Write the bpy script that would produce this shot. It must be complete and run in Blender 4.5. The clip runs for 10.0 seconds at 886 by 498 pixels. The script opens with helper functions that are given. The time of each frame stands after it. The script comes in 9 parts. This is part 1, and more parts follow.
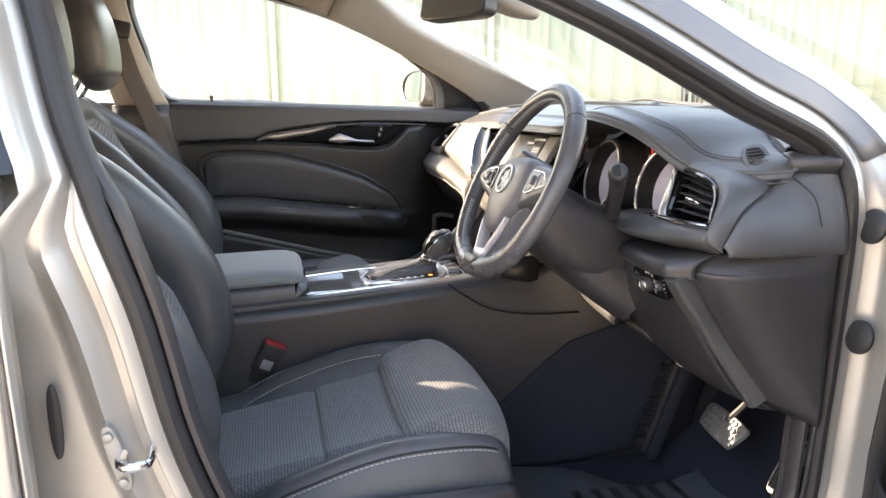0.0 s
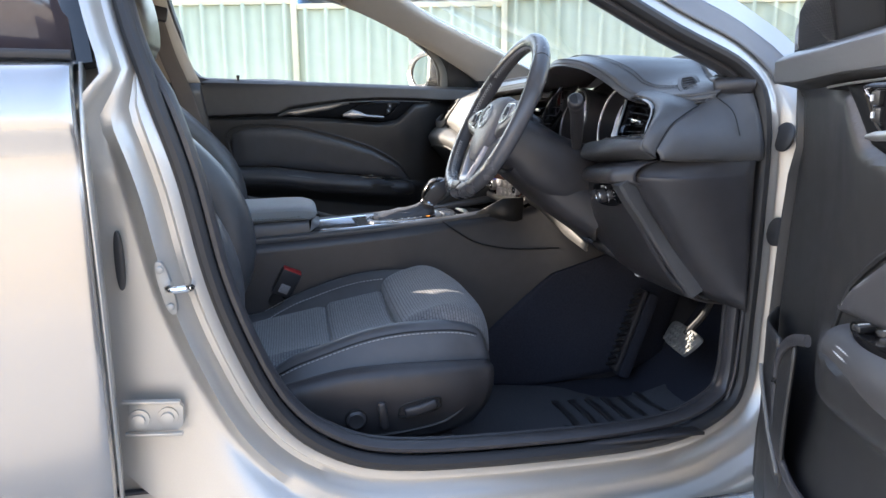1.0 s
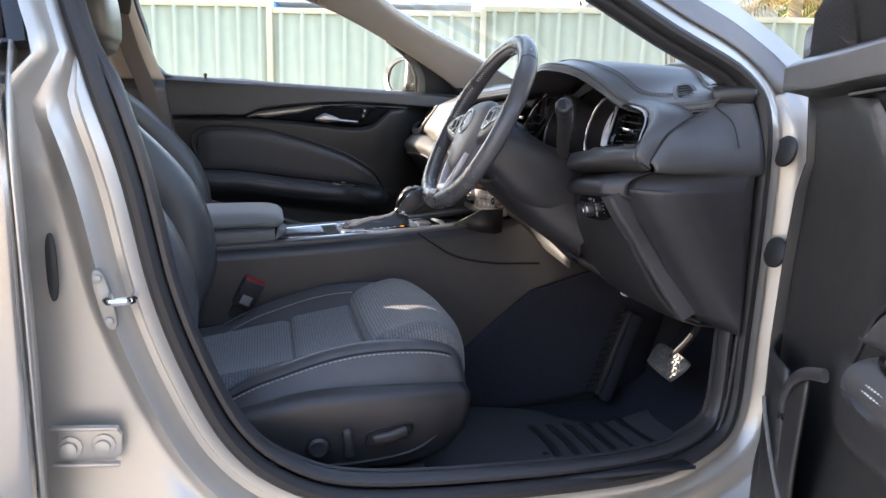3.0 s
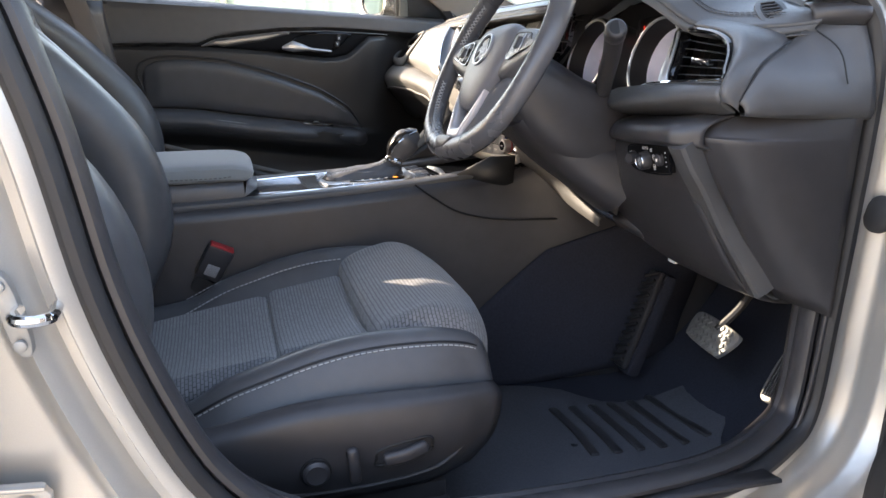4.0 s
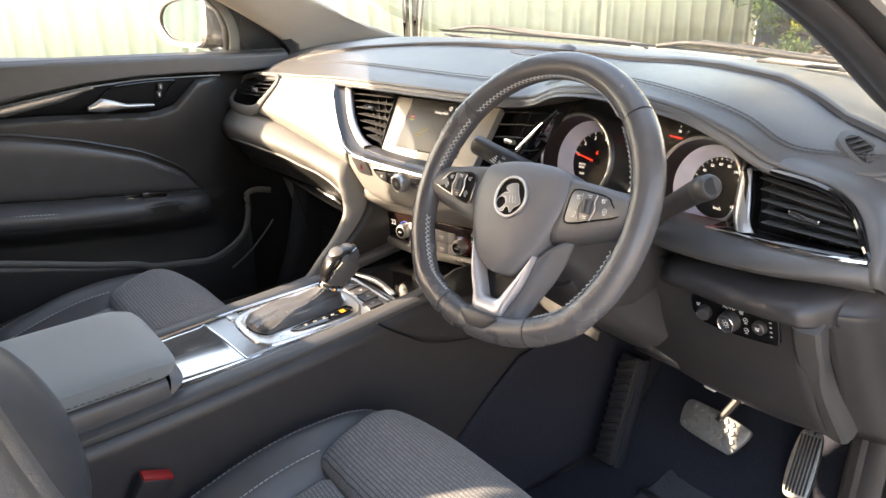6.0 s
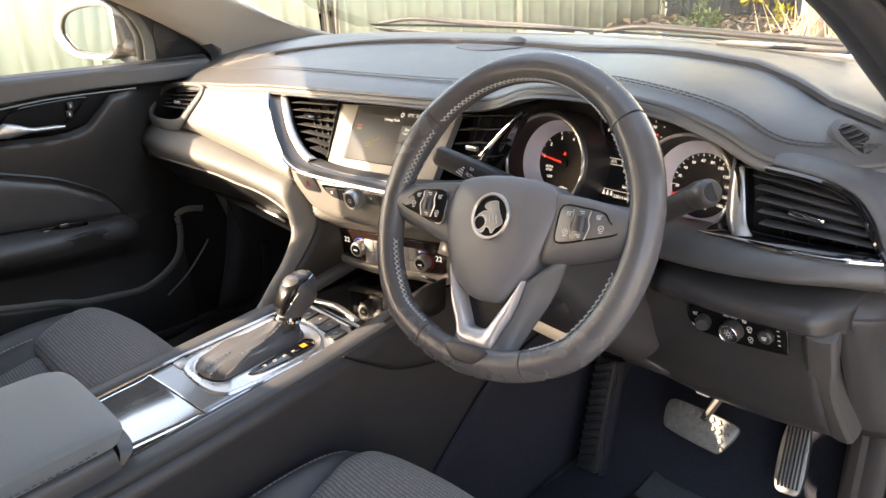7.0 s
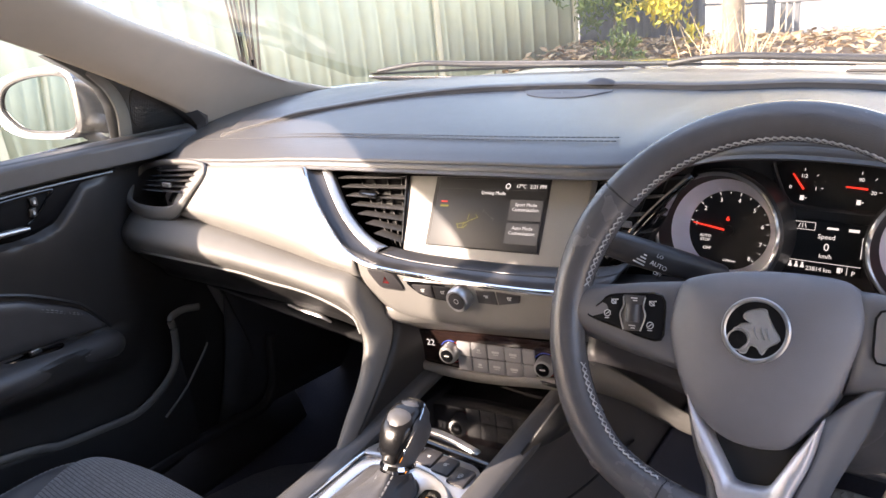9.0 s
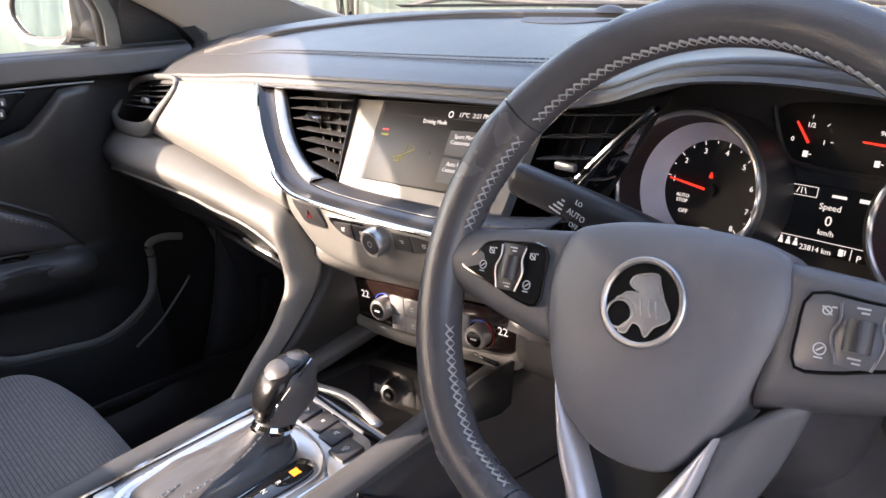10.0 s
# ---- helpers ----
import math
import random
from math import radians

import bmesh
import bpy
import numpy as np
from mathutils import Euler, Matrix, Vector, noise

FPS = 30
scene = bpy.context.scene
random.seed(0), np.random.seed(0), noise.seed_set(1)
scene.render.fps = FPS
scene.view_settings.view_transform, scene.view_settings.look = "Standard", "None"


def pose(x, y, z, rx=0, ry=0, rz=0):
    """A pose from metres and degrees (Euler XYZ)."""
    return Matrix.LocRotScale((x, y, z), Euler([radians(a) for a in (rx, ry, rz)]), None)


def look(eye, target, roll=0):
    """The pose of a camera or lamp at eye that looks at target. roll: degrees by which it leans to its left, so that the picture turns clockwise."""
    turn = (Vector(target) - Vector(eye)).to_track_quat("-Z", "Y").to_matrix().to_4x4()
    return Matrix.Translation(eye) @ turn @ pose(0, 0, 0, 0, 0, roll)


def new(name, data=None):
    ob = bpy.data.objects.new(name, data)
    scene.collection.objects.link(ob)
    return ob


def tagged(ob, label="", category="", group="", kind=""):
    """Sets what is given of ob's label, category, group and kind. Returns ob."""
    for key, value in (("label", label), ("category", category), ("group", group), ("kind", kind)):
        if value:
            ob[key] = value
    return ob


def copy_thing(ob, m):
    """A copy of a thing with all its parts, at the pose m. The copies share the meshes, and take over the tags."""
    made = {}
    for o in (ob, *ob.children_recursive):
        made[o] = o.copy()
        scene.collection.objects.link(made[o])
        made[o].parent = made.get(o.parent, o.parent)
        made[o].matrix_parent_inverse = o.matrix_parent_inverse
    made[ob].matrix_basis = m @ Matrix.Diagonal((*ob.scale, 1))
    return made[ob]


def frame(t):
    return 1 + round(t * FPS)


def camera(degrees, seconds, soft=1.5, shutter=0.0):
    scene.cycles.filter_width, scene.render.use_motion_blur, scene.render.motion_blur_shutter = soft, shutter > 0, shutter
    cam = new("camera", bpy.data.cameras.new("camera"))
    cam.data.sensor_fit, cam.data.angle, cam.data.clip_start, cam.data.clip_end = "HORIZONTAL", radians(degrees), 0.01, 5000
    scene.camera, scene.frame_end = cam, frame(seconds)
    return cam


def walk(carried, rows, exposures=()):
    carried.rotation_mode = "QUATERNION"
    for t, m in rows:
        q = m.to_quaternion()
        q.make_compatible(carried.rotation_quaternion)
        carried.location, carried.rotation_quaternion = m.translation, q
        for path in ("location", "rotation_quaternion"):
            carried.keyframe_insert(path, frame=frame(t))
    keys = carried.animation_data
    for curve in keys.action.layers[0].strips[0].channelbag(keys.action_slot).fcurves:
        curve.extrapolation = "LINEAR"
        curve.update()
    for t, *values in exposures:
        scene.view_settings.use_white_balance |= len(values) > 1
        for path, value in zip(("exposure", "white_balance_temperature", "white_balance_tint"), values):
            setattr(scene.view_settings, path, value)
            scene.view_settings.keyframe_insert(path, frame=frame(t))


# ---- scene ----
cam = camera(61.1, 10.0)
PATH = [
    (0, (0.041, -1.556, 1.074), (0.48, 0.34, 0.614), -0.1),
    (0.5, (0.084, -1.69, 1.008), (0.405, 0.234, 0.567), -0.1),
    (1, (0.046, -1.816, 0.943), (0.429, 0.105, 0.538), -0.6),
    (1.5, (0.028, -1.877, 0.959), (0.455, 0.048, 0.622), -0.3),
    (2, (0.022, -1.891, 0.958), (0.469, 0.036, 0.665), 0.6),
    (2.5, (0.035, -1.831, 0.958), (0.482, 0.093, 0.645), 0.8),
    (3, (0.06, -1.719, 0.926), (0.517, 0.192, 0.551), 1.2),
    (3.2, (0.07, -1.678, 0.901), (0.536, 0.224, 0.492), 1.3),
    (4.3, (0.02, -1.357, 0.946), (0.628, 0.453, 0.355), 0.9),
    (4.5, (0.0, -1.305, 0.987), (0.656, 0.481, 0.371), 0.7),
    (5, (-0.034, -1.178, 1.079), (0.726, 0.544, 0.4), -0.5),
    (5.5, (-0.083, -1.054, 1.104), (0.82, 0.575, 0.376), -0.5),
    (5.7, (-0.129, -1.013, 1.131), (0.886, 0.55, 0.407), -0.2),
    (6.8, (-0.162, -0.911, 1.184), (1.09, 0.446, 0.416), -3.2),
    (7, (-0.124, -0.868, 1.176), (1.139, 0.478, 0.405), -3.4),
    (7.5, (-0.08, -0.725, 1.172), (1.213, 0.576, 0.374), -4.3),
    (8, (-0.119, -0.586, 1.201), (1.242, 0.652, 0.417), -6.1),
    (8.5, (-0.134, -0.518, 1.202), (1.291, 0.679, 0.47), -6.3),
    (9, (-0.113, -0.505, 1.184), (1.33, 0.688, 0.48), -6.4),
    (9.5, (-0.036, -0.53, 1.137), (1.343, 0.726, 0.415), -5.8),
    (10, (0.1, -0.563, 1.085), (1.335, 0.822, 0.34), -3.4),
]
EXPOSURE = [(0.0, 3.4, 8800, 18), (1.0, 2.9, 7100, 15), (2.0, 2.8, 7000, 15), (3.2, 2.85, 7600, 18), (4.5, 3.5, 8200, 16), (5.6, 3.6, 9000, 17), (7.0, 3.4, 9300, 18), (9.0, 3.2, 7700, 23), (10.0, 3.25, 7700, 22)]
walk(cam, [(t, look(eye, target, roll)) for t, eye, target, roll in PATH], EXPOSURE)

# ---- daylight: sun from the rear left, clear sky ----
SUN = Vector((-1.25, 1.0, 0.69)).normalized()
world = bpy.data.worlds.new("sky")
scene.world = world
world.use_nodes = True
wn = world.node_tree
sky = wn.nodes.new("ShaderNodeTexSky")
sky.sky_type, sky.sun_disc = "NISHITA", False
sky.sun_elevation = math.asin(SUN.z)
sky.sun_rotation = math.atan2(SUN.x, SUN.y)
wn.links.new(sky.outputs[0], wn.nodes["Background"].inputs[0])
wn.nodes["Background"].inputs[1].default_value = 0.15
sun = new("sun", bpy.data.lights.new("sun", "SUN"))
sun.data.energy, sun.data.angle, sun.data.color = 1.75, radians(0.5), (1.0, 0.95, 0.86)
sun.matrix_world = look((0, 0, 8), Vector((0, 0, 8)) - SUN)


# ---- materials ----
def mat(name, color, rough=0.5, metal=0.0, var=0.12, scale=40.0, bump=0.0, bscale=900.0, coat=0.0, big=3.0, spec=0.5, sheen=0.0):
    """A plain surface with grain, broad stains and fine relief."""
    m = bpy.data.materials.new(name)
    m.use_nodes = True
    t = m.node_tree
    b = t.nodes["Principled BSDF"]
    co = t.nodes.new("ShaderNodeTexCoord")
    n1, n2 = t.nodes.new("ShaderNodeTexNoise"), t.nodes.new("ShaderNodeTexNoise")
    n1.inputs["Scale"].default_value, n2.inputs["Scale"].default_value = scale, big
    n1.inputs["Detail"].default_value = 5
    mix = t.nodes.new("ShaderNodeMath")
    mix.operation = "ADD"
    rng = t.nodes.new("ShaderNodeMapRange")
    rng.inputs[1].default_value, rng.inputs[2].default_value = 0.6, 1.4
    rng.inputs[3].default_value, rng.inputs[4].default_value = 1 - var, 1 + var
    hue = t.nodes.new("ShaderNodeHueSaturation")
    hue.inputs["Color"].default_value = (*color, 1)
    for n in (n1, n2):
        t.links.new(co.outputs["Object"], n.inputs["Vector"])
    t.links.new(n1.outputs[0], mix.inputs[0])
    t.links.new(n2.outputs[0], mix.inputs[1])
    t.links.new(mix.outputs[0], rng.inputs[0])
    t.links.new(rng.outputs[0], hue.inputs["Value"])
    t.links.new(hue.outputs[0], b.inputs["Base Color"])
    r2 = t.nodes.new("ShaderNodeMapRange")
    r2.inputs[1].default_value, r2.inputs[2].default_value = 0.6, 1.4
    r2.inputs[3].default_value, r2.inputs[4].default_value = max(0.02, rough * (1 - var)), min(1, rough * (1 + var))
    t.links.new(mix.outputs[0], r2.inputs[0])
    t.links.new(r2.outputs[0], b.inputs["Roughness"])
    b.inputs["Metallic"].default_value = metal
    b.inputs["Coat Weight"].default_value = coat
    b.inputs["Coat Roughness"].default_value = 0.06
    b.inputs["Specular IOR Level"].default_value = spec
    b.inputs["Sheen Weight"].default_value = sheen
    if bump:
        n3, bp = t.nodes.new("ShaderNodeTexNoise"), t.nodes.new("ShaderNodeBump")
        n3.inputs["Scale"].default_value = bscale
        n3.inputs["Detail"].default_value = 3
        bp.inputs["Strength"].default_value, bp.inputs["Distance"].default_value = bump, 0.001
        t.links.new(co.outputs["Object"], n3.inputs["Vector"])
        t.links.new(n3.outputs[0], bp.inputs["Height"])
        t.links.new(bp.outputs[0], b.inputs["Normal"])
    return m


def glow(name, color, strength):
    m = bpy.data.materials.new(name)
    m.use_nodes = True
    b = m.node_tree.nodes["Principled BSDF"]
    b.inputs["Base Color"].default_value = (0.02, 0.02, 0.02, 1)
    b.inputs["Emission Color"].default_value = (*color, 1)
    b.inputs["Emission Strength"].default_value = strength
    return m


def glass(name, tint, gloss=0.02):
    """Thin pane: clear with a Fresnel gloss."""
    m = bpy.data.materials.new(name)
    m.use_nodes = True
    t = m.node_tree
    t.nodes.remove(t.nodes["Principled BSDF"])
    out = t.nodes["Material Output"]
    tr, gl, mx, fr, pw, ad = (t.nodes.new("ShaderNode" + k) for k in ("BsdfTransparent", "BsdfGlossy", "MixShader", "LayerWeight", "Math", "Math"))
    tr.inputs[0].default_value = (*tint, 1)
    gl.inputs["Roughness"].default_value = gloss
    fr.inputs[0].default_value = 0.5
    pw.operation, pw.inputs[1].default_value = "POWER", 5.0
    ad.operation, ad.inputs[1].default_value, ad.inputs[2].default_value = "MULTIPLY_ADD", 0.85, 0.035
    t.links.new(fr.outputs["Facing"], pw.inputs[0])
    t.links.new(pw.outputs[0], ad.inputs[0])
    t.links.new(ad.outputs[0], mx.inputs[0])
    t.links.new(tr.outputs[0], mx.inputs[1])
    t.links.new(gl.outputs[0], mx.inputs[2])
    t.links.new(mx.outputs[0], out.inputs[0])
    return m


def woven(name, a, b_, sx, sy, strength=0.6):
    """Seat cloth: short offset ribs in two greys."""
    m = mat(name, a, 0.9, var=0.1, scale=300, sheen=0.25)
    t = m.node_tree
    bs = t.nodes["Principled BSDF"]
    co, mp, br, bp = (t.nodes.new("ShaderNode" + k) for k in ("TexCoord", "Mapping", "TexBrick", "Bump"))
    wob, add = t.nodes.new("ShaderNodeTexNoise"), t.nodes.new("ShaderNodeMixRGB")
    wob.inputs["Scale"].default_value = 60
    add.blend_type, add.inputs[0].default_value = "ADD", 0.0018
    t.links.new(co.outputs["Object"], wob.inputs["Vector"])
    t.links.new(co.outputs["Object"], add.inputs[1])
    t.links.new(wob.outputs[1], add.inputs[2])
    mp.inputs["Scale"].default_value = (sx, sy, 1)
    mp.inputs["Rotation"].default_value = (0, 0, radians(90))
    t.links.new(add.outputs[0], mp.inputs[0])
    t.links.new(mp.outputs[0], br.inputs["Vector"])
    br.inputs["Color1"].default_value, br.inputs["Color2"].default_value, br.inputs["Mortar"].default_value = (*a, 1), (*[c * 0.8 for c in a], 1), (*b_, 1)
    br.inputs["Scale"].default_value, br.inputs["Mortar Size"].default_value, br.inputs["Mortar Smooth"].default_value = 1.0, 0.09, 0.6
    br.inputs["Brick Width"].default_value, br.inputs["Row Height"].default_value = 1.0, 0.5
    t.links.new(br.outputs[0], bs.inputs["Base Color"])
    bp.inputs["Strength"].default_value, bp.inputs["Distance"].default_value, bp.invert = strength, 0.0009, True
    t.links.new(br.outputs[1], bp.inputs["Height"])
    t.links.new(bp.outputs[0], bs.inputs["Normal"])
    return m


def dimpled(name, color, rough, size, strength, metal=0.0):
    """Fine regular relief (perforated leather, mesh grille, carbon weave)."""
    m = mat(name, color, rough, metal)
    t = m.node_tree
    bs = t.nodes["Principled BSDF"]
    co, vo, bp = (t.nodes.new("ShaderNode" + k) for k in ("TexCoord", "TexVoronoi", "Bump"))
    vo.inputs["Scale"].default_value, vo.inputs["Randomness"].default_value = 1 / size, 0.0
    t.links.new(co.outputs["Object"], vo.inputs["Vector"])
    t.links.new(vo.outputs[0], bp.inputs["Height"])
    bp.inputs["Strength"].default_value, bp.inputs["Distance"].default_value = strength, 0.001
    t.links.new(bp.outputs[0], bs.inputs["Normal"])
    return m


LEATHER = mat("black_leather", (0.086, 0.085, 0.089), 0.36, var=0.15, bump=0.25, bscale=700)
DOOR = mat("door_trim_plastic", (0.026, 0.0255, 0.026), 0.36, var=0.15, bump=0.25, bscale=1500)
INSERT = mat("door_insert_leather", (0.058, 0.057, 0.060), 0.36, var=0.15, bump=0.25, bscale=700)
PILLAR_SHADE = mat("shaded_aperture_paint", (0.17, 0.168, 0.17), 0.45, 0.2, var=0.08)
SPOKE = mat("spoke_plastic", (0.12, 0.118, 0.125), 0.42, var=0.1, bump=0.2, bscale=1400)
HUB = mat("hub_plastic", (0.155, 0.152, 0.165), 0.40, var=0.1, bump=0.25, bscale=1400)
KEY_GREY = mat("grey_keys", (0.30, 0.30, 0.31), 0.4, var=0.08)
POD_DARK = mat("dark_key_pod", (0.007, 0.007, 0.008), 0.6, var=0.15, spec=0.08)
POD_GREY = mat("grey_key_pod", (0.16, 0.16, 0.17), 0.35, 0.3, var=0.08)
WHEEL_LEATHER = mat("wheel_leather", (0.098, 0.096, 0.102), 0.26, var=0.15, bump=0.2, bscale=900)
CLOTH = woven("seat_cloth", (0.215, 0.215, 0.222), (0.070, 0.070, 0.073), 100, 190, 0.7)
GREY_CLOTH = mat("armrest_cloth", (0.23, 0.245, 0.25), 0.85, var=0.1, scale=500, bump=0.3, bscale=1600, sheen=0.3)
SOFT = mat("soft_dash_plastic", (0.082, 0.081, 0.083), 0.38, var=0.12, bump=0.35, bscale=1300)
HARD = mat("hard_black_plastic", (0.045, 0.043, 0.046), 0.34, var=0.15, bump=0.25, bscale=1500)
SLAT = mat("vent_slat_plastic", (0.080, 0.079, 0.080), 0.22, var=0.1)
# near-black: shade of hollows and gaps put into the colour; also dark parts
DARK = mat("void_shade_and_dark_plastic", (0.008, 0.008, 0.009), 0.6)
SPOKE_SILVER = mat("spoke_silver", (0.56, 0.55, 0.575), 0.36, 0.45, var=0.06, scale=300)
BADGE = mat("badge_grey", (0.30, 0.30, 0.305), 0.40, 0.2, var=0.15, scale=200)
KNOB = mat("knob_black", (0.010, 0.010, 0.011), 0.20, var=0.2, scale=30, spec=0.4)
GLOSS = mat("gloss_black", (0.006, 0.006, 0.007), 0.07, var=0.3, scale=12, coat=0.6)
BROWN_GLOSS = mat("smoked_panel", (0.022, 0.012, 0.010), 0.10, var=0.3, scale=60, coat=0.7)
SILVER = mat("silver_trim", (0.245, 0.236, 0.222), 0.45, 0.2, var=0.06, scale=700, bump=0.12, bscale=2200)
SATIN = mat("satin_metal", (0.52, 0.52, 0.525), 0.34, 0.85, var=0.12, scale=90)
BRUSHED = mat("brushed_plate", (0.66, 0.66, 0.67), 0.28, 0.85, var=0.2, scale=30)
CHROME = mat("chrome", (0.75, 0.75, 0.76), 0.06, 1.0, var=0.1)
CARBON = dimpled("patterned_trim", (0.075, 0.073, 0.075), 0.30, 0.0022, 0.12, 0.5)
BEIGE = mat("beige_headlining", (0.46, 0.40, 0.33), 0.85, var=0.06, scale=200, bump=0.3, bscale=1800)
BEIGE_PL = mat("beige_plastic", (0.44, 0.39, 0.33), 0.6, var=0.05, bump=0.2, bscale=1500)
CARPET = mat("black_carpet", (0.034, 0.036, 0.048), 0.95, var=0.35, scale=250, bump=0.9, bscale=700, spec=0.1)
MAT_CLOTH = mat("floor_mat_felt", (0.105, 0.107, 0.120), 0.95, var=0.3, scale=300, bump=0.7, bscale=900, spec=0.1)
RUBBER = mat("rubber_seal", (0.025, 0.024, 0.025), 0.55, var=0.2, bump=0.15)
PAINT = mat("silver_car_paint", (0.42, 0.41, 0.40), 0.24, 0.75, var=0.05, scale=1500, coat=1.0, big=1.0)
PAINT_IN = mat("silver_inner_paint", (0.50, 0.485, 0.455), 0.38, 0.55, var=0.06, scale=900, coat=0.6)
THREAD = mat("grey_thread", (0.42, 0.42, 0.42), 0.8)
PAD_GREY = mat("soft_shelf_grey", (0.135, 0.131, 0.124), 0.5, var=0.1, bump=0.3, bscale=1300)
DARK_SATIN = mat("dark_satin_trim", (0.30, 0.28, 0.26), 0.30, 0.7, var=0.1, scale=200)
DECK = mat("grey_gloss_deck", (0.20, 0.20, 0.205), 0.20, 0.75, var=0.15, scale=16, coat=0.3)
LID = mat("lid_gloss", (0.34, 0.34, 0.35), 0.13, 0.8, var=0.15, scale=12, coat=0.4)
PRINT = mat("white_print", (0.62, 0.62, 0.62), 0.6)
ALU = mat("pedal_metal", (0.34, 0.34, 0.33), 0.5, 0.7, var=0.25, scale=60)
MARK_RED = mat("red_mark", (0.20, 0.006, 0.006), 0.7, spec=0.05)
RED = mat("red_plastic", (0.36, 0.018, 0.018), 0.45)
BLUE = mat("blue_plastic", (0.04, 0.09, 0.5), 0.4)
DIAL = mat("dial_face", (0.012, 0.012, 0.013), 0.5)
CRESCENT = mat("pale_dial_crescent", (0.78, 0.77, 0.86), 0.4, 0.0)
GLOW_W = glow("dial_print_lit", (0.85, 0.87, 0.9), 0.13)
GLOW_R = glow("needle_lit", (1.0, 0.05, 0.03), 0.16)
GLOW_O = glow("amber_lamp", (1.0, 0.32, 0.02), 0.3)
GLOW_Y = glow("screen_yellow", (0.9, 0.8, 0.05), 0.05)
GLOW_G = glow("screen_grey", (0.3, 0.31, 0.33), 0.02)
SCREEN = mat("display_glass", (0.030, 0.031, 0.033), 0.42, var=0.2, scale=8, spec=0.3)
GLASS = glass("clear_pane", (0.93, 0.96, 0.94))
# opaque plum base: what the tinted pane reflects is put into its colour
TINT = mat("tinted_glass_with_reflection", (0.055, 0.045, 0.052), 0.10, var=0.1, coat=0.5)
MIRROR = mat("mirror_silvering", (0.60, 0.62, 0.62), 0.01, 1.0, var=0.0)
FENCE = mat("cream_fence_steel", (0.52, 0.535, 0.395), 0.5, var=0.08, scale=9, big=1.2)
FENCE_POST = mat("cream_fence_post", (0.62, 0.56, 0.40), 0.5, var=0.08, scale=9)
DARK_STEEL = mat("grey_slat_steel", (0.16, 0.17, 0.19), 0.6, var=0.2)
CONCRETE = mat("concrete_ground", (0.46, 0.43, 0.38), 0.9, var=0.25, scale=14, bump=0.5, bscale=150, big=0.7)
SOIL = mat("brown_mulch", (0.16, 0.11, 0.07), 0.95, var=0.5, scale=25, bump=0.9, bscale=60)
BARK = mat("tree_bark", (0.26, 0.20, 0.15), 0.9, var=0.4, scale=30, bump=0.9, bscale=50)
TWIG = mat("bare_twig", (0.15, 0.12, 0.09), 0.9)
SHED = mat("pale_shed_steel", (0.55, 0.57, 0.58), 0.5, var=0.08, scale=6)
BLUE_ROOF = mat("blue_roof_steel", (0.10, 0.28, 0.62), 0.5, var=0.1)
WALL_W = mat("white_render_wall", (0.78, 0.77, 0.74), 0.8, var=0.06, scale=4)


def leaf_mat(name, a, b_):
    m = mat(name, a, 0.6, var=0.1)
    t = m.node_tree
    g, mx = t.nodes.new("ShaderNodeNewGeometry"), t.nodes.new("ShaderNodeMixRGB")
    mx.inputs[1].default_value, mx.inputs[2].default_value = (*a, 1), (*b_, 1)
    t.links.new(g.outputs["Random Per Island"], mx.inputs[0])
    t.links.new(mx.outputs[0], t.nodes["Principled BSDF"].inputs["Base Color"])
    t.nodes["Principled BSDF"].inputs["Transmission Weight"].default_value = 0.0
    return m


GREEN = leaf_mat("green_leaves", (0.05, 0.10, 0.02), (0.14, 0.17, 0.03))
YELLOW = leaf_mat("yellowing_leaves", (0.30, 0.30, 0.03), (0.62, 0.48, 0.05))
DRY = leaf_mat("dry_leaves", (0.30, 0.17, 0.08), (0.62, 0.48, 0.32))
PALM = leaf_mat("palm_fronds", (0.10, 0.13, 0.03), (0.55, 0.36, 0.12))


# ---- mesh helpers ----
ROOT = {}


def thing(name, label, category, m=None, group="", kind=""):
    """An Empty at the base of a thing; its parts are built in its own frame."""
    ob = new(name)
    ob.empty_display_size = 0.05
    ob.matrix_world = m if m is not None else Matrix()
    ROOT[ob] = (m if m is not None else Matrix()).copy()
    return tagged(ob, label, category, group, kind)


def part(name, bm, material, parent=None, label="", local=False, sharp=35, thick=0.0):
    """Links a bmesh as one mesh under a thing or part. Coordinates are of the world unless local."""
    root = ROOT.get(parent, Matrix())
    if parent is not None and not local:
        bm.transform(root.inverted())
    me = bpy.data.meshes.new(name)
    bmesh.ops.recalc_face_normals(bm, faces=bm.faces)
    bm.to_mesh(me)
    bm.free()
    me.polygons.foreach_set("use_smooth", [True] * len(me.polygons))
    me.set_sharp_from_angle(angle=radians(sharp))
    me.materials.append(material)
    ob = new(name, me)
    if parent is not None:
        ob.parent = parent
        ROOT[ob] = root
    if thick:
        s = ob.modifiers.new("thickness", "SOLIDIFY")
        s.thickness, s.offset = thick, 0
    if label:
        ob["label"] = label
    return ob


def V(*a):
    return Vector(a)


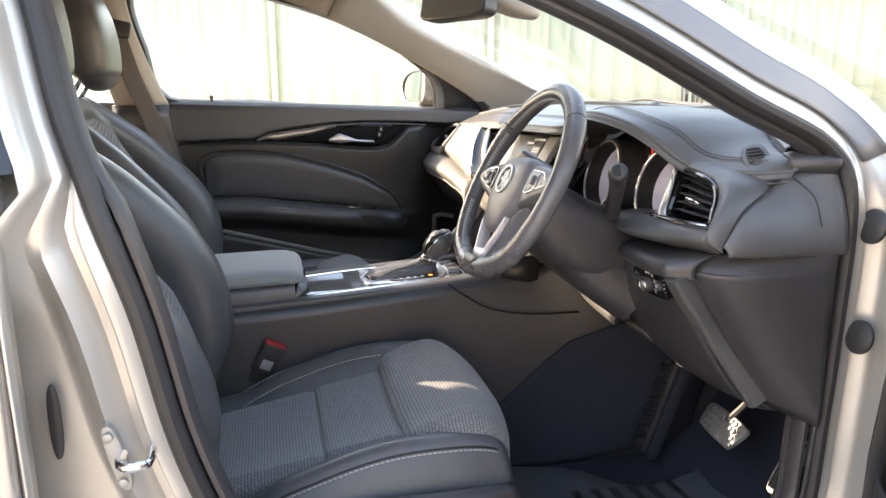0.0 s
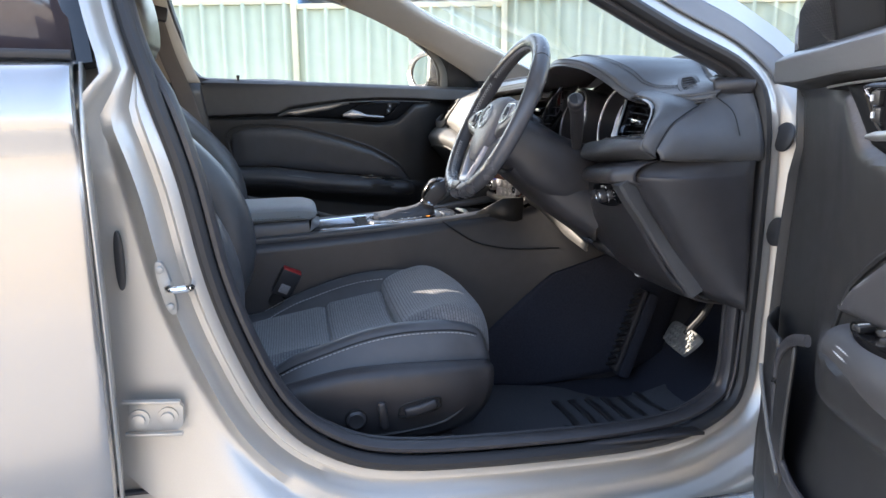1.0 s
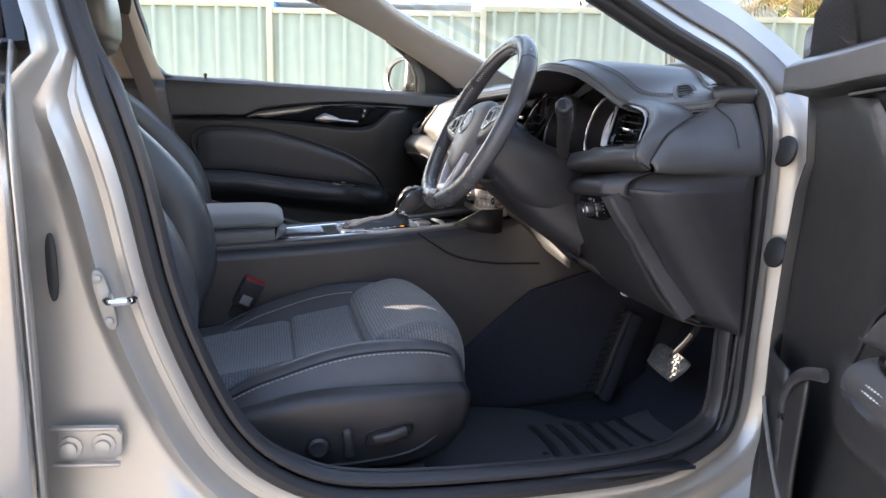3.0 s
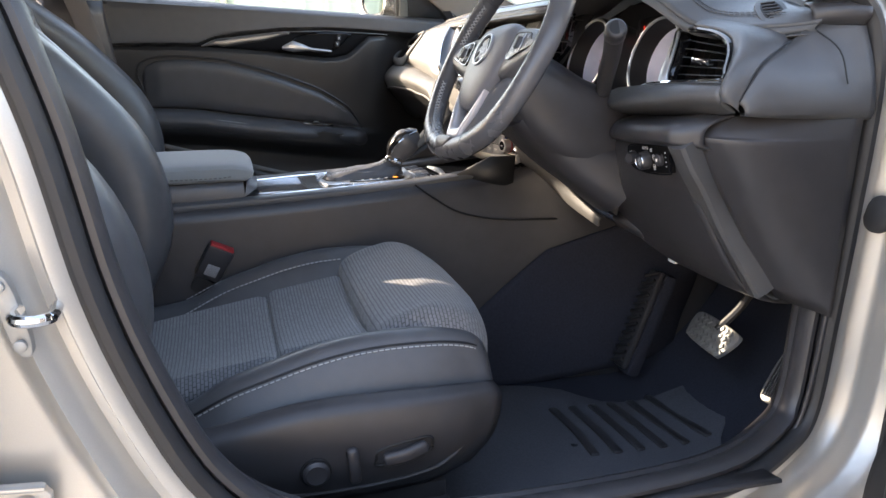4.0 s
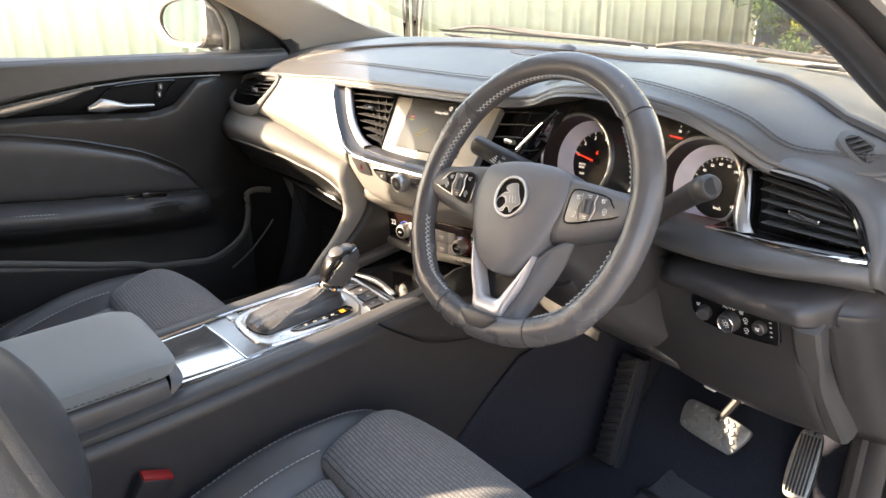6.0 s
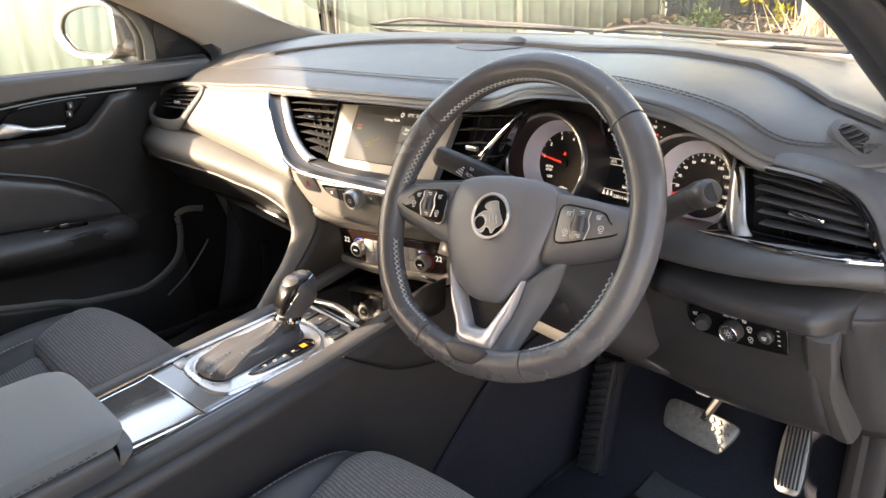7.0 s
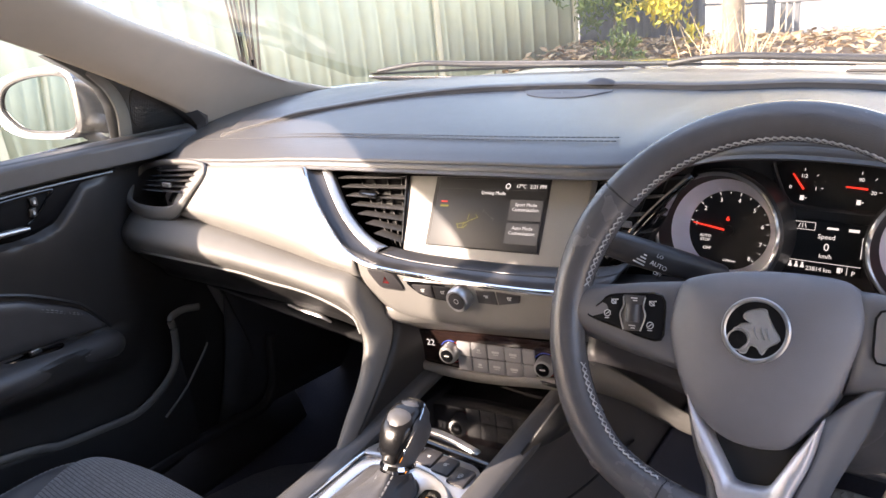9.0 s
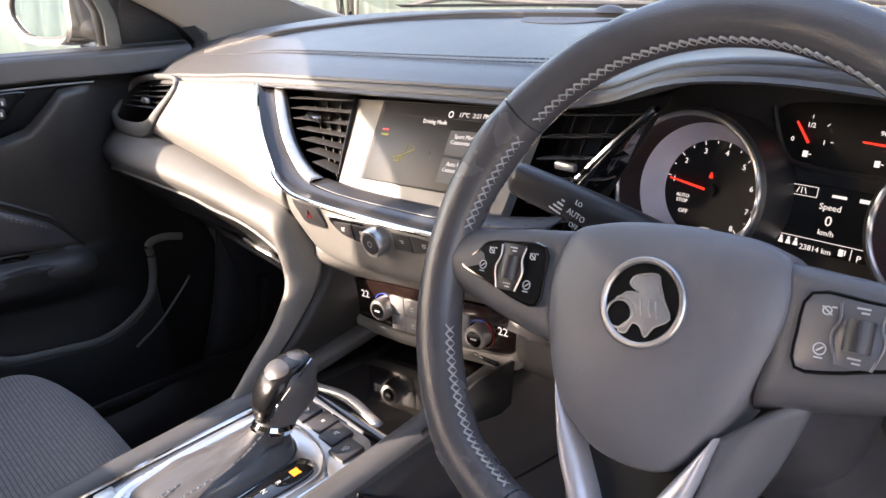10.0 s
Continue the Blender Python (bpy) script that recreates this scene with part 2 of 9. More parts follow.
def cr(pts, n=6, closed=False):
    """A smooth line through points of any dimension."""
    P = [np.array(p, float) for p in pts]
    k = len(P)
    if n <= 1 or k < 3:
        return P
    out = []
    for i in range(k if closed else k - 1):
        if closed:
            p0, p1, p2, p3 = P[i - 1], P[i], P[(i + 1) % k], P[(i + 2) % k]
        else:
            p1, p2 = P[i], P[i + 1]
            p0 = P[i - 1] if i else 2 * p1 - p2
            p3 = P[i + 2] if i + 2 < k else 2 * p2 - p1
        for j in range(n):
            t = j / n
            out.append(0.5 * (2 * p1 + (p2 - p0) * t + (2 * p0 - 5 * p1 + 4 * p2 - p3) * t * t + (3 * p1 - p0 - 3 * p2 + p3) * t ** 3))
    if not closed:
        out.append(P[-1])
    return out


def grid(rows, close_u=False, close_v=False, cap=False):
    """Quads through rows of points."""
    bm = bmesh.new()
    vs = [[bm.verts.new(tuple(p)) for p in r] for r in rows]
    a, b = len(vs), len(vs[0])
    for i in range(a if close_u else a - 1):
        for j in range(b if close_v else b - 1):
            q = (vs[i][j], vs[(i + 1) % a][j], vs[(i + 1) % a][(j + 1) % b], vs[i][(j + 1) % b])
            try:
                bm.faces.new(q)
            except ValueError:
                pass
    if cap:
        for r in (vs[0], vs[-1]):
            try:
                bm.faces.new(r)
            except ValueError:
                pass
    return bm


def surf(rows, n=5, m=5):
    """A smooth sheet through rows of control points."""
    rr = [cr(r, m) for r in rows]
    cols = [cr([r[j] for r in rr], n) for j in range(len(rr[0]))]
    return grid(cols)


def field(f, nu, nv):
    """A sheet from f(u, v), both 0 to 1."""
    return grid([[f(i / nu, j / nv) for j in range(nv + 1)] for i in range(nu + 1)])


def frames(path, closed=False, up=(0, 0, 1)):
    out = []
    k = len(path)
    for i in range(k):
        a = path[i - 1] if (i or closed) else path[i]
        b = path[(i + 1) % k] if (i + 1 < k or closed) else path[i]
        t = Vector(b - a).normalized()
        s = t.cross(Vector(up))
        if s.length < 1e-4:
            s = t.cross(Vector((1, 0, 0)))
        s.normalize()
        out.append((Vector(path[i]), s, s.cross(t)))
    return out


def sweep(pts, sizes, up=(0, 0, 1), p=2.0, seg=16, n=5, closed=False, round_ends=False):
    """A superellipse section (half sizes across and along up) carried along a line."""
    if not isinstance(sizes, list):
        sizes = [sizes] * len(pts)
    both = [np.concatenate([np.array(a, float), np.array(s, float)]) for a, s in zip(pts, sizes)]
    both = cr(both, n, closed)
    fr = frames([b[:3] for b in both], closed, up)
    rows = []
    for (o, s, u), b in zip(fr, both):
        row = []
        for j in range(seg):
            a = 2 * math.pi * j / seg
            c, d = math.cos(a), math.sin(a)
            row.append(o + s * (b[3] * math.copysign(abs(c) ** (2 / p), c)) + u * (b[4] * math.copysign(abs(d) ** (2 / p), d)))
        rows.append(row)
    if round_ends and not closed:
        def capped(r0, r1):
            c0 = sum(r0, Vector()) / seg
            d = (c0 - sum(r1, Vector()) / seg).normalized() * min((q - c0).length for q in r0)
            return [[c0 + (q - c0) * math.cos(a) + d * math.sin(a) * 0.8 for q in r0] for a in (0.5, 1.0, 1.35)]
        rows = capped(rows[0], rows[1])[::-1] + rows + capped(rows[-1], rows[-2])
    return grid(rows, close_u=closed, close_v=True, cap=not closed)


def tube(pts, r, seg=8, n=5, closed=False, up=(0, 0, 1)):
    return sweep(pts, [(r, r)] * len(pts), up, 2.0, seg, n, closed)


def rbox(size, r=0.003, m=None, seg=2):
    """A box with rounded edges, centred, then placed by m."""
    bm = bmesh.new()
    bmesh.ops.create_cube(bm, size=1)
    bmesh.ops.scale(bm, vec=size, verts=bm.verts)
    if r:
        bmesh.ops.bevel(bm, geom=bm.edges[:], offset=min(r, min(size) * 0.49), segments=seg, profile=0.5, affect="EDGES")
    if m is not None:
        bm.transform(m)
    return bm


def prism(outline, lo, hi, m=None, r=0.0, seg=2):
    """An outline in x, y raised from lo to hi along z, with its edges rounded."""
    bm = bmesh.new()
    vs = [bm.verts.new((p[0], p[1], lo)) for p in outline]
    f = bm.faces.new(vs)
    ret = bmesh.ops.extrude_face_region(bm, geom=[f])
    top = [v for v in ret["geom"] if isinstance(v, bmesh.types.BMVert)]
    bmesh.ops.translate(bm, vec=(0, 0, hi - lo), verts=top)
    if r:
        tops = set(top)
        ed = [e for e in bm.edges if e.verts[0] in tops and e.verts[1] in tops]
        bmesh.ops.bevel(bm, geom=ed, offset=r, segments=seg, profile=0.5, affect="EDGES")
    if m is not None:
        bm.transform(m)
    return bm


def dome(outline, base, height, m=None, rings=6, power=2.0):
    """An outline filled by a cushion that rises to height in the middle."""
    P = [np.array(p, float) for p in outline]
    c = sum(P) / len(P)
    rows = [[(*p, base) for p in P]]
    for i in range(1, rings + 1):
        k = 1 - i / rings
        k2 = max(k, 0.02)
        rows.append([(*(c + (p - c) * k2), base + height * (1 - k ** power)) for p in P])
    bm = grid(rows, close_v=True)
    bm.faces.new(list(bm.verts)[-len(P):])
    if m is not None:
        bm.transform(m)
    return bm


def lathe(profile, m=None, seg=32, cap=True):
    rows = [[(r * math.cos(2 * math.pi * j / seg), r * math.sin(2 * math.pi * j / seg), z) for j in range(seg)] for r, z in profile]
    bm = grid(rows, close_v=True, cap=cap)
    if m is not None:
        bm.transform(m)
    return bm


def disc(r, z0, z1, m=None, seg=32, bev=0.0):
    pr = [(r, z0), (r, z1 - bev), (max(r - bev, 1e-4), z1)] if bev else [(r, z0), (r, z1)]
    return lathe(pr, m, seg)


def ring(r0, r1, z0, z1, m=None, seg=48):
    """A flat-topped ring with rounded shoulders."""
    d = (r1 - r0) * 0.25
    pr = [(r0, z0), (r0, z1 - d), (r0 + d, z1), (r1 - d, z1), (r1, z1 - d), (r1, z0)]
    rows = [[(r * math.cos(2 * math.pi * j / seg), r * math.sin(2 * math.pi * j / seg), z) for j in range(seg)] for r, z in pr]
    bm = grid(rows, close_v=True)
    if m is not None:
        bm.transform(m)
    return bm


def joined(bms):
    out = bmesh.new()
    for b in bms:
        me = bpy.data.meshes.new("tmp")
        b.to_mesh(me)
        b.free()
        out.from_mesh(me)
        bpy.data.meshes.remove(me)
    return out


def stitches(path, length=0.0045, gap=0.003, r=0.0011, up=(0, 0, 1), n=8):
    """Short thread runs along a line."""
    P = cr(path, n)
    d = [0.0]
    for a, b in zip(P, P[1:]):
        d.append(d[-1] + float(np.linalg.norm(b - a)))
    def at(s):
        i = min(max(np.searchsorted(d, s) - 1, 0), len(P) - 2)
        k = (s - d[i]) / max(d[i + 1] - d[i], 1e-9)
        return P[i] + (P[i + 1] - P[i]) * k
    rows, s = [], 0.0
    bm = bmesh.new()
    while s + length < d[-1]:
        a, b = Vector(at(s)), Vector(at(s + length))
        t = (b - a).normalized()
        u = t.cross(Vector(up))
        u = u.normalized() if u.length > 1e-5 else Vector((1, 0, 0))
        w = u.cross(t)
        c = [[bm.verts.new(q + u * r * cx + w * r * cy) for cx, cy in ((1, 0), (0, 1), (-1, 0), (0, -1))] for q in (a, b)]
        for j in range(4):
            bm.faces.new((c[0][j], c[1][j], c[1][(j + 1) % 4], c[0][(j + 1) % 4]))
        bm.faces.new(c[0]), bm.faces.new(c[1])
        s += length + gap
    return bm


def face(o, tilt, roll=0.0, turn=0.0):
    """A frame that faces the rear of the car: x to the car's right, y up, z to the driver, leaning back by tilt degrees."""
    t = radians(tilt)
    m = Matrix(((0, math.sin(t), -math.cos(t)), (-1, 0, 0), (0, math.cos(t), math.sin(t)))).to_4x4()
    return Matrix.Translation(o) @ pose(0, 0, 0, 0, 0, turn) @ m @ pose(0, 0, 0, 0, 0, roll)


def words(body, size, m, material, parent, name="lettering", depth=0.0002, align="CENTER"):
    """Raised lettering in the built-in font, in the frame m."""
    cu = bpy.data.curves.new("t", "FONT")
    cu.body, cu.size, cu.extrude, cu.align_x, cu.align_y, cu.resolution_u = body, size, depth, align, "CENTER", 2
    ob = new("t", cu)
    me = bpy.data.meshes.new_from_object(ob)
    bpy.data.objects.remove(ob)
    bm = bmesh.new()
    bm.from_mesh(me)
    bpy.data.meshes.remove(me)
    bm.transform(m)
    return part(name, bm, material, parent)


def ell(a, b, n=32, p=2.0, cx=0.0, cy=0.0):
    out = []
    for i in range(n):
        t = 2 * math.pi * i / n
        c, s = math.cos(t), math.sin(t)
        out.append((cx + a * math.copysign(abs(c) ** (2 / p), c), cy + b * math.copysign(abs(s) ** (2 / p), s)))
    return out


def loop2(pts, n=6):
    return [tuple(p) for p in cr(pts, n, closed=True)]


def sstep(a, b, x):
    t = min(1.0, max(0.0, (x - a) / (b - a)))
    return t * t * (3 - 2 * t)


def T(x, y, z):
    return Matrix.Translation((x, y, z))


# ---- the car's shell ----
car = thing("car", "silver sedan with its driver door opening", "car", T(0.3, 0, 0))
OPEN = [(-0.215, -0.64, 1.255), (-0.177, -0.706, 1.139), (-0.148, -0.762, 1.027), (-0.112, -0.795, 0.922), (-0.087, -0.80, 0.83), (-0.063, -0.80, 0.703), (-0.028, -0.80, 0.595),
        (0.016, -0.80, 0.506), (0.08, -0.80, 0.447), (0.18, -0.80, 0.413), (0.40, -0.795, 0.400), (0.62, -0.765, 0.390), (0.745, -0.72, 0.402), (0.79, -0.702, 0.44), (0.798, -0.70, 0.55),
        (0.803, -0.70, 0.70), (0.802, -0.70, 0.90), (0.768, -0.69, 0.975), (0.635, -0.704, 1.035), (0.438, -0.70, 1.134), (0.24, -0.665, 1.215), (0.05, -0.635, 1.27), (-0.09, -0.615, 1.295), (-0.185, -0.612, 1.298)]
OPENC = cr(OPEN, 5, closed=True)


def b_pillar(p):
    """How far a point of the opening belongs to the pillar behind the driver (0 to 1)."""
    return (1 - sstep(-0.03, 0.10, p[0])) * (1 - sstep(0.86, 0.96, p[2]))


def ring_at(d, dy):
    """The door opening's line, moved outwards in the side view by d and sideways by dy."""
    k = len(OPENC)
    out = []
    for i in range(k):
        t = OPENC[(i + 2) % k] - OPENC[i - 2]
        n = np.array([t[2], 0, -t[0]])
        n /= np.linalg.norm(n)
        c = OPENC[i] - np.array([0.30, 0, 0.80])
        if np.dot(n, c) < 0:
            n = -n
        w = sstep(0.88, 0.985, OPENC[i][2]) * sstep(0.0, 0.3, OPENC[i][0])
        w2 = sstep(0.93, 0.99, OPENC[i][2]) * (1 - sstep(-0.14, 0.0, OPENC[i][0]))
        wb = b_pillar(OPENC[i]) if dy < 0.011 else 0.0
        dy_b = float(np.interp(d, (0.004, 0.016, 0.026, 0.032, 0.042, 0.049, 0.060, 0.072, 0.080, 0.086), (0.004, -0.006, -0.009, 0.007, 0.009, -0.008, -0.012, 0.010, 0.018, 0.018)))
        out.append(OPENC[i] + n * (d + 0.10 * wb * sstep(0.12, 0.135, d)) * (1 - 0.20 * w - 0.72 * w2) + np.array([0, (dy * (1 - wb) + dy_b * wb) * (1 - w) + w * (0.45 * d if dy < 0.015 else dy), 0]))
    return out


side = [(0.004, 0.004), (0.016, -0.004), (0.026, -0.006), (0.032, 0.006), (0.040, 0.004), (0.047, -0.010), (0.060, -0.020), (0.075, -0.022), (0.082, -0.030), (0.088, -0.046), (0.10, -0.058), (0.12, -0.064), (0.135, -0.064)]
part("side_frame", grid([ring_at(d, y) for d, y in side], close_v=True), PAINT_IN, car, "silver painted door frame", sharp=50)
# overlaid strip: shade on the silver pillar put into a dark grey colour
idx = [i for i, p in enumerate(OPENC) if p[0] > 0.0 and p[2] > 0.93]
part("pillar_shade_band", grid([[ring_at(d, y)[i] + np.array([0, -0.0035, 0.002]) for i in idx] for d, y in ((0.042, 0.004), (0.050, -0.012), (0.062, -0.020), (0.076, -0.022), (0.084, -0.030), (0.090, -0.046))]), PILLAR_SHADE, car, "pillar paint darkened to show shade", thick=0.001)
part("door_seal", sweep([tuple(p) for p in ring_at(0.004, 0.0)][::2], (0.011, 0.013), up=(0, 1, 0), n=2, seg=10, closed=True), RUBBER, car, "black rubber door seal")
part("seal_lip", sweep([tuple(p) for p in ring_at(-0.012, 0.022)][::2], (0.009, 0.016), up=(0, 1, 0), n=2, seg=10, closed=True), HARD, car)
part("opening_trim", grid([[p + np.array([0, -0.8 * max(0.0, y - 0.02) * b_pillar(p), 0]) for p in ring_at(d, y)] for d, y in ((-0.006, 0.02), (-0.014, 0.030), (-0.016, 0.042), (-0.010, 0.052), (-0.002, 0.06))], close_v=True), HARD, car, thick=0.004)
# outer sill and wing beyond the frame
part("sill_panel", surf([[(x, -0.845, 0.32), (x, -0.872, 0.30), (x, -0.872, 0.24), (x, -0.84, 0.18)] for x in (-0.5, 0.0, 0.5, 0.95)]), PAINT, car, thick=0.004)
part("sill_panel", surf([[(x, 0.80, 0.36), (x, 0.872, 0.34), (x, 0.872, 0.24), (x, 0.84, 0.15)] for x in (-1.3, 0.0, 0.5, 0.95)]), PAINT, car, thick=0.004)
part("pillar_fill", surf([[(-0.34, -0.772, 0.98), (-0.34, -0.775, 0.75), (-0.34, -0.775, 0.5), (-0.34, -0.775, 0.3)], [(-0.21, -0.768, 0.98), (-0.20, -0.775, 0.75), (-0.19, -0.775, 0.5), (-0.16, -0.775, 0.3)],
                          [(-0.15, -0.765, 0.98), (-0.13, -0.775, 0.75), (-0.10, -0.775, 0.5), (0.0, -0.775, 0.3)]]), PAINT_IN, car, thick=0.004)
part("front_wing", surf([[(0.93, -0.80, 0.96), (0.925, -0.85, 0.88), (0.92, -0.885, 0.70), (0.93, -0.875, 0.45), (0.95, -0.85, 0.25)],
                         [(1.4, -0.79, 0.91), (1.4, -0.86, 0.84), (1.4, -0.90, 0.68), (1.4, -0.89, 0.60), (1.4, -0.87, 0.55)],
                         [(2.3, -0.66, 0.72), (2.3, -0.76, 0.68), (2.3, -0.82, 0.58), (2.3, -0.82, 0.45), (2.3, -0.80, 0.25)]]), PAINT, car, thick=0.004)
part("front_wing", surf([[(0.93, 0.80, 0.96), (0.925, 0.85, 0.88), (0.92, 0.885, 0.70), (0.93, 0.875, 0.45), (0.95, 0.85, 0.25)],
                         [(1.4, 0.79, 0.91), (1.4, 0.86, 0.84), (1.4, 0.90, 0.68), (1.4, 0.89, 0.60), (1.4, 0.87, 0.55)],
                         [(2.3, 0.66, 0.72), (2.3, 0.76, 0.68), (2.3, 0.82, 0.58), (2.3, 0.82, 0.45), (2.3, 0.80, 0.25)]]), PAINT, car, thick=0.004)
bonnet_rows = []
for x, z, w in ((1.25, 0.938, 0.78), (1.45, 0.930, 0.79), (1.7, 0.912, 0.78), (2.05, 0.850, 0.74), (2.32, 0.72, 0.66)):
    bonnet_rows.append([(x - 0.10 * (y / 0.78) ** 2, y, z - 0.05 * abs(y / 0.78) ** 3 + (0.008 if abs(abs(y) - 0.45) < 0.1 else 0)) for y in (-w, -0.62 * w, -0.5 * w, 0, 0.5 * w, 0.62 * w, w)])
part("bonnet", surf(bonnet_rows), PAINT, car, "sunlit silver bonnet", thick=0.004)
part("front_bumper", surf([[(2.32, y, 0.71), (2.42, y * 0.95, 0.55), (2.40, y * 0.95, 0.25)] for y in (-0.68, 0, 0.68)]), PAINT, car, thick=0.004)
part("cowl", surf([[(1.15, y, 0.965), (1.20, y, 0.950), (1.27, y, 0.938)] for y in (-0.70, -0.3, 0.3, 0.70)]), HARD, car, thick=0.004)

# left side: window frame ring, pillar trims
LWIN = [(-0.290, 0.648, 1.245), (-0.268, 0.675, 1.14), (-0.225, 0.72, 1.005), (0.0, 0.735, 0.995), (0.30, 0.735, 0.968), (0.62, 0.725, 0.952), (0.69, 0.715, 0.955), (0.590, 0.695, 1.040),
        (0.46, 0.674, 1.116), (0.28, 0.650, 1.200), (0.09, 0.630, 1.258), (-0.05, 0.618, 1.285), (-0.19, 0.614, 1.300), (-0.268, 0.622, 1.292)]
LW = cr(LWIN, 4, closed=True)


def lring(d, dy):
    out = []
    k = len(LW)
    for i in range(k):
        t = LW[(i + 1) % k] - LW[i - 1]
        n = np.array([t[2], 0, -t[0]])
        n /= np.linalg.norm(n)
        if np.dot(n, LW[i] - np.array([0.12, 0, 1.06])) < 0:
            n = -n
        out.append(LW[i] + n * d + np.array([0, dy, 0]))
    return out


part("window_surround", grid([lring(0.0, 0.035), lring(0.0, 0.02), lring(0.004, 0.0), lring(0.02, -0.008), lring(0.030, -0.004)], close_v=True), RUBBER, car, "black passenger window seal", thick=0.002)
# beige trims: header, left A-pillar, left B-pillar
part("a_pillar_trim", surf([[(1.04, 0.712, 0.945), (1.00, 0.665, 0.965), (0.94, 0.665, 0.970), (0.86, 0.725, 0.935), (0.80, 0.742, 0.92)], [(0.895, 0.690, 0.985), (0.86, 0.655, 1.010), (0.82, 0.66, 1.018), (0.76, 0.700, 0.980), (0.715, 0.722, 0.958)],
                            [(0.765, 0.66, 1.056), (0.735, 0.637, 1.068), (0.70, 0.637, 1.068), (0.65, 0.675, 1.030), (0.625, 0.698, 1.015)],
                            [(0.65, 0.645, 1.108), (0.62, 0.622, 1.118), (0.585, 0.622, 1.118), (0.54, 0.655, 1.090), (0.515, 0.682, 1.080)],
                            [(0.48, 0.625, 1.195), (0.45, 0.602, 1.202), (0.42, 0.602, 1.200), (0.38, 0.635, 1.178), (0.36, 0.660, 1.160)],
                            [(0.335, 0.60, 1.300), (0.305, 0.575, 1.310), (0.28, 0.575, 1.310), (0.24, 0.605, 1.260), (0.22, 0.638, 1.220)]]), BEIGE_PL, car, "beige windscreen pillar trim", thick=0.006)
part("a_pillar_trim", surf([[(0.955, -0.650, 0.975), (0.90, -0.615, 1.00), (0.85, -0.625, 1.010), (0.78, -0.655, 0.975)],
                            [(0.79, -0.63, 1.062), (0.755, -0.60, 1.082), (0.715, -0.605, 1.082), (0.655, -0.655, 1.040)],
                            [(0.55, -0.605, 1.182), (0.52, -0.578, 1.195), (0.48, -0.58, 1.192), (0.43, -0.645, 1.145)],
                            [(0.335, -0.60, 1.305), (0.305, -0.575, 1.312), (0.275, -0.58, 1.305), (0.22, -0.635, 1.232)]]), BEIGE_PL, car, "beige windscreen pillar trim", thick=0.006)
part("roof_rail", sweep([(0.30, -0.615, 1.275), (0.0, -0.585, 1.328), (-0.3, -0.58, 1.342), (-1.2, -0.57, 1.32)], (0.022, 0.028), up=(0, 1, 0), p=2.6, n=5), PAINT, car)
part("a_pillar_skin", sweep([(0.93, 0.755, 0.975), (0.75, 0.725, 1.075), (0.54, 0.70, 1.17), (0.30, 0.655, 1.275), (0.0, 0.62, 1.345), (-0.3, 0.60, 1.36), (-1.2, 0.58, 1.33)], (0.014, 0.026), up=(0, 1, 0), p=2.6, n=5), PAINT, car)
part("roof_side_trim", surf([[(0.22, 0.638, 1.222), (0.24, 0.61, 1.262), (0.275, 0.575, 1.315)], [(0.09, 0.622, 1.268), (0.10, 0.595, 1.300), (0.12, 0.56, 1.335)],
                             [(-0.05, 0.612, 1.296), (-0.05, 0.585, 1.322), (-0.05, 0.54, 1.348)], [(-0.20, 0.61, 1.312), (-0.20, 0.58, 1.335), (-0.20, 0.53, 1.355)],
                             [(-0.36, 0.61, 1.312), (-0.36, 0.58, 1.335), (-0.36, 0.53, 1.35)], [(-1.2, 0.60, 1.27), (-1.2, 0.57, 1.31), (-1.2, 0.53, 1.34)]]), BEIGE, car, thick=0.005)
part("b_pillar_trim", surf([[(-0.225, 0.708, 0.985), (-0.25, 0.69, 1.05), (-0.285, 0.66, 1.16), (-0.30, 0.635, 1.24), (-0.30, 0.61, 1.30)],
                            [(-0.27, 0.68, 0.985), (-0.29, 0.662, 1.05), (-0.32, 0.632, 1.16), (-0.335, 0.607, 1.24), (-0.34, 0.585, 1.30)],
                            [(-0.36, 0.69, 0.985), (-0.375, 0.672, 1.05), (-0.395, 0.645, 1.16), (-0.405, 0.622, 1.24), (-0.41, 0.60, 1.30)]]), BEIGE_PL, car, "beige door pillar trim", thick=0.006)
part("b_pillar_lower_trim", surf([[(-0.225, 0.705, 0.985), (-0.20, 0.72, 0.80), (-0.16, 0.735, 0.55), (-0.10, 0.735, 0.36)],
                                  [(-0.27, 0.675, 0.985), (-0.26, 0.69, 0.80), (-0.24, 0.70, 0.55), (-0.22, 0.70, 0.36)],
                                  [(-0.37, 0.69, 0.985), (-0.37, 0.70, 0.80), (-0.37, 0.71, 0.55), (-0.37, 0.71, 0.36)]]), HARD, car, thick=0.006)
part("headlining", surf([[(0.335, y, 1.305 + 0.012 * (1 - (y / 0.6) ** 2)), (0.25, y, 1.335 + 0.012 * (1 - (y / 0.6) ** 2)), (0.0, y, 1.352 + 0.015 * (1 - (y / 0.6) ** 2)), (-0.6, y, 1.36), (-1.3, y, 1.32)] for y in (-0.62, -0.4, 0, 0.4, 0.58)]), BEIGE, car, "beige cloth headlining", thick=0.01)
part("roof_skin", surf([[(x, y, z - 0.05 * (abs(y) / 0.62) ** 2.5) for x, z in ((0.36, 1.345), (0.25, 1.385), (0.0, 1.415), (-0.6, 1.425), (-1.3, 1.385))] for y in (-0.62, -0.4, 0, 0.4, 0.60)]), PAINT, car, thick=0.004)
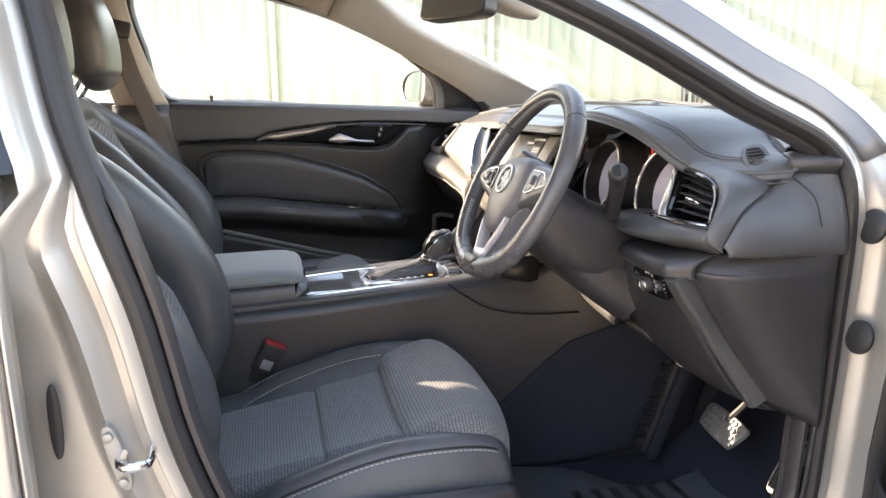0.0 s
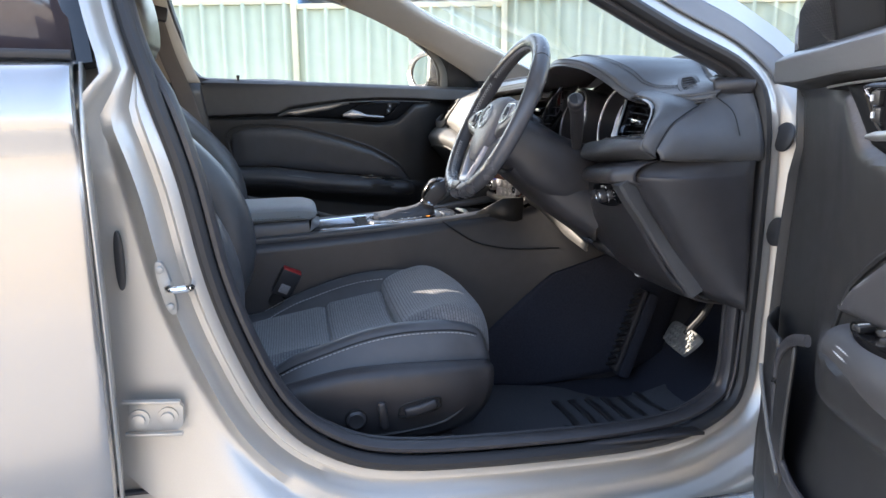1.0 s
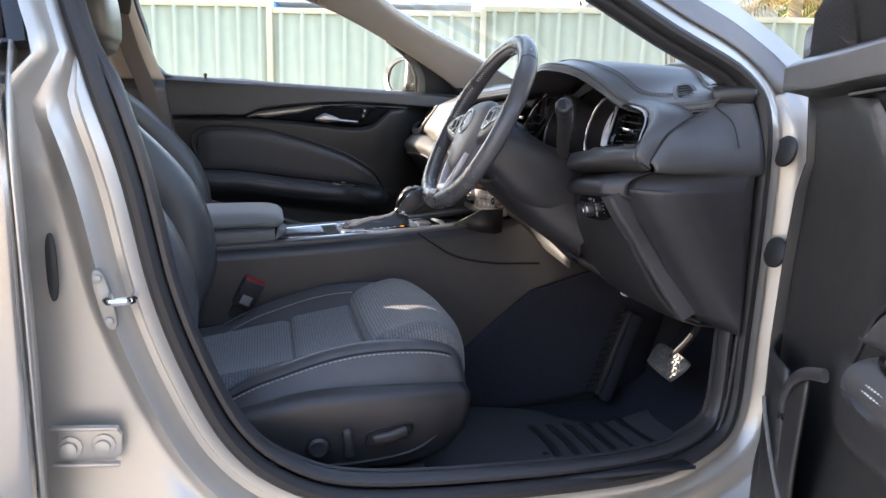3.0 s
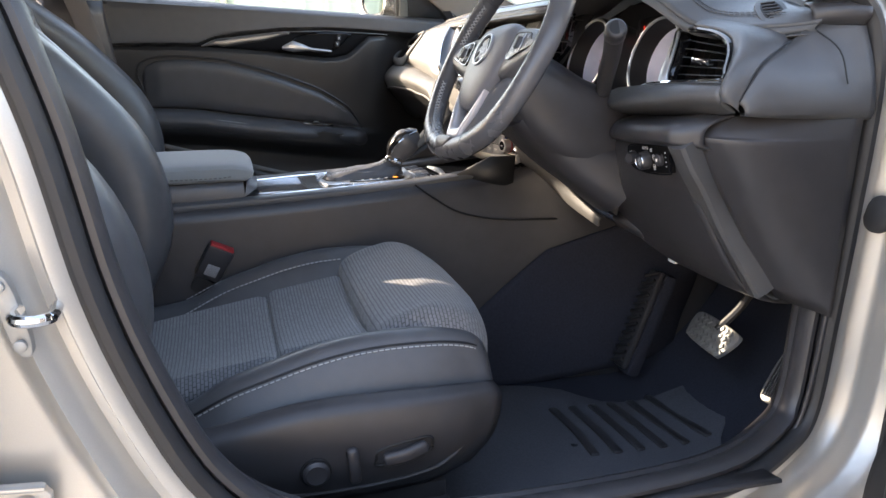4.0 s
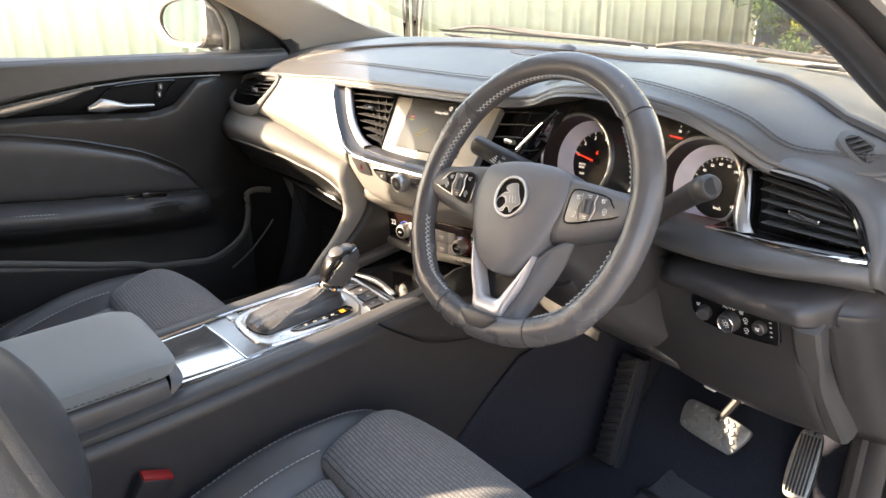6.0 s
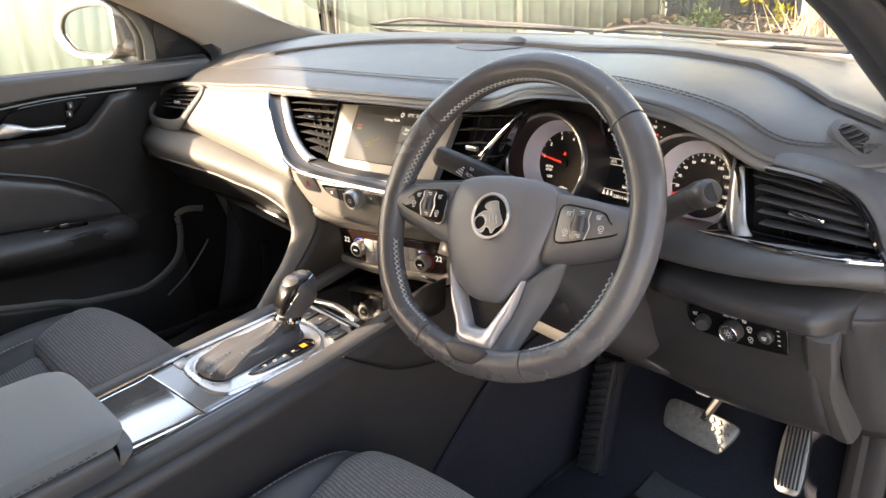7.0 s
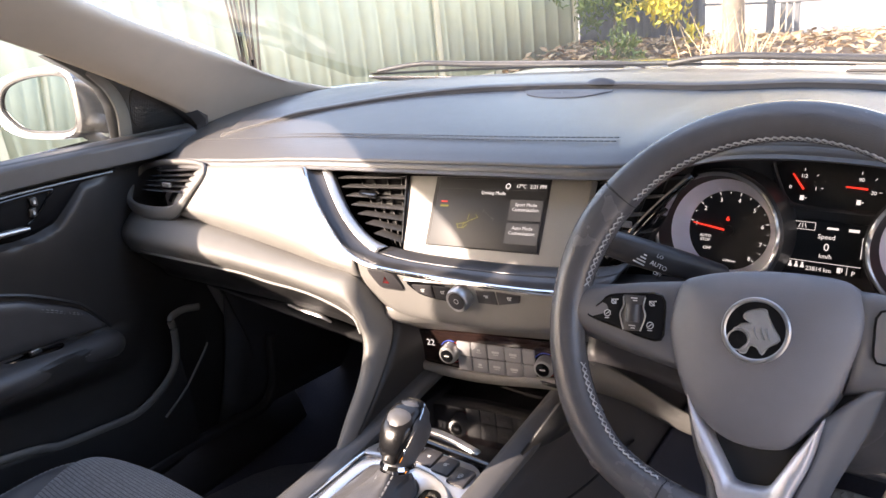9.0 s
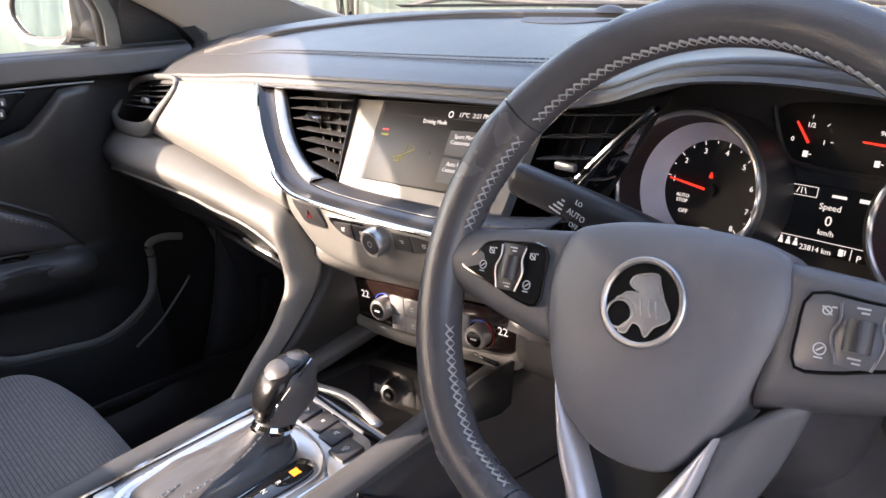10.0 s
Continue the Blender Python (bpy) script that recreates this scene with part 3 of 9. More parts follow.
part("roof_side_trim", surf([[(x, -0.62, z), (x, -0.59, z + 0.04), (x, -0.53, z + 0.055)] for x, z in ((0.25, 1.235), (0.05, 1.285), (-0.2, 1.305), (-1.2, 1.29))]), BEIGE, car, thick=0.005)
# rear of the cabin: left rear door with its window, rear bulkhead, right rear inner wall
part("left_rear_panel", surf([[(-0.37, 0.74, 0.99), (-0.37, 0.76, 0.7), (-0.37, 0.74, 0.3)], [(-1.3, 0.74, 1.02), (-1.3, 0.76, 0.7), (-1.3, 0.74, 0.3)]]), HARD, car, thick=0.03)
part("rear_bulkhead", surf([[(-1.25, y, 0.25), (-1.20, y, 0.6), (-1.3, y, 1.0), (-1.35, y, 1.34)] for y in (-0.74, 0, 0.74)]), HARD, car, thick=0.02)
part("rear_pillar", surf([[(-1.05, 0.735, 1.0), (-1.1, 0.66, 1.2), (-1.1, 0.61, 1.3)], [(-1.3, 0.735, 1.0), (-1.3, 0.66, 1.2), (-1.3, 0.6, 1.3)]]), BEIGE_PL, car, thick=0.01)
# floor pan, toe board, tunnel
part("floor_pan", surf([[(-1.3, y, 0.25), (0.2, y, 0.245), (0.70, y, 0.25), (0.86, y, 0.29), (1.0, y, 0.42), (1.08, y, 0.60), (1.10, y, 0.85)] for y in (-0.72, -0.4, 0, 0.4, 0.80)]), CARPET, car, "black carpeted floor", thick=0.01)
part("sill_carpet", surf([[(x, -0.70, 0.25), (x, -0.715, 0.33), (x, -0.735, 0.385), (x, -0.79, 0.40)] for x in (-0.4, 0.0, 0.3, 0.68)]), HARD, car, thick=0.005)
part("sill_carpet", surf([[(x, 0.70, 0.25), (x, 0.715, 0.30), (x, 0.745, 0.34), (x, 0.79, 0.35)] for x in (-0.4, 0.0, 0.3, 0.8)]), HARD, car, thick=0.005)
part("kick_panel", surf([[(0.735, -0.715, 0.385), (0.79, -0.695, 0.36), (0.88, -0.685, 0.34), (1.02, -0.68, 0.33)], [(0.775, -0.708, 0.44), (0.80, -0.695, 0.45), (0.88, -0.685, 0.48), (1.02, -0.68, 0.5)],
                         [(0.79, -0.705, 0.60), (0.84, -0.69, 0.60), (0.92, -0.685, 0.60), (1.05, -0.68, 0.6)]]), HARD, car, thick=0.005)
part("kick_panel", surf([[(0.60, 0.735, 0.34), (0.86, 0.70, 0.34), (1.02, 0.69, 0.33)], [(0.66, 0.74, 0.50), (0.88, 0.70, 0.5), (1.02, 0.69, 0.5)], [(0.70, 0.73, 0.75), (0.9, 0.70, 0.75), (1.05, 0.69, 0.75)]]), HARD, car, thick=0.005)
# underbody so that the car is closed from below
part("underbody", rbox((3.6, 1.5, 0.05), 0.01, T(0.6, 0, 0.17)), RUBBER, car)

for sx, sy, turn in ((1.65, 0.80, 0), (1.65, -0.80, 0), (-1.18, 0.80, 0), (-1.18, -0.80, 0)):
    wm = T(sx, sy, 0.335) @ pose(0, 0, 0, 90 if sy > 0 else -90, 0, 0)
    w = part("road_wheel", lathe([(0.20, -0.09), (0.32, -0.10), (0.335, -0.07), (0.335, 0.07), (0.32, 0.10), (0.24, 0.095)], wm, 40), RUBBER, car)
    part("rim", lathe([(0.24, -0.08), (0.22, 0.0), (0.06, 0.02), (0.04, -0.03)], wm, 40), SATIN, w)

part("sill_trim", sweep([(-0.10, 0.705, 0.368), (0.30, 0.702, 0.366), (0.475, 0.70, 0.367), (0.60, 0.70, 0.362), (0.685, 0.70, 0.352), (0.722, 0.70, 0.378), (0.737, 0.70, 0.42), (0.745, 0.70, 0.50)], (0.012, 0.010), n=6, p=2.4, seg=10), HARD, car, "black sill trim")
# right body side details: rubber plugs, striker, hinge bracket
for x, y, z in ((0.836, -0.716, 0.868), (0.832, -0.722, 0.712)):
    m = T(x, y, z) @ pose(0, 0, 0, 0, -78, 0)
    part("rubber_plug", lathe([(0.024, 0), (0.024, 0.004), (0.019, 0.008), (0.004, 0.009)], m, 28), RUBBER, car)
st = part("striker_plate", prism(ell(0.0085, 0.036, 28, 2.8), 0, 0.010, T(-0.122, -0.814, 0.700) @ Matrix(((1, -0.20, 0, 0), (0, 0, -1, 0), (0, 1, 0, 0), (0, 0, 0, 1))), 0.002), ALU, car, "bare metal latch plate")
slot = part("slot_plug", prism(ell(0.006, 0.040, 24, 2.4), 0, 0.006, T(-0.180, -0.797, 0.735) @ Matrix(((1, 0, 0, 0), (0, 0, -1, 0), (-0.12, 1, 0, 0), (0, 0, 0, 1))), 0.002), RUBBER, car, "black rubber slot plug")
part("striker_loop", tube([(-0.117, -0.820, 0.704), (-0.116, -0.842, 0.705), (-0.108, -0.852, 0.705), (-0.096, -0.852, 0.705), (-0.089, -0.843, 0.704), (-0.090, -0.815, 0.703)], 0.005, 10), CHROME, st)
for z in (0.726, 0.676):
    part("bolt", lathe([(0.005, 0), (0.005, 0.004), (0.003, 0.005)], T(-0.122 + (0.70 - z) * 0.20, -0.826, z) @ pose(0, 0, 0, 90, 0, 0), 10), ALU, st)
hb = part("hinge_bracket", prism([(-0.035, -0.021), (0.028, -0.021), (0.036, -0.012), (0.036, 0.012), (0.028, 0.021), (-0.035, 0.021)], 0, 0.008, T(-0.152, -0.800, 0.519) @ pose(0, 0, 0, 90, 4, 0), 0.002), PAINT_IN, car, "silver rear door hinge bracket")
for z in (0.551, 0.505):
    part("rail", rbox((0.075, 0.010, 0.005), 0.002, T(-0.155, -0.812, z - 0.009) @ pose(0, 0, 0, 0, 4, 0)), PAINT_IN, hb)
for x in (-0.146, -0.183):
    part("bolt", lathe([(0.014, 0), (0.014, 0.004), (0.009, 0.005), (0.009, 0.011), (0.004, 0.012)], T(x + 0.010, -0.808, 0.518) @ pose(0, 0, 0, 90, 0, 0), 12), PAINT_IN, hb)

# windscreen
ws = thing("windscreen", "clear raked windscreen glass", "windscreen", T(1.1, 0, 0.95))
pane = part("pane", surf([[(1.175 - 0.10 * (y / 0.66) ** 2, y, 0.978), (0.72 - 0.06 * (y / 0.66) ** 2, y * 0.97, 1.155), (0.335 - 0.03 * (y / 0.66) ** 2, y * 0.92, 1.312)] for y in (-0.67, -0.35, 0, 0.35, 0.67)]), GLASS, ws)
pane.visible_shadow = False
part("black_border", surf([[(1.172 - 0.10 * (y / 0.66) ** 2, y, 0.981), (1.158 - 0.10 * (y / 0.66) ** 2, y, 0.987)] for y in (-0.62, -0.3, 0, 0.3, 0.62)]), RUBBER, ws, "black printed glass border", thick=0.001)
for line in (((1.14, 0.66, 0.985), (1.145, 0.54, 0.999), (1.17, 0.40, 0.992), (1.195, 0.10, 0.984)), ((1.155, 0.0, 0.992), (1.15, -0.10, 1.004), (1.165, -0.32, 0.994), (1.17, -0.55, 0.985))):
    wp = thing("wiper", "black windscreen wiper at rest on the glass", "wiper", T(line[0][0], line[0][1], 0.97), group="windscreen wipers")
    part("blade", sweep([(x, y, z - 0.006) for x, y, z in line], (0.004, 0.005), n=6, seg=8), RUBBER, wp)
    part("arm", tube([(x + 0.012, y, z - 0.004) for x, y, z in line[1:]] + [(line[3][0] + 0.03, line[3][1] - 0.03, 0.955)], 0.004, 6), HARD, wp)


# ---- rear door on the right, shut ----
rd = thing("rear_door", "silver rear passenger door, shut, with tinted window", "car door", T(-0.7, -0.88, 0.35))
rows = []
for x in (-0.197, -0.21, -0.30, -0.7, -1.15):
    dy = 0.012 if x == -0.197 else 0.0
    rows.append([(x - 0.004, -0.835 + dy, 0.985), (x - 0.002, -0.866 + dy, 0.972), (x + 0.001, -0.884 + dy, 0.915), (x + 0.003, -0.878 + dy, 0.875), (x + 0.005, -0.888 + dy, 0.80), (x + 0.006, -0.897 + dy, 0.66), (x + 0.005, -0.895 + dy, 0.52), (x, -0.880 + dy, 0.40), (x, -0.872 + dy, 0.34)])
part("outer_skin", surf(rows), PAINT, rd, thick=0.003)
part("front_edge", surf([[(-0.197, -0.823, 0.985), (-0.190, -0.875, 0.90), (-0.186, -0.885, 0.66), (-0.194, -0.86, 0.36)], [(-0.200, -0.79, 0.985), (-0.196, -0.83, 0.90), (-0.192, -0.84, 0.66), (-0.20, -0.82, 0.36)]]), PAINT_IN, rd, thick=0.003)
part("window_frame", sweep([(-0.198, -0.805, 0.98), (-0.212, -0.765, 1.08), (-0.235, -0.70, 1.22), (-0.262, -0.665, 1.275), (-0.5, -0.65, 1.315), (-1.0, -0.65, 1.28)], (0.020, 0.010), up=(0, 1, 0), p=4), GLOSS, rd, "gloss black window frame")
part("belt_moulding", sweep([(-0.20, -0.840, 0.992), (-0.6, -0.845, 1.002), (-1.15, -0.845, 1.012)], (0.006, 0.009), up=(0, 1, 0), p=4), RUBBER, rd)
part("pane", surf([[(-0.205, -0.815, 0.99), (-0.245, -0.69, 1.24)], [(-0.6, -0.82, 1.0), (-0.6, -0.67, 1.30)], [(-1.12, -0.82, 1.01), (-1.0, -0.67, 1.27)]]), TINT, rd, "dark tinted window with its plum reflection in the colour", thick=0.003)
part("inner_skin", surf([[(-0.22, -0.76, 0.97), (-0.22, -0.775, 0.7), (-0.22, -0.77, 0.35)], [(-1.2, -0.76, 0.99), (-1.2, -0.775, 0.7), (-1.2, -0.77, 0.35)]]), HARD, rd, thick=0.01)


# ---- front doors: one moulded panel design, used on both sides ----
def gauss(x, c, w):
    return math.exp(-((x - c) / w) ** 2)


def spear_top(s):
    """Lower edge of the padded top: it dips behind the bright spear."""
    return float(np.interp(s, (0.20, 0.33, 0.44, 0.55, 0.655, 0.73, 0.775, 0.88, 1.0), (0.914, 0.922, 0.925, 0.921, 0.908, 0.897, 0.877, 0.876, 0.871)))


def spear_low(s):
    return float(np.interp(s, (0.24, 0.316, 0.335, 0.375, 0.41, 0.445, 0.56, 0.655, 0.775), (0.914, 0.912, 0.894, 0.860, 0.852, 0.851, 0.863, 0.871, 0.8765)))


def arm_line(s):
    return float(np.interp(s, (0.0, 0.31, 0.52, 0.67, 0.79, 1.0), (0.630, 0.646, 0.667, 0.685, 0.702, 0.709)))


def door_depth(s, z, recess=0.045):
    """How far the trim stands into the cabin at s metres behind the hinge and height z."""
    zt, zs = spear_top(s), spear_low(s)
    d = 0.020 + 0.012 * (1 - sstep(zs - 0.012, zs + 0.001, z)) * sstep(0.22, 0.36, s) - 0.008 * sstep(0.0, 0.16, zs - z)
    d += 0.020 * sstep(zt + 0.001, zt + 0.010, z) - 0.034 * sstep(0.945 + 0.040 * s, 0.966 + 0.042 * s, z)
    az = arm_line(s)
    d += 0.046 * sstep(0.25, 0.46, s) * sstep(az - 0.09, az - 0.04, z) * (1 - sstep(az - 0.012, az + 0.008, z))
    d += 0.020 * (1 - sstep(0.40, 0.56, z))
    return d - recess * (1 - sstep(0.14, 0.30, s)) * (1 - sstep(0.900, 0.925, z))


def build_door(ob, to_world, passenger=False):
    """Parts of a front door; to_world maps (s, depth into the cabin, z) to the world."""
    W = to_world
    def depth(s, z):
        return door_depth(s, z, 0.045 if passenger else 0.008)
    def front(z):
        if passenger:
            return 0.055 + 0.090 * sstep(0.40, 0.85, z) - 0.045 * sstep(0.925, 0.945, z)
        return float(np.interp(z, (0.34, 0.60, 0.72, 0.81, 0.84, 0.90, 0.945), (0.075, 0.077, 0.092, 0.112, 0.134, 0.134, 0.095)))
    def panel_pt(u, v):
        z = 0.34 + (0.618 + 0.042 * u) * v
        s0 = front(z)
        s = s0 + (1 - s0) * u
        return W(s, depth(s, z), z)
    part("trim_panel", field(panel_pt, 170, 150), DOOR, ob, "black moulded door trim panel", thick=0.004)
    def pad_pt(u, v):
        s = 0.095 + 0.905 * u
        z0 = spear_top(s) + 0.004
        z = z0 + (0.958 + 0.042 * s - z0) * v
        return W(s, depth(s, z) + 0.004 - 0.004 * (1 - min(1, 12 * v)), z)
    part("top_pad", field(pad_pt, 60, 18), SOFT, ob, "soft padded door top")
    part("outer_skin", field(lambda u, v: W(-0.02 + 1.0 * u, -0.13 + 0.02 * math.sin(v * 3) - 0.035 * (1 - v), 0.33 + 0.62 * v), 10, 10), PAINT, ob, thick=0.003)
    part("front_edge", grid([[W(q, 0.02, z), W(q - 0.02, -0.03, z), W(q - 0.025, -0.12, z)] for q, z in [(front(z) + 0.001, z) for z in (0.34, 0.5, 0.6, 0.65, 0.72, 0.80, 0.84, 0.92, 0.945, 0.965)]]), DOOR, ob, thick=0.003)
    # spear of trim between the padded top and the middle, with a bright lower half towards the rear
    def spear(u, v):
        s = 0.255 + 0.515 * u
        zt, zb = spear_top(s) - 0.001, spear_low(s) + 0.001
        return W(s, 0.023 + 0.005 * (1 - (2 * v - 1) ** 2), zb + (zt - zb) * v)
    part("spear_trim", field(spear, 50, 8), POD_DARK, ob, "dark trim spear", thick=0.003)
    def spear_edge(u, v):
        s = 0.535 + 0.232 * u
        zt = spear_top(s) - 0.002
        zb = zt - float(np.interp(u, (0, 0.3, 0.75, 1), (0.006, 0.018, 0.020, 0.001)))
        return W(s, 0.0285 + 0.003 * math.sin(v * 3.14), zb + (zt - zb) * v)
    part("spear_edge", field(spear_edge, 40, 4), DARK_SATIN, ob, "satin trim blade", thick=0.002)
    part("spear_line", tube([W(s, 0.031, spear_top(s) - 0.002) for s in (0.262, 0.30, 0.36, 0.44, 0.50, 0.56, 0.62, 0.68, 0.73, 0.765)], 0.0016, 6, 4), SATIN, ob, "thin bright trim line")
    # lever in its cup
    hp = ((0.372, 0.916), (0.378, 0.904), (0.399, 0.883), (0.425, 0.870), (0.450, 0.867), (0.530, 0.876), (0.540, 0.882), (0.526, 0.897), (0.506, 0.910), (0.478, 0.916))
    part("handle_bezel", tube([W(s, 0.0305, z) for s, z in hp], 0.0030 if not passenger else 0.0022, 8, 5, True), CHROME if not passenger else GLOSS, ob, "handle bezel")
    ci = cr([W(s, 0.0300, z) for s, z in hp], 5, True)
    cc = sum(ci) / len(ci)
    part("handle_cup", grid([ci, [cc + (p - cc) * 0.92 - np.array(W(0, 0.003, 0) - W(0, 0, 0)) for p in ci], [cc + (p - cc) * 0.05 - np.array(W(0, 0.004, 0) - W(0, 0, 0)) for p in ci]], close_v=True), DOOR, ob)
    def lever(u, v):
        s = 0.422 + 0.134 * u
        zc = float(np.interp(u, (0, 0.4, 0.6, 0.8, 1), (0.8695, 0.8735, 0.8785, 0.8815, 0.8765)))
        hh = float(np.interp(u, (0, 0.1, 0.45, 0.62, 0.78, 0.92, 1), (0.003, 0.0045, 0.0050, 0.0105, 0.0150, 0.0085, 0.0045)))
        a = 2 * math.pi * v
        return W(s, 0.043 + 0.004 * math.sin(math.pi * u) + 0.006 * math.sin(a), zc + hh * math.cos(a))
    part("door_handle", grid([[lever(i / 28, j / 16) for j in range(16)] for i in range(29)], close_v=True, cap=True), SATIN, ob, "satin pull lever")
    for i in range(2):
        b = W(0.400 + 0.005 * i, 0.030, 0.905 - 0.016 * i)
        lb_ = part("lock_button", rbox((0.012, 0.012, 0.015), 0.003, T(*b)), DOOR, ob)
        b = W(0.400 + 0.005 * i, 0.0365, 0.905 - 0.016 * i)
        part("lock_mark", rbox((0.003, 0.003, 0.006), 0.0, T(*b)), PRINT, lb_)
    # stitched insert and arm rest
    def az(s):
        return arm_line(s) + (0.0 if passenger else 0.020)
    a0 = 0.305 if passenger else 0.350
    def ins(u, v):
        s = 0.345 + 0.575 * u
        topz = float(np.interp(s, (0.345, 0.372, 0.39, 0.46, 0.555, 0.60, 0.66, 0.71, 0.81, 0.88, 0.91, 0.92), (0.664, 0.700, 0.715, 0.757, 0.792, 0.806, 0.822, 0.834, 0.842, 0.838, 0.825, 0.80)))
        z0 = az(s) + 0.012
        z = z0 + (max(topz, z0 + 0.002) - z0) * v
        return W(s, depth(s, z) + 0.004 + 0.008 * (1 - (2 * v - 1) ** 6) * min(1, 10 * u, 14 * (1 - u)), z)
    part("insert_pad", field(ins, 60, 22), INSERT, ob, "black leather insert with pale stitching", thick=0.003)
    for k in (0.80, 0.86):
        part("stitching", stitches([ins(u, k) for u in (0.02, 0.05, 0.1, 0.18, 0.3, 0.45, 0.6, 0.75, 0.88, 0.95)], r=0.0014), THREAD, ob)
    part("insert_crease", tube([W(s, depth(s, z) + 0.003, z) for s, z in ((0.335, 0.655), (0.366, 0.704), (0.385, 0.722), (0.457, 0.766), (0.552, 0.801), (0.60, 0.816), (0.66, 0.831), (0.71, 0.843), (0.81, 0.851), (0.895, 0.846), (0.933, 0.818), (0.92, 0.76), (0.903, 0.715))], 0.0035, 6), DOOR, ob)
    def rest(u, v):
        s = a0 + (0.985 - a0) * u
        k = sstep(0.0, 0.06, u) * (0.62 + 0.38 * sstep(0.0, 0.4, u))
        a = v * math.pi
        return W(s, 0.004 + (0.016 + 0.058 * k) * math.sin(a) ** 0.55, az(s) - 0.022 - (0.014 + 0.016 * k) * -math.cos(a))
    part("arm_rest", field(rest, 50, 18), INSERT, ob, "black leather arm rest", thick=0.004)
    part("stitching", stitches([rest(u, 0.36) for u in (0.03, 0.12, 0.25, 0.45, 0.7, 0.98)], r=0.0012), THREAD, ob)
    part("stitching", stitches([rest(u, 0.43) for u in (0.03, 0.12, 0.25, 0.45, 0.7, 0.98)], r=0.0012), THREAD, ob)
    pan = [(0.42, 0.030), (0.43, 0.044), (0.47, 0.046), (0.51, 0.044), (0.52, 0.030), (0.50, 0.024), (0.44, 0.024)] if passenger else [(0.40, 0.024), (0.42, 0.044), (0.50, 0.058), (0.62, 0.060), (0.66, 0.045), (0.63, 0.020), (0.50, 0.014)]
    lp_ = loop2(pan, 4)
    part("switch_panel", grid([[W(x, y, az(x) + 0.000) for x, y in lp_], [W(x, y, az(x) + 0.006) for x, y in lp_], [W(0.47 + (x - 0.47) * 0.96, 0.04 + (y - 0.04) * 0.92, az(x) + 0.008) for x, y in lp_], [W(0.47 + (x - 0.47) * 0.02, 0.04 + (y - 0.04) * 0.02, az(0.47) + 0.0075) for x, y in lp_]], close_v=True), GLOSS, ob, "gloss black window switch panel")
    for i, s in enumerate((0.47,) if passenger else (0.455, 0.480, 0.515, 0.545)):
        q = Vector(W(s, 0.045 - 0.012 * (i % 2), az(s) + 0.012))
        sw_ = part("window_switch", rbox((0.018, 0.012, 0.006), 0.002, T(*q)), DOOR, ob)
        part("switch_mark", rbox((0.012, 0.0015, 0.001), 0.0, T(q.x, q.y, q.z + 0.0035)), PRINT, sw_)
    # door pocket with its lip, and the seam of the lower moulding
    lp2 = ((0.240, 0.610), (0.245, 0.572), (0.262, 0.535), (0.305, 0.505), (0.352, 0.491), (0.41, 0.497), (0.48, 0.507), (0.52, 0.522), (0.61, 0.544), (0.71, 0.572), (0.95, 0.635))
    curl = ((0.180, 0.632), (0.215, 0.640), (0.240, 0.634)) if passenger else ((0.345, 0.642),)
    if not passenger:
        lp2 = ((0.300, 0.628), (0.262, 0.604), (0.244, 0.570), (0.250, 0.520), (0.275, 0.482), (0.33, 0.462), (0.41, 0.467), (0.48, 0.477), (0.61, 0.514), (0.71, 0.542), (0.95, 0.605))
    # passenger lip in paler grey: the lit edge is put into its colour
    part("pocket_lip", sweep([W(s, 0.056, z) for s, z in curl + lp2], (0.004, 0.007), n=6, p=2.4, seg=10), PAD_GREY if passenger else HARD, ob, "soft pocket edge")
    part("pocket_wall", surf([[W(s, 0.052, z), W(s, 0.058, 0.5 * (z + 0.36)), W(s, 0.052, 0.36)] for s, z in lp2]), DOOR, ob, "black door pocket front", thick=0.004)
    if not passenger:
        part("pocket_end", surf([[W(0.240, 0.052, z), W(0.16, 0.045, z), W(0.09, 0.012, z)] for z in (0.61, 0.5, 0.36)]), DOOR, ob, thick=0.004)
    part("speaker_seam", tube([W(0.180, 0.056, 0.555), W(0.199, 0.058, 0.535), W(0.248, 0.060, 0.49), W(0.30, 0.062, 0.458)], 0.0025, 6), PAD_GREY, ob)
    part("lock_pin", lathe([(0.004, 0), (0.004, 0.014), (0.0055, 0.016), (0.0055, 0.022), (0.002, 0.024)], T(*W(0.885, 0.025, 0.985)), 10), DOOR, ob)
    # corner sail with a tweeter grille
    sail = [(0.05, 0.958), (0.10, 1.000), (0.135, 1.030), (0.175, 1.056), (0.21, 1.076), (0.25, 1.100), (0.285, 1.120), (0.335, 1.120), (0.285, 1.085), (0.252, 1.055), (0.235, 1.02), (0.228, 0.962)]
    tweeter = [(0.080, 0.972), (0.115, 1.000), (0.145, 1.022), (0.180, 1.045), (0.198, 1.038), (0.200, 1.01), (0.194, 0.982), (0.165, 0.970)]
    if not passenger:
        sail = [(0.06, 0.958), (0.12, 0.985), (0.174, 1.020), (0.225, 1.038), (0.277, 1.060), (0.314, 1.092), (0.345, 1.125), (0.42, 1.135), (0.391, 1.080), (0.366, 1.022), (0.342, 0.958)]
        tweeter = [(0.098, 0.962), (0.122, 0.985), (0.174, 1.018), (0.212, 1.033), (0.236, 1.025), (0.232, 1.0), (0.222, 0.966), (0.215, 0.961)]
    lo, hi = [W(a, -0.012, z) for a, z in sail], [W(a, 0.006, z) for a, z in sail]
    mid = [W(0.18 + (a - 0.18) * 0.94, 0.010, 1.02 + (z - 1.02) * 0.94) for a, z in sail]
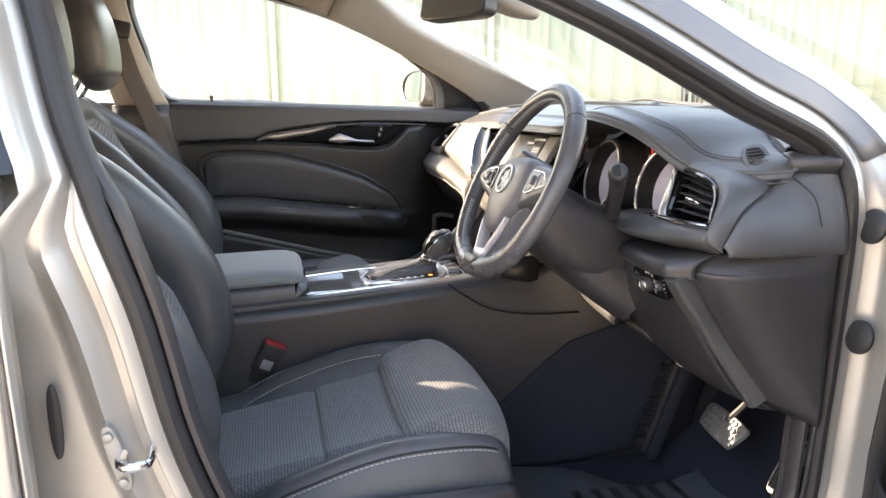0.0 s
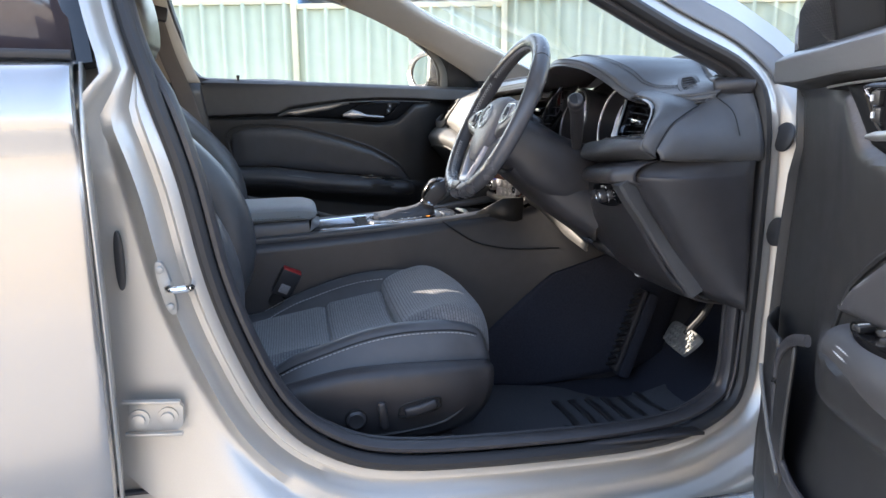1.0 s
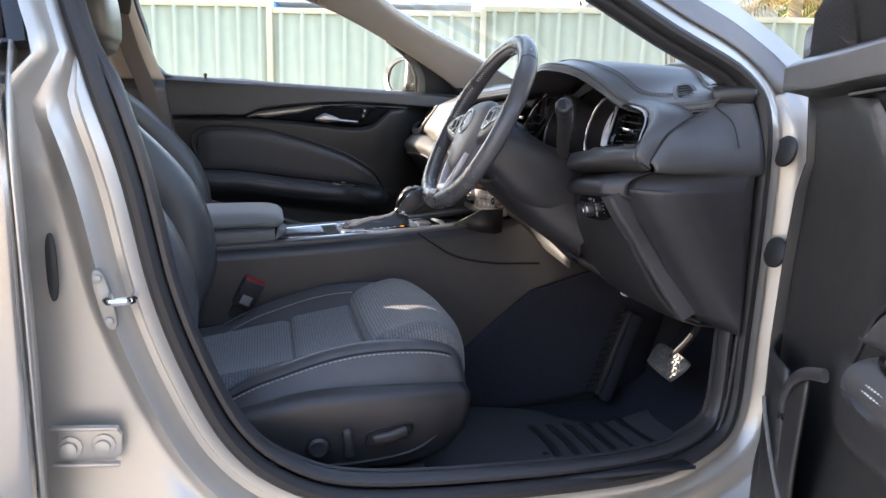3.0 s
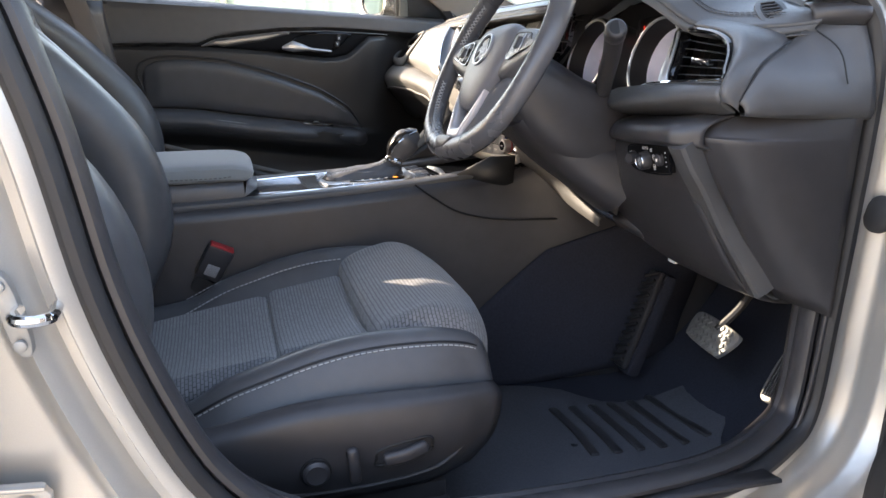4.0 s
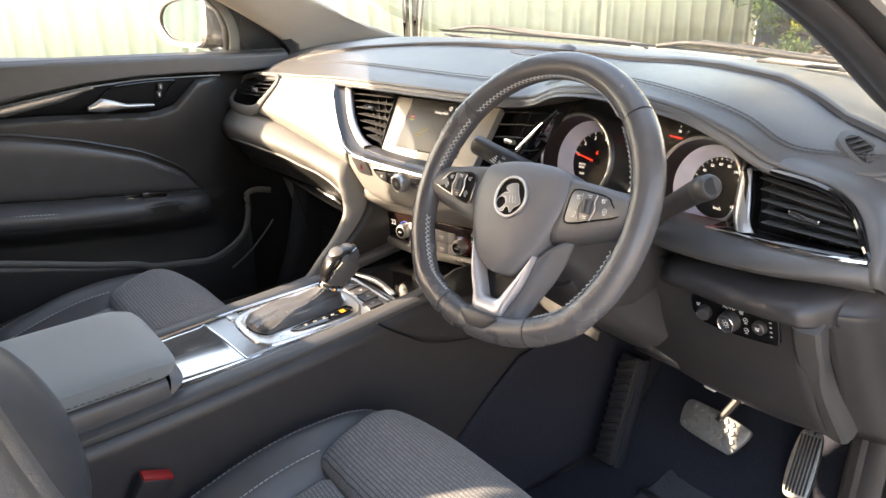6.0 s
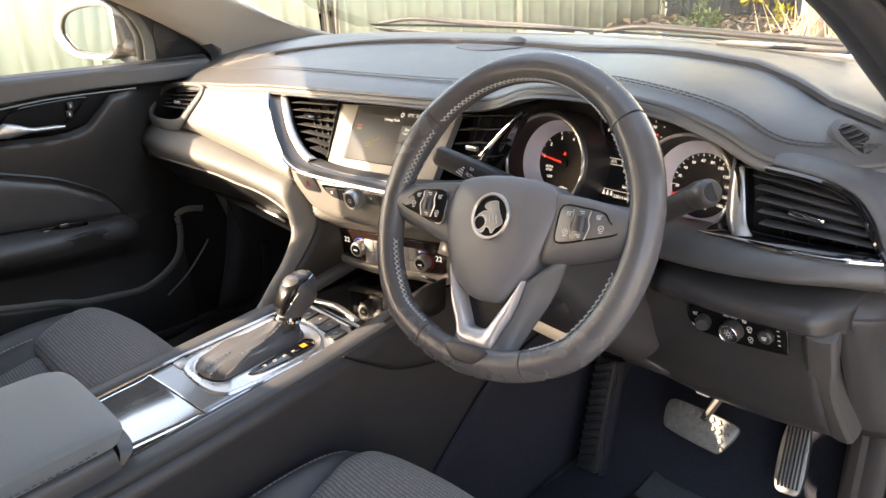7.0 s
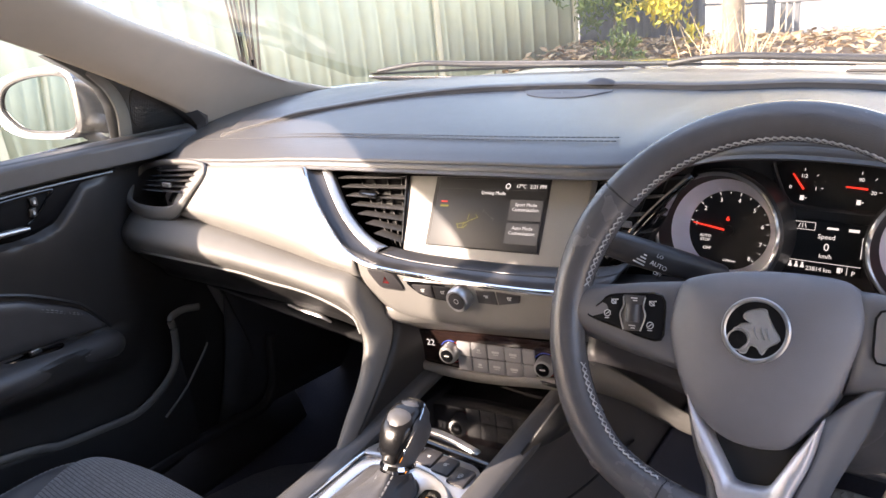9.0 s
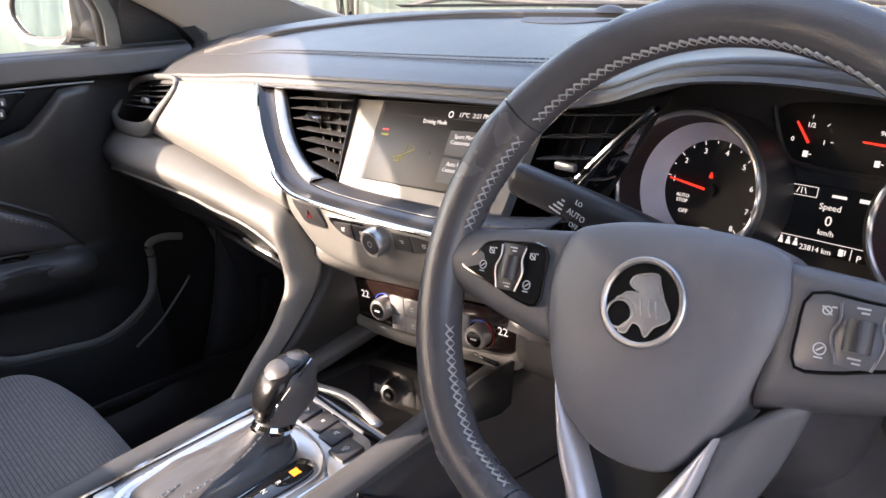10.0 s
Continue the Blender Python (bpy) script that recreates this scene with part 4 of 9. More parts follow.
    bm = grid([lo, hi, mid], close_v=True)
    bm.faces.new(list(bm.verts)[-len(sail):])
    part("corner_sail", bm, DOOR, ob, "black corner trim", sharp=60)
    if passenger:
        part("sail_strip", sweep([W(0.212, 0.012, 0.965), W(0.216, 0.012, 1.01), W(0.235, 0.012, 1.05), W(0.27, 0.012, 1.085)], [(0.013, 0.003), (0.012, 0.003), (0.010, 0.003), (0.006, 0.003)], up=tuple(Vector(W(0.2, 1, 1)) - Vector(W(0.2, 0, 1))), p=3, n=5, seg=10), PAD_GREY, ob, "grey trim strip")
    tw = loop2(tweeter, 3)
    tm = [W(0.15 + (a - 0.15) * 0.85, 0.018, 1.008 + (z - 1.008) * 0.85) for a, z in tw]
    tc = [W(0.15 + (a - 0.15) * 0.05, 0.021, 1.008 + (z - 1.008) * 0.05) for a, z in tw]
    part("tweeter_grille", grid([[W(a, 0.006, z) for a, z in tw], [W(a, 0.014, z) for a, z in tw], tm, tc], close_v=True), dimpled_grille, ob, "black tweeter grille")


dimpled_grille = dimpled("speaker_grille", (0.02, 0.02, 0.022), 0.5, 0.003, 0.9)
HINGE_X = 0.775


def left_door(s, d, z):
    lean = max(0.0, z - 0.97) * 0.35
    return Vector((HINGE_X - s, 0.762 - 0.03 * (1 - s) * 0.6 - d - lean, z))


ld = thing("front_door", "black trimmed passenger door, shut", "car door", T(0.3, 0.78, 0.34), group="front doors")
build_door(ld, left_door, True)
lp = part("window_pane", grid([[tuple(p) for p in lring(0.008, 0.012)]] + [[tuple(np.array([0.15, 0.69, 1.07]) + (p - np.array([0.15, 0.69, 1.07])) * 0.02) for p in lring(0.0, 0.012)]], close_v=True), GLASS, ld)
lp.visible_shadow = False

# driver door, swung open about its hinge
D_O, D_S, D_N = Vector((0.765, -0.80, 0)), Vector((-0.331, -0.944, 0)), Vector((-0.944, 0.331, 0))


def right_door(s, d, z):
    lean = max(0.0, z - 0.97) * 0.35
    return D_O + D_S * (s + 0.015) + D_N * (d + lean) + Vector((0, 0, z + 0.030))


dd = thing("front_door", "black trimmed driver door, wide open", "car door", T(0.6, -1.2, 0.34), group="front doors")
build_door(dd, right_door)
part("window_post", sweep([right_door(0.370, 0.0, 1.115), right_door(0.425, 0.0, 1.160), right_door(0.52, 0.0, 1.212), right_door(0.70, 0.0, 1.265), right_door(0.88, 0.0, 1.285)], [(0.040, 0.010), (0.034, 0.010), (0.026, 0.010), (0.024, 0.010), (0.024, 0.010)], up=tuple(D_N), p=4), HARD, dd, "black window frame")
part("window_seal", sweep([right_door(0.362, -0.005, 0.955), right_door(0.376, -0.005, 1.02), right_door(0.402, -0.005, 1.08), right_door(0.47, -0.005, 1.145), right_door(0.60, -0.005, 1.20)], [(0.016, 0.012), (0.014, 0.012), (0.010, 0.012), (0.010, 0.012), (0.010, 0.012)], up=tuple(D_N), p=4), RUBBER, dd)
part("mirror_base", sweep([right_door(0.19, -0.035, 0.955), right_door(0.195, -0.035, 1.00), right_door(0.22, -0.035, 1.05), right_door(0.275, -0.035, 1.10)], [(0.060, 0.014), (0.052, 0.014), (0.036, 0.012), (0.024, 0.010)], up=tuple(D_N), p=4), HARD, dd, "black mirror base")


def key_icon(kind, m):
    """A small printed symbol: a dial, a crossed bar or a pair of strokes."""
    if kind == 0:
        return joined([ring(0.0024, 0.0031, 0, 0.0004, m, 18), rbox((0.0036, 0.0007, 0.0004), 0, m @ pose(0, 0, 0, 0, 0, 40)), rbox((0.004, 0.0007, 0.0004), 0, m @ T(0, -0.0042, 0.0002))])
    if kind == 1:
        return joined([ring(0.0016, 0.0023, 0, 0.0004, m, 14), rbox((0.006, 0.0007, 0.0004), 0, m @ pose(0, 0, 0, 0, 0, -38)), rbox((0.0022, 0.0008, 0.0004), 0, m @ T(0.003, 0.002, 0.0002))])
    return joined([rbox((0.0058, 0.0009, 0.0004), 0, m @ T(0, 0.001, 0)), rbox((0.0036, 0.0009, 0.0004), 0, m @ T(0.001, -0.001, 0))])


# ---- dashboard ----
dash = thing("dashboard", "black soft-touch dashboard with silver fascia", "dashboard", T(0.7, 0, 0.6))
TOP = {0.76: [(0.98, 0.955), (0.90, 0.960), (0.80, 0.957), (0.72, 0.945), (0.66, 0.925), (0.622, 0.903)], 0.60: [(1.10, 0.960), (0.95, 0.975), (0.82, 0.975), (0.70, 0.962), (0.63, 0.941), (0.588, 0.922)],
       0.45: [(1.15, 0.963), (0.97, 0.982), (0.83, 0.985), (0.70, 0.973), (0.625, 0.952), (0.583, 0.933)], 0.30: [(1.18, 0.965), (0.98, 0.985), (0.84, 0.990), (0.70, 0.980), (0.62, 0.963), (0.580, 0.946)],
       0.0: [(1.21, 0.968), (1.0, 0.987), (0.84, 0.993), (0.70, 0.986), (0.62, 0.973), (0.583, 0.960)], -0.15: [(1.20, 0.968), (1.0, 0.987), (0.84, 0.994), (0.70, 0.988), (0.625, 0.978), (0.588, 0.966)],
       -0.205: [(1.2, 0.968), (1.0, 0.988), (0.84, 0.997), (0.72, 0.999), (0.65, 0.990), (0.605, 0.972)], -0.28: [(1.18, 0.966), (1.0, 0.988), (0.84, 1.002), (0.72, 1.009), (0.64, 1.006), (0.585, 0.997)],
       -0.366: [(1.17, 0.966), (1.0, 0.987), (0.84, 1.003), (0.72, 1.011), (0.64, 1.012), (0.576, 1.005)], -0.46: [(1.15, 0.964), (0.98, 0.984), (0.84, 0.997), (0.72, 1.003), (0.645, 1.001), (0.590, 0.994)],
       -0.51: [(1.135, 0.963), (0.97, 0.979), (0.84, 0.985), (0.74, 0.986), (0.672, 0.983), (0.612, 0.971)], -0.56: [(1.12, 0.962), (0.96, 0.970), (0.84, 0.972), (0.75, 0.966), (0.69, 0.955), (0.646, 0.936)], -0.64: [(1.08, 0.96), (0.95, 0.968), (0.85, 0.966), (0.77, 0.959), (0.73, 0.952), (0.69, 0.934)],
       -0.675: [(1.02, 0.955), (0.93, 0.960), (0.86, 0.962), (0.80, 0.960), (0.765, 0.955), (0.735, 0.940)]}
toprows = [[(x, y, z) for x, z in TOP[y]] for y in sorted(TOP, reverse=True)]
part("top_pad", surf(toprows, 5, 6), SOFT, dash, "black grained top pad with seam", thick=0.006)
for k in (0.010, 0.018):
    part("stitching", stitches([(r[4][0] + k, r[4][1], r[4][2] + 0.0040 + k * 0.27) for r in toprows[:6]], 0.006, 0.0015, 0.0008), SOFT, dash)
for k in (0.26, 0.38):
    part("stitching", stitches([tuple(V(*r[4]).lerp(V(*r[5]), k) + V(-0.001, 0, 0.0058)) for r in toprows[6:13]], 0.006, 0.0015, 0.0009), SOFT, dash)
part("lip", surf([[r[5], (r[5][0] - 0.003, r[5][1], r[5][2] - 0.007), (r[5][0] + 0.006, r[5][1], r[5][2] - 0.012), (0.70, r[5][1], r[5][2] - 0.014)] for r in toprows], 5, 4), SOFT, dash, thick=0.002)
# backing sheet behind the dash, near-black so that gaps look shaded
part("gap_backing", surf([[(0.775 if -0.6 < y < -0.18 else 0.705, y, 0.98 if -0.6 < y < -0.18 else (0.93 if y > -0.6 else 0.895)), (0.77 if -0.6 < y < -0.18 else 0.70, y, 0.85), (0.68, y, 0.76), (0.78, y, 0.66), (1.0, y, 0.64)] for y in (0.74, 0.4, 0.1, -0.12, -0.2, -0.4, -0.6, -0.69)]), DARK, dash, thick=0.01)
# speaker patch, light sensor and long vent in the top
def top_z(x, y):
    ys = sorted(TOP)
    zs = [float(np.interp(x, [a for a, _ in TOP[q]][::-1], [b for _, b in TOP[q]][::-1])) for q in ys]
    return float(np.interp(y, ys, zs))


GROOVE = [(0.640, 0.58), (0.690, 0.47), (0.742, 0.385), (0.790, 0.305), (0.835, 0.20), (0.862, 0.08), (0.874, -0.04), (0.868, -0.125), (0.856, -0.205), (0.838, -0.30), (0.815, -0.39), (0.803, -0.47), (0.790, -0.53), (0.765, -0.59), (0.748, -0.63)]
GL = [p for p in cr(GROOVE, 6)]
# front face of the rim coloured near-black for the shadow under it
part("groove_shade_face", surf([[(p[0] - 0.002, p[1], top_z(*p) + 0.0036), (p[0] + 0.002, p[1], top_z(*p) + 0.004), (p[0] + 0.0045, p[1], top_z(*p) + 0.0095)] for p in GL], 1, 2), DARK, dash, "near-black rim face for the groove's shade across the dash top")
part("groove_rim", surf([[(p[0] + 0.0045, p[1], top_z(*p) + 0.0095), (p[0] + 0.009, p[1], top_z(*p) + 0.0120), (p[0] + 0.022, p[1], top_z(*p) + 0.0120), (p[0] + 0.06, p[1], top_z(p[0] + 0.06, p[1]) + 0.010), (p[0] + 0.13, p[1], top_z(p[0] + 0.13, p[1]) + 0.008), (p[0] + 0.24, p[1], top_z(p[0] + 0.24, p[1]) + 0.005)] for p in GL], 1, 4), SOFT, dash, thick=0.001)
spk = loop2([(0.856, 0.086), (0.838, 0.089), (0.818, 0.070), (0.806, 0.030), (0.812, -0.010), (0.838, -0.034), (0.862, -0.030)], 4)
part("speaker_cover", grid([[(x, y, top_z(x, y) + h) for x, y in spk] for h in (0.0030, 0.0052)] + [[(0.838 + (x - 0.838) * k, 0.03 + (y - 0.03) * k, top_z(x, y) + 0.0056) for x, y in spk] for k in (0.96, 0.5, 0.02)], close_v=True), mat("speaker_cloth", (0.12, 0.117, 0.118), 0.7, var=0.08, bump=0.3, bscale=1500), dash, "flat speaker cover")
part("light_sensor", dome(ell(0.012, 0.026), 0, 0.008, T(0.884, -0.009, top_z(0.884, -0.009) + 0.011)), HARD, dash)
part("demister_vent", rbox((0.035, 0.20, 0.004), 0.0015, T(1.03, -0.40, 0.994) @ pose(0, 0, 0, 0, 6, -4)), DARK, dash)
for i in range(3):
    part("vent_slat", rbox((0.005, 0.19, 0.004), 0.001, T(1.02 + 0.011 * i, -0.40, 0.997) @ pose(0, 0, 0, 0, 6, -4)), HARD, dash)
# small grille near the driver's window
dn = Vector((-0.33, -0.45, 1.0)).normalized()
dx_ = Vector((-0.016, -0.052, -0.029)).normalized()
dy_ = dn.cross(dx_)
DMX = Matrix(((dx_.x, dy_.x, dn.x, 0.716), (dx_.y, dy_.y, dn.y, -0.615), (dx_.z, dy_.z, dn.z, 0.953), (0, 0, 0, 1)))
dv = part("side_demister", prism(loop2([(-0.034, 0.0), (-0.026, 0.017), (0.012, 0.019), (0.034, 0.012), (0.036, -0.006), (0.020, -0.018), (-0.020, -0.016)], 3), -0.006, 0.003, DMX, 0.0015), SOFT, dash, "small demister grille")
part("vent_shade_back", prism(loop2([(-0.024, 0.0), (-0.018, 0.011), (0.010, 0.013), (0.025, 0.007), (0.026, -0.005), (0.014, -0.012), (-0.014, -0.011)], 3), 0.002, 0.0036, DMX, 0.0003), DARK, dv)
for i in range(6):
    part("vent_slat", rbox((0.0022, 0.021 - 0.0012 * abs(i - 2.5), 0.002), 0.0006, DMX @ T(-0.019 + 0.0078 * i, 0, 0.0042)), HARD, dv)
# silver fascia, tapering out against the bright band
FAS = [[(0.585, 0.605, 0.893), (0.556, 0.608, 0.870), (0.541, 0.606, 0.850), (0.553, 0.602, 0.836)],
       [(0.576, 0.545, 0.919), (0.552, 0.548, 0.885), (0.538, 0.548, 0.856), (0.549, 0.545, 0.834)],
       [(0.573, 0.45, 0.930), (0.547, 0.45, 0.892), (0.531, 0.45, 0.858), (0.542, 0.45, 0.830)],
       [(0.571, 0.35, 0.936), (0.542, 0.355, 0.893), (0.523, 0.355, 0.856), (0.533, 0.355, 0.826)],
       [(0.570, 0.294, 0.937), (0.536, 0.288, 0.888), (0.517, 0.287, 0.851), (0.526, 0.285, 0.823)],
       [(0.549, 0.263, 0.912), (0.526, 0.256, 0.877), (0.512, 0.254, 0.847), (0.521, 0.252, 0.822)],
       [(0.526, 0.214, 0.872), (0.514, 0.210, 0.853), (0.506, 0.208, 0.838), (0.516, 0.206, 0.821)],
       [(0.510, 0.158, 0.847), (0.507, 0.156, 0.839), (0.507, 0.154, 0.830), (0.511, 0.152, 0.821)]]
part("fascia", surf(FAS, 6, 5), SILVER, dash, "silver painted fascia", thick=0.004)
# padded roll under it that turns down into the console leg: crease, crown, brow, lower edge
PAD = [[(0.562, 0.735, 0.838), (0.534, 0.735, 0.830), (0.510, 0.735, 0.802), (0.520, 0.735, 0.770)], [(0.552, 0.60, 0.836), (0.526, 0.60, 0.831), (0.500, 0.60, 0.808), (0.511, 0.60, 0.780)], [(0.545, 0.505, 0.833), (0.520, 0.50, 0.830), (0.496, 0.49, 0.810), (0.508, 0.475, 0.785)],
       [(0.540, 0.425, 0.830), (0.516, 0.42, 0.828), (0.494, 0.41, 0.811), (0.507, 0.40, 0.787)], [(0.533, 0.355, 0.826), (0.510, 0.35, 0.825), (0.492, 0.345, 0.809), (0.506, 0.335, 0.784)], [(0.526, 0.285, 0.823), (0.504, 0.282, 0.822), (0.490, 0.28, 0.806), (0.506, 0.272, 0.783)],
       [(0.518, 0.220, 0.822), (0.498, 0.220, 0.819), (0.487, 0.22, 0.801), (0.505, 0.217, 0.777)], [(0.512, 0.165, 0.820), (0.497, 0.165, 0.812), (0.487, 0.165, 0.793), (0.502, 0.167, 0.765)], [(0.522, 0.144, 0.793), (0.501, 0.143, 0.786), (0.486, 0.143, 0.772), (0.494, 0.147, 0.749)],
       [(0.527, 0.126, 0.764), (0.501, 0.127, 0.759), (0.483, 0.130, 0.752), (0.484, 0.137, 0.735)], [(0.510, 0.113, 0.741), (0.488, 0.115, 0.739), (0.473, 0.120, 0.733), (0.467, 0.127, 0.721)], [(0.478, 0.106, 0.710), (0.462, 0.109, 0.711), (0.452, 0.114, 0.707), (0.445, 0.121, 0.699)],
       [(0.437, 0.100, 0.678), (0.425, 0.103, 0.681), (0.417, 0.108, 0.679), (0.411, 0.113, 0.673)], [(0.374, 0.090, 0.637), (0.365, 0.093, 0.641), (0.362, 0.098, 0.641), (0.368, 0.102, 0.636)]]
part("console_leg", surf(PAD, 5, 5), PAD_GREY, dash, "grey roll that turns down into the console leg", thick=0.004)
FR = [r[0] for r in PAD[9:]]
# flanks take the blacker door plastic in place of deeper shade beside the leg
part("leg_flank", surf([[(x, y - 0.001, z - 0.001), (x + 0.05, 0.100, z - 0.02), (0.62, 0.10, z - 0.03)] for x, y, z in FR], 4, 4), DOOR, dash, thick=0.004)
FL = [r[3] for r in PAD[8:]]
part("leg_flank", surf([[(x + 0.001, y, z - 0.002), (x + 0.05, y - 0.005, z - 0.025), (0.64, 0.13, z - 0.06), (0.70, 0.12, z - 0.22)] for x, y, z in FL], 4, 4), DOOR, dash, thick=0.004)
part("leg_skirt", surf([[(0.372, 0.101, 0.633), (0.385, 0.108, 0.55), (0.39, 0.115, 0.42)], [(0.46, 0.118, 0.635), (0.47, 0.121, 0.53), (0.48, 0.125, 0.38)], [(0.64, 0.126, 0.58), (0.64, 0.126, 0.45), (0.64, 0.13, 0.30)]]), DOOR, dash, thick=0.004)
# glovebox: thin lip, lid that falls away below it, bright catch
LIP = [r[3] for r in PAD[:9]]
part("glovebox_edge", sweep([(x - 0.001, y, z - 0.001) for x, y, z in LIP], (0.0045, 0.0032), n=6, seg=8), PAD_GREY, dash, "thin pale lip over the glovebox")
part("glovebox_lid", surf([[(x + 0.004, y, z - 0.003), (x + 0.020, y, z - 0.024), (x + 0.046, y, z - 0.052), (x + 0.064, y, z - 0.076), (x + 0.13, y, z - 0.105)] for x, y, z in LIP], 5, 5), DOOR, dash, "black glovebox lid", thick=0.004)
part("glovebox_catch", sweep([(0.557, 0.372, 0.716), (0.556, 0.335, 0.714), (0.555, 0.300, 0.713), (0.560, 0.284, 0.704)], [(0.002, 0.002), (0.004, 0.003), (0.004, 0.003), (0.002, 0.002)], n=5, seg=8, round_ends=True), SATIN, dash, "satin catch")
# closes the footwell from above; its darkness is in the colour
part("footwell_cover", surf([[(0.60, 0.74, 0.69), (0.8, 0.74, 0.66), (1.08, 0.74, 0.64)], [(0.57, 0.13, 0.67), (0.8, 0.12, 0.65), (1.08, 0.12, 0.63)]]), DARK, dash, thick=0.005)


def slats(parent, quad, count, depth=0.018, th=0.0019, bow=0.0):
    """Horizontal blades with rounded front edges across a quad given as TL, TR, BR, BL; bow rounds the left side."""
    tl, tr, br, bl = [Vector(q) for q in quad]
    n = (tr - tl).cross(bl - tl).normalized()
    if n.x > 0:
        n = -n
    up = (tl - bl).normalized()
    for i in range(count):
        k = (i + 0.5) / count
        a, b = tl.lerp(bl, k), tr.lerp(br, k)
        a = a - (b - a).normalized() * bow * math.sin(math.pi * k)
        section = [(0.0, 0.0), (-0.0012, th / 2), (-depth, th / 2), (-depth, -th / 2), (-0.0012, -th / 2)]
        level = Vector((-1, 0, 0.06))
        part("vent_slat", grid([[q + level * d + up * h for d, h in section] for q in (a, b)], close_v=True, cap=True), SLAT, parent)
    for k in (0.2, 0.4, 0.6, 0.8):
        a, b = tl.lerp(tr, k) - n * (depth + 0.010), bl.lerp(br, k) - n * (depth + 0.010)
        section = [(0.0, 0.0006), (0.006, 0.0006), (0.006, -0.0006), (0.0, -0.0006)]
        sd = (tr - tl).normalized()
        part("vent_blade", grid([[q + n * d + sd * h for d, h in section] for q in (a, b)], close_v=True, cap=True), DARK, parent)


# passenger side vent at the door
VL = [(0.590, 0.732, 0.898), (0.578, 0.556, 0.919), (0.548, 0.572, 0.876), (0.552, 0.715, 0.868)]
slats(dash, VL, 5)
# near-black sheet behind the slats: the vent's inner shade as colour
part("vent_shade_back", grid([[V(*q) + V(0.03, 0, 0) for q in (VL[0], VL[1])], [V(*q) + V(0.03, 0, 0) for q in (VL[3], VL[2])]]), DARK, dash, thick=0.004)
part("vent_frame", sweep([(0.592, 0.748, 0.902), (0.575, 0.545, 0.924), (0.541, 0.558, 0.878), (0.533, 0.605, 0.848), (0.533, 0.70, 0.844), (0.548, 0.748, 0.860)], [(0.006, 0.004), (0.004, 0.004), (0.006, 0.004), (0.012, 0.005), (0.012, 0.005), (0.008, 0.005)], up=(-1, 0, 0), n=6, closed=True, seg=10), PAD_GREY, dash)
part("vent_tab", rbox((0.006, 0.022, 0.008), 0.002, T(0.560, 0.640, 0.886)), SATIN, dash, "satin vent tab")
# left centre vent
VC = [(0.584, 0.246, 0.930), (0.600, 0.131, 0.936), (0.549, 0.112, 0.852), (0.548, 0.148, 0.860)]
slats(dash, VC, 7, bow=0.010)
part("vent_shade_back", grid([[V(*q) + V(0.035, 0, 0) for q in (VC[0], VC[1])], [V(*q) + V(0.035, 0, 0) for q in (VC[3], VC[2])]]), DARK, dash, thick=0.004)
part("vent_tab", rbox((0.008, 0.034, 0.007), 0.002, T(0.577, 0.184, 0.909) @ pose(0, 0, 0, 0, -28, -6)), GLOSS, dash, "gloss vent tab")
# right centre vent, behind the wheel
VR = [(0.612, -0.140, 0.952), (0.640, -0.225, 0.957), (0.592, -0.180, 0.848), (0.562, -0.145, 0.845)]
slats(dash, VR, 6)
part("vent_shade_back", grid([[V(*q) + V(0.03, 0, 0) for q in (VR[0], VR[1])], [V(*q) + V(0.03, 0, 0) for q in (VR[3], VR[2])]]), DARK, dash, thick=0.004)
part("vent_tab", rbox((0.006, 0.022, 0.007), 0.002, T(0.595, -0.172, 0.905)), SATIN, dash, "satin vent tab")
part("vent_fin", sweep([(0.626, -0.236, 0.956), (0.618, -0.205, 0.926), (0.606, -0.170, 0.886), (0.596, -0.152, 0.862)], (0.0025, 0.0022), up=(-1, 0, 0), n=6, seg=8), CHROME, dash, "chrome fin beside the vent")
part("vent_cheek", surf([[(0.628, -0.238, 0.958), (0.640, -0.215, 0.930), (0.640, -0.190, 0.88), (0.620, -0.165, 0.855)], [(0.628, -0.242, 0.956), (0.610, -0.212, 0.926), (0.600, -0.178, 0.886), (0.590, -0.158, 0.858)]]), GLOSS, dash, thick=0.002)
# bright U-shaped band: chrome line, dark concave strip and inner satin frame, opening into a ledge under the screen
U = [(0.571, 0.295, 0.938), (0.548, 0.262, 0.913), (0.533, 0.233, 0.889), (0.523, 0.207, 0.869), (0.514, 0.181, 0.854), (0.507, 0.150, 0.846), (0.505, 0.120, 0.842), (0.507, 0.060, 0.841), (0.511, -0.05, 0.844), (0.516, -0.14, 0.850), (0.530, -0.18, 0.857)]
UI = [(0.584, 0.252, 0.932), (0.573, 0.232, 0.910), (0.560, 0.206, 0.888), (0.553, 0.181, 0.870), (0.548, 0.155, 0.858), (0.547, 0.130, 0.851), (0.548, 0.060, 0.849), (0.550, -0.05, 0.854), (0.553, -0.12, 0.860), (0.562, -0.17, 0.866), (0.575, -0.19, 0.870)]


def between(k, lift):
    """A line that share k of the way from the outer to the inner edge of the band."""
    return [tuple(V(*a).lerp(V(*b), k) + V(-0.4, 0, 0.9) * lift) for a, b in zip(U, UI)]


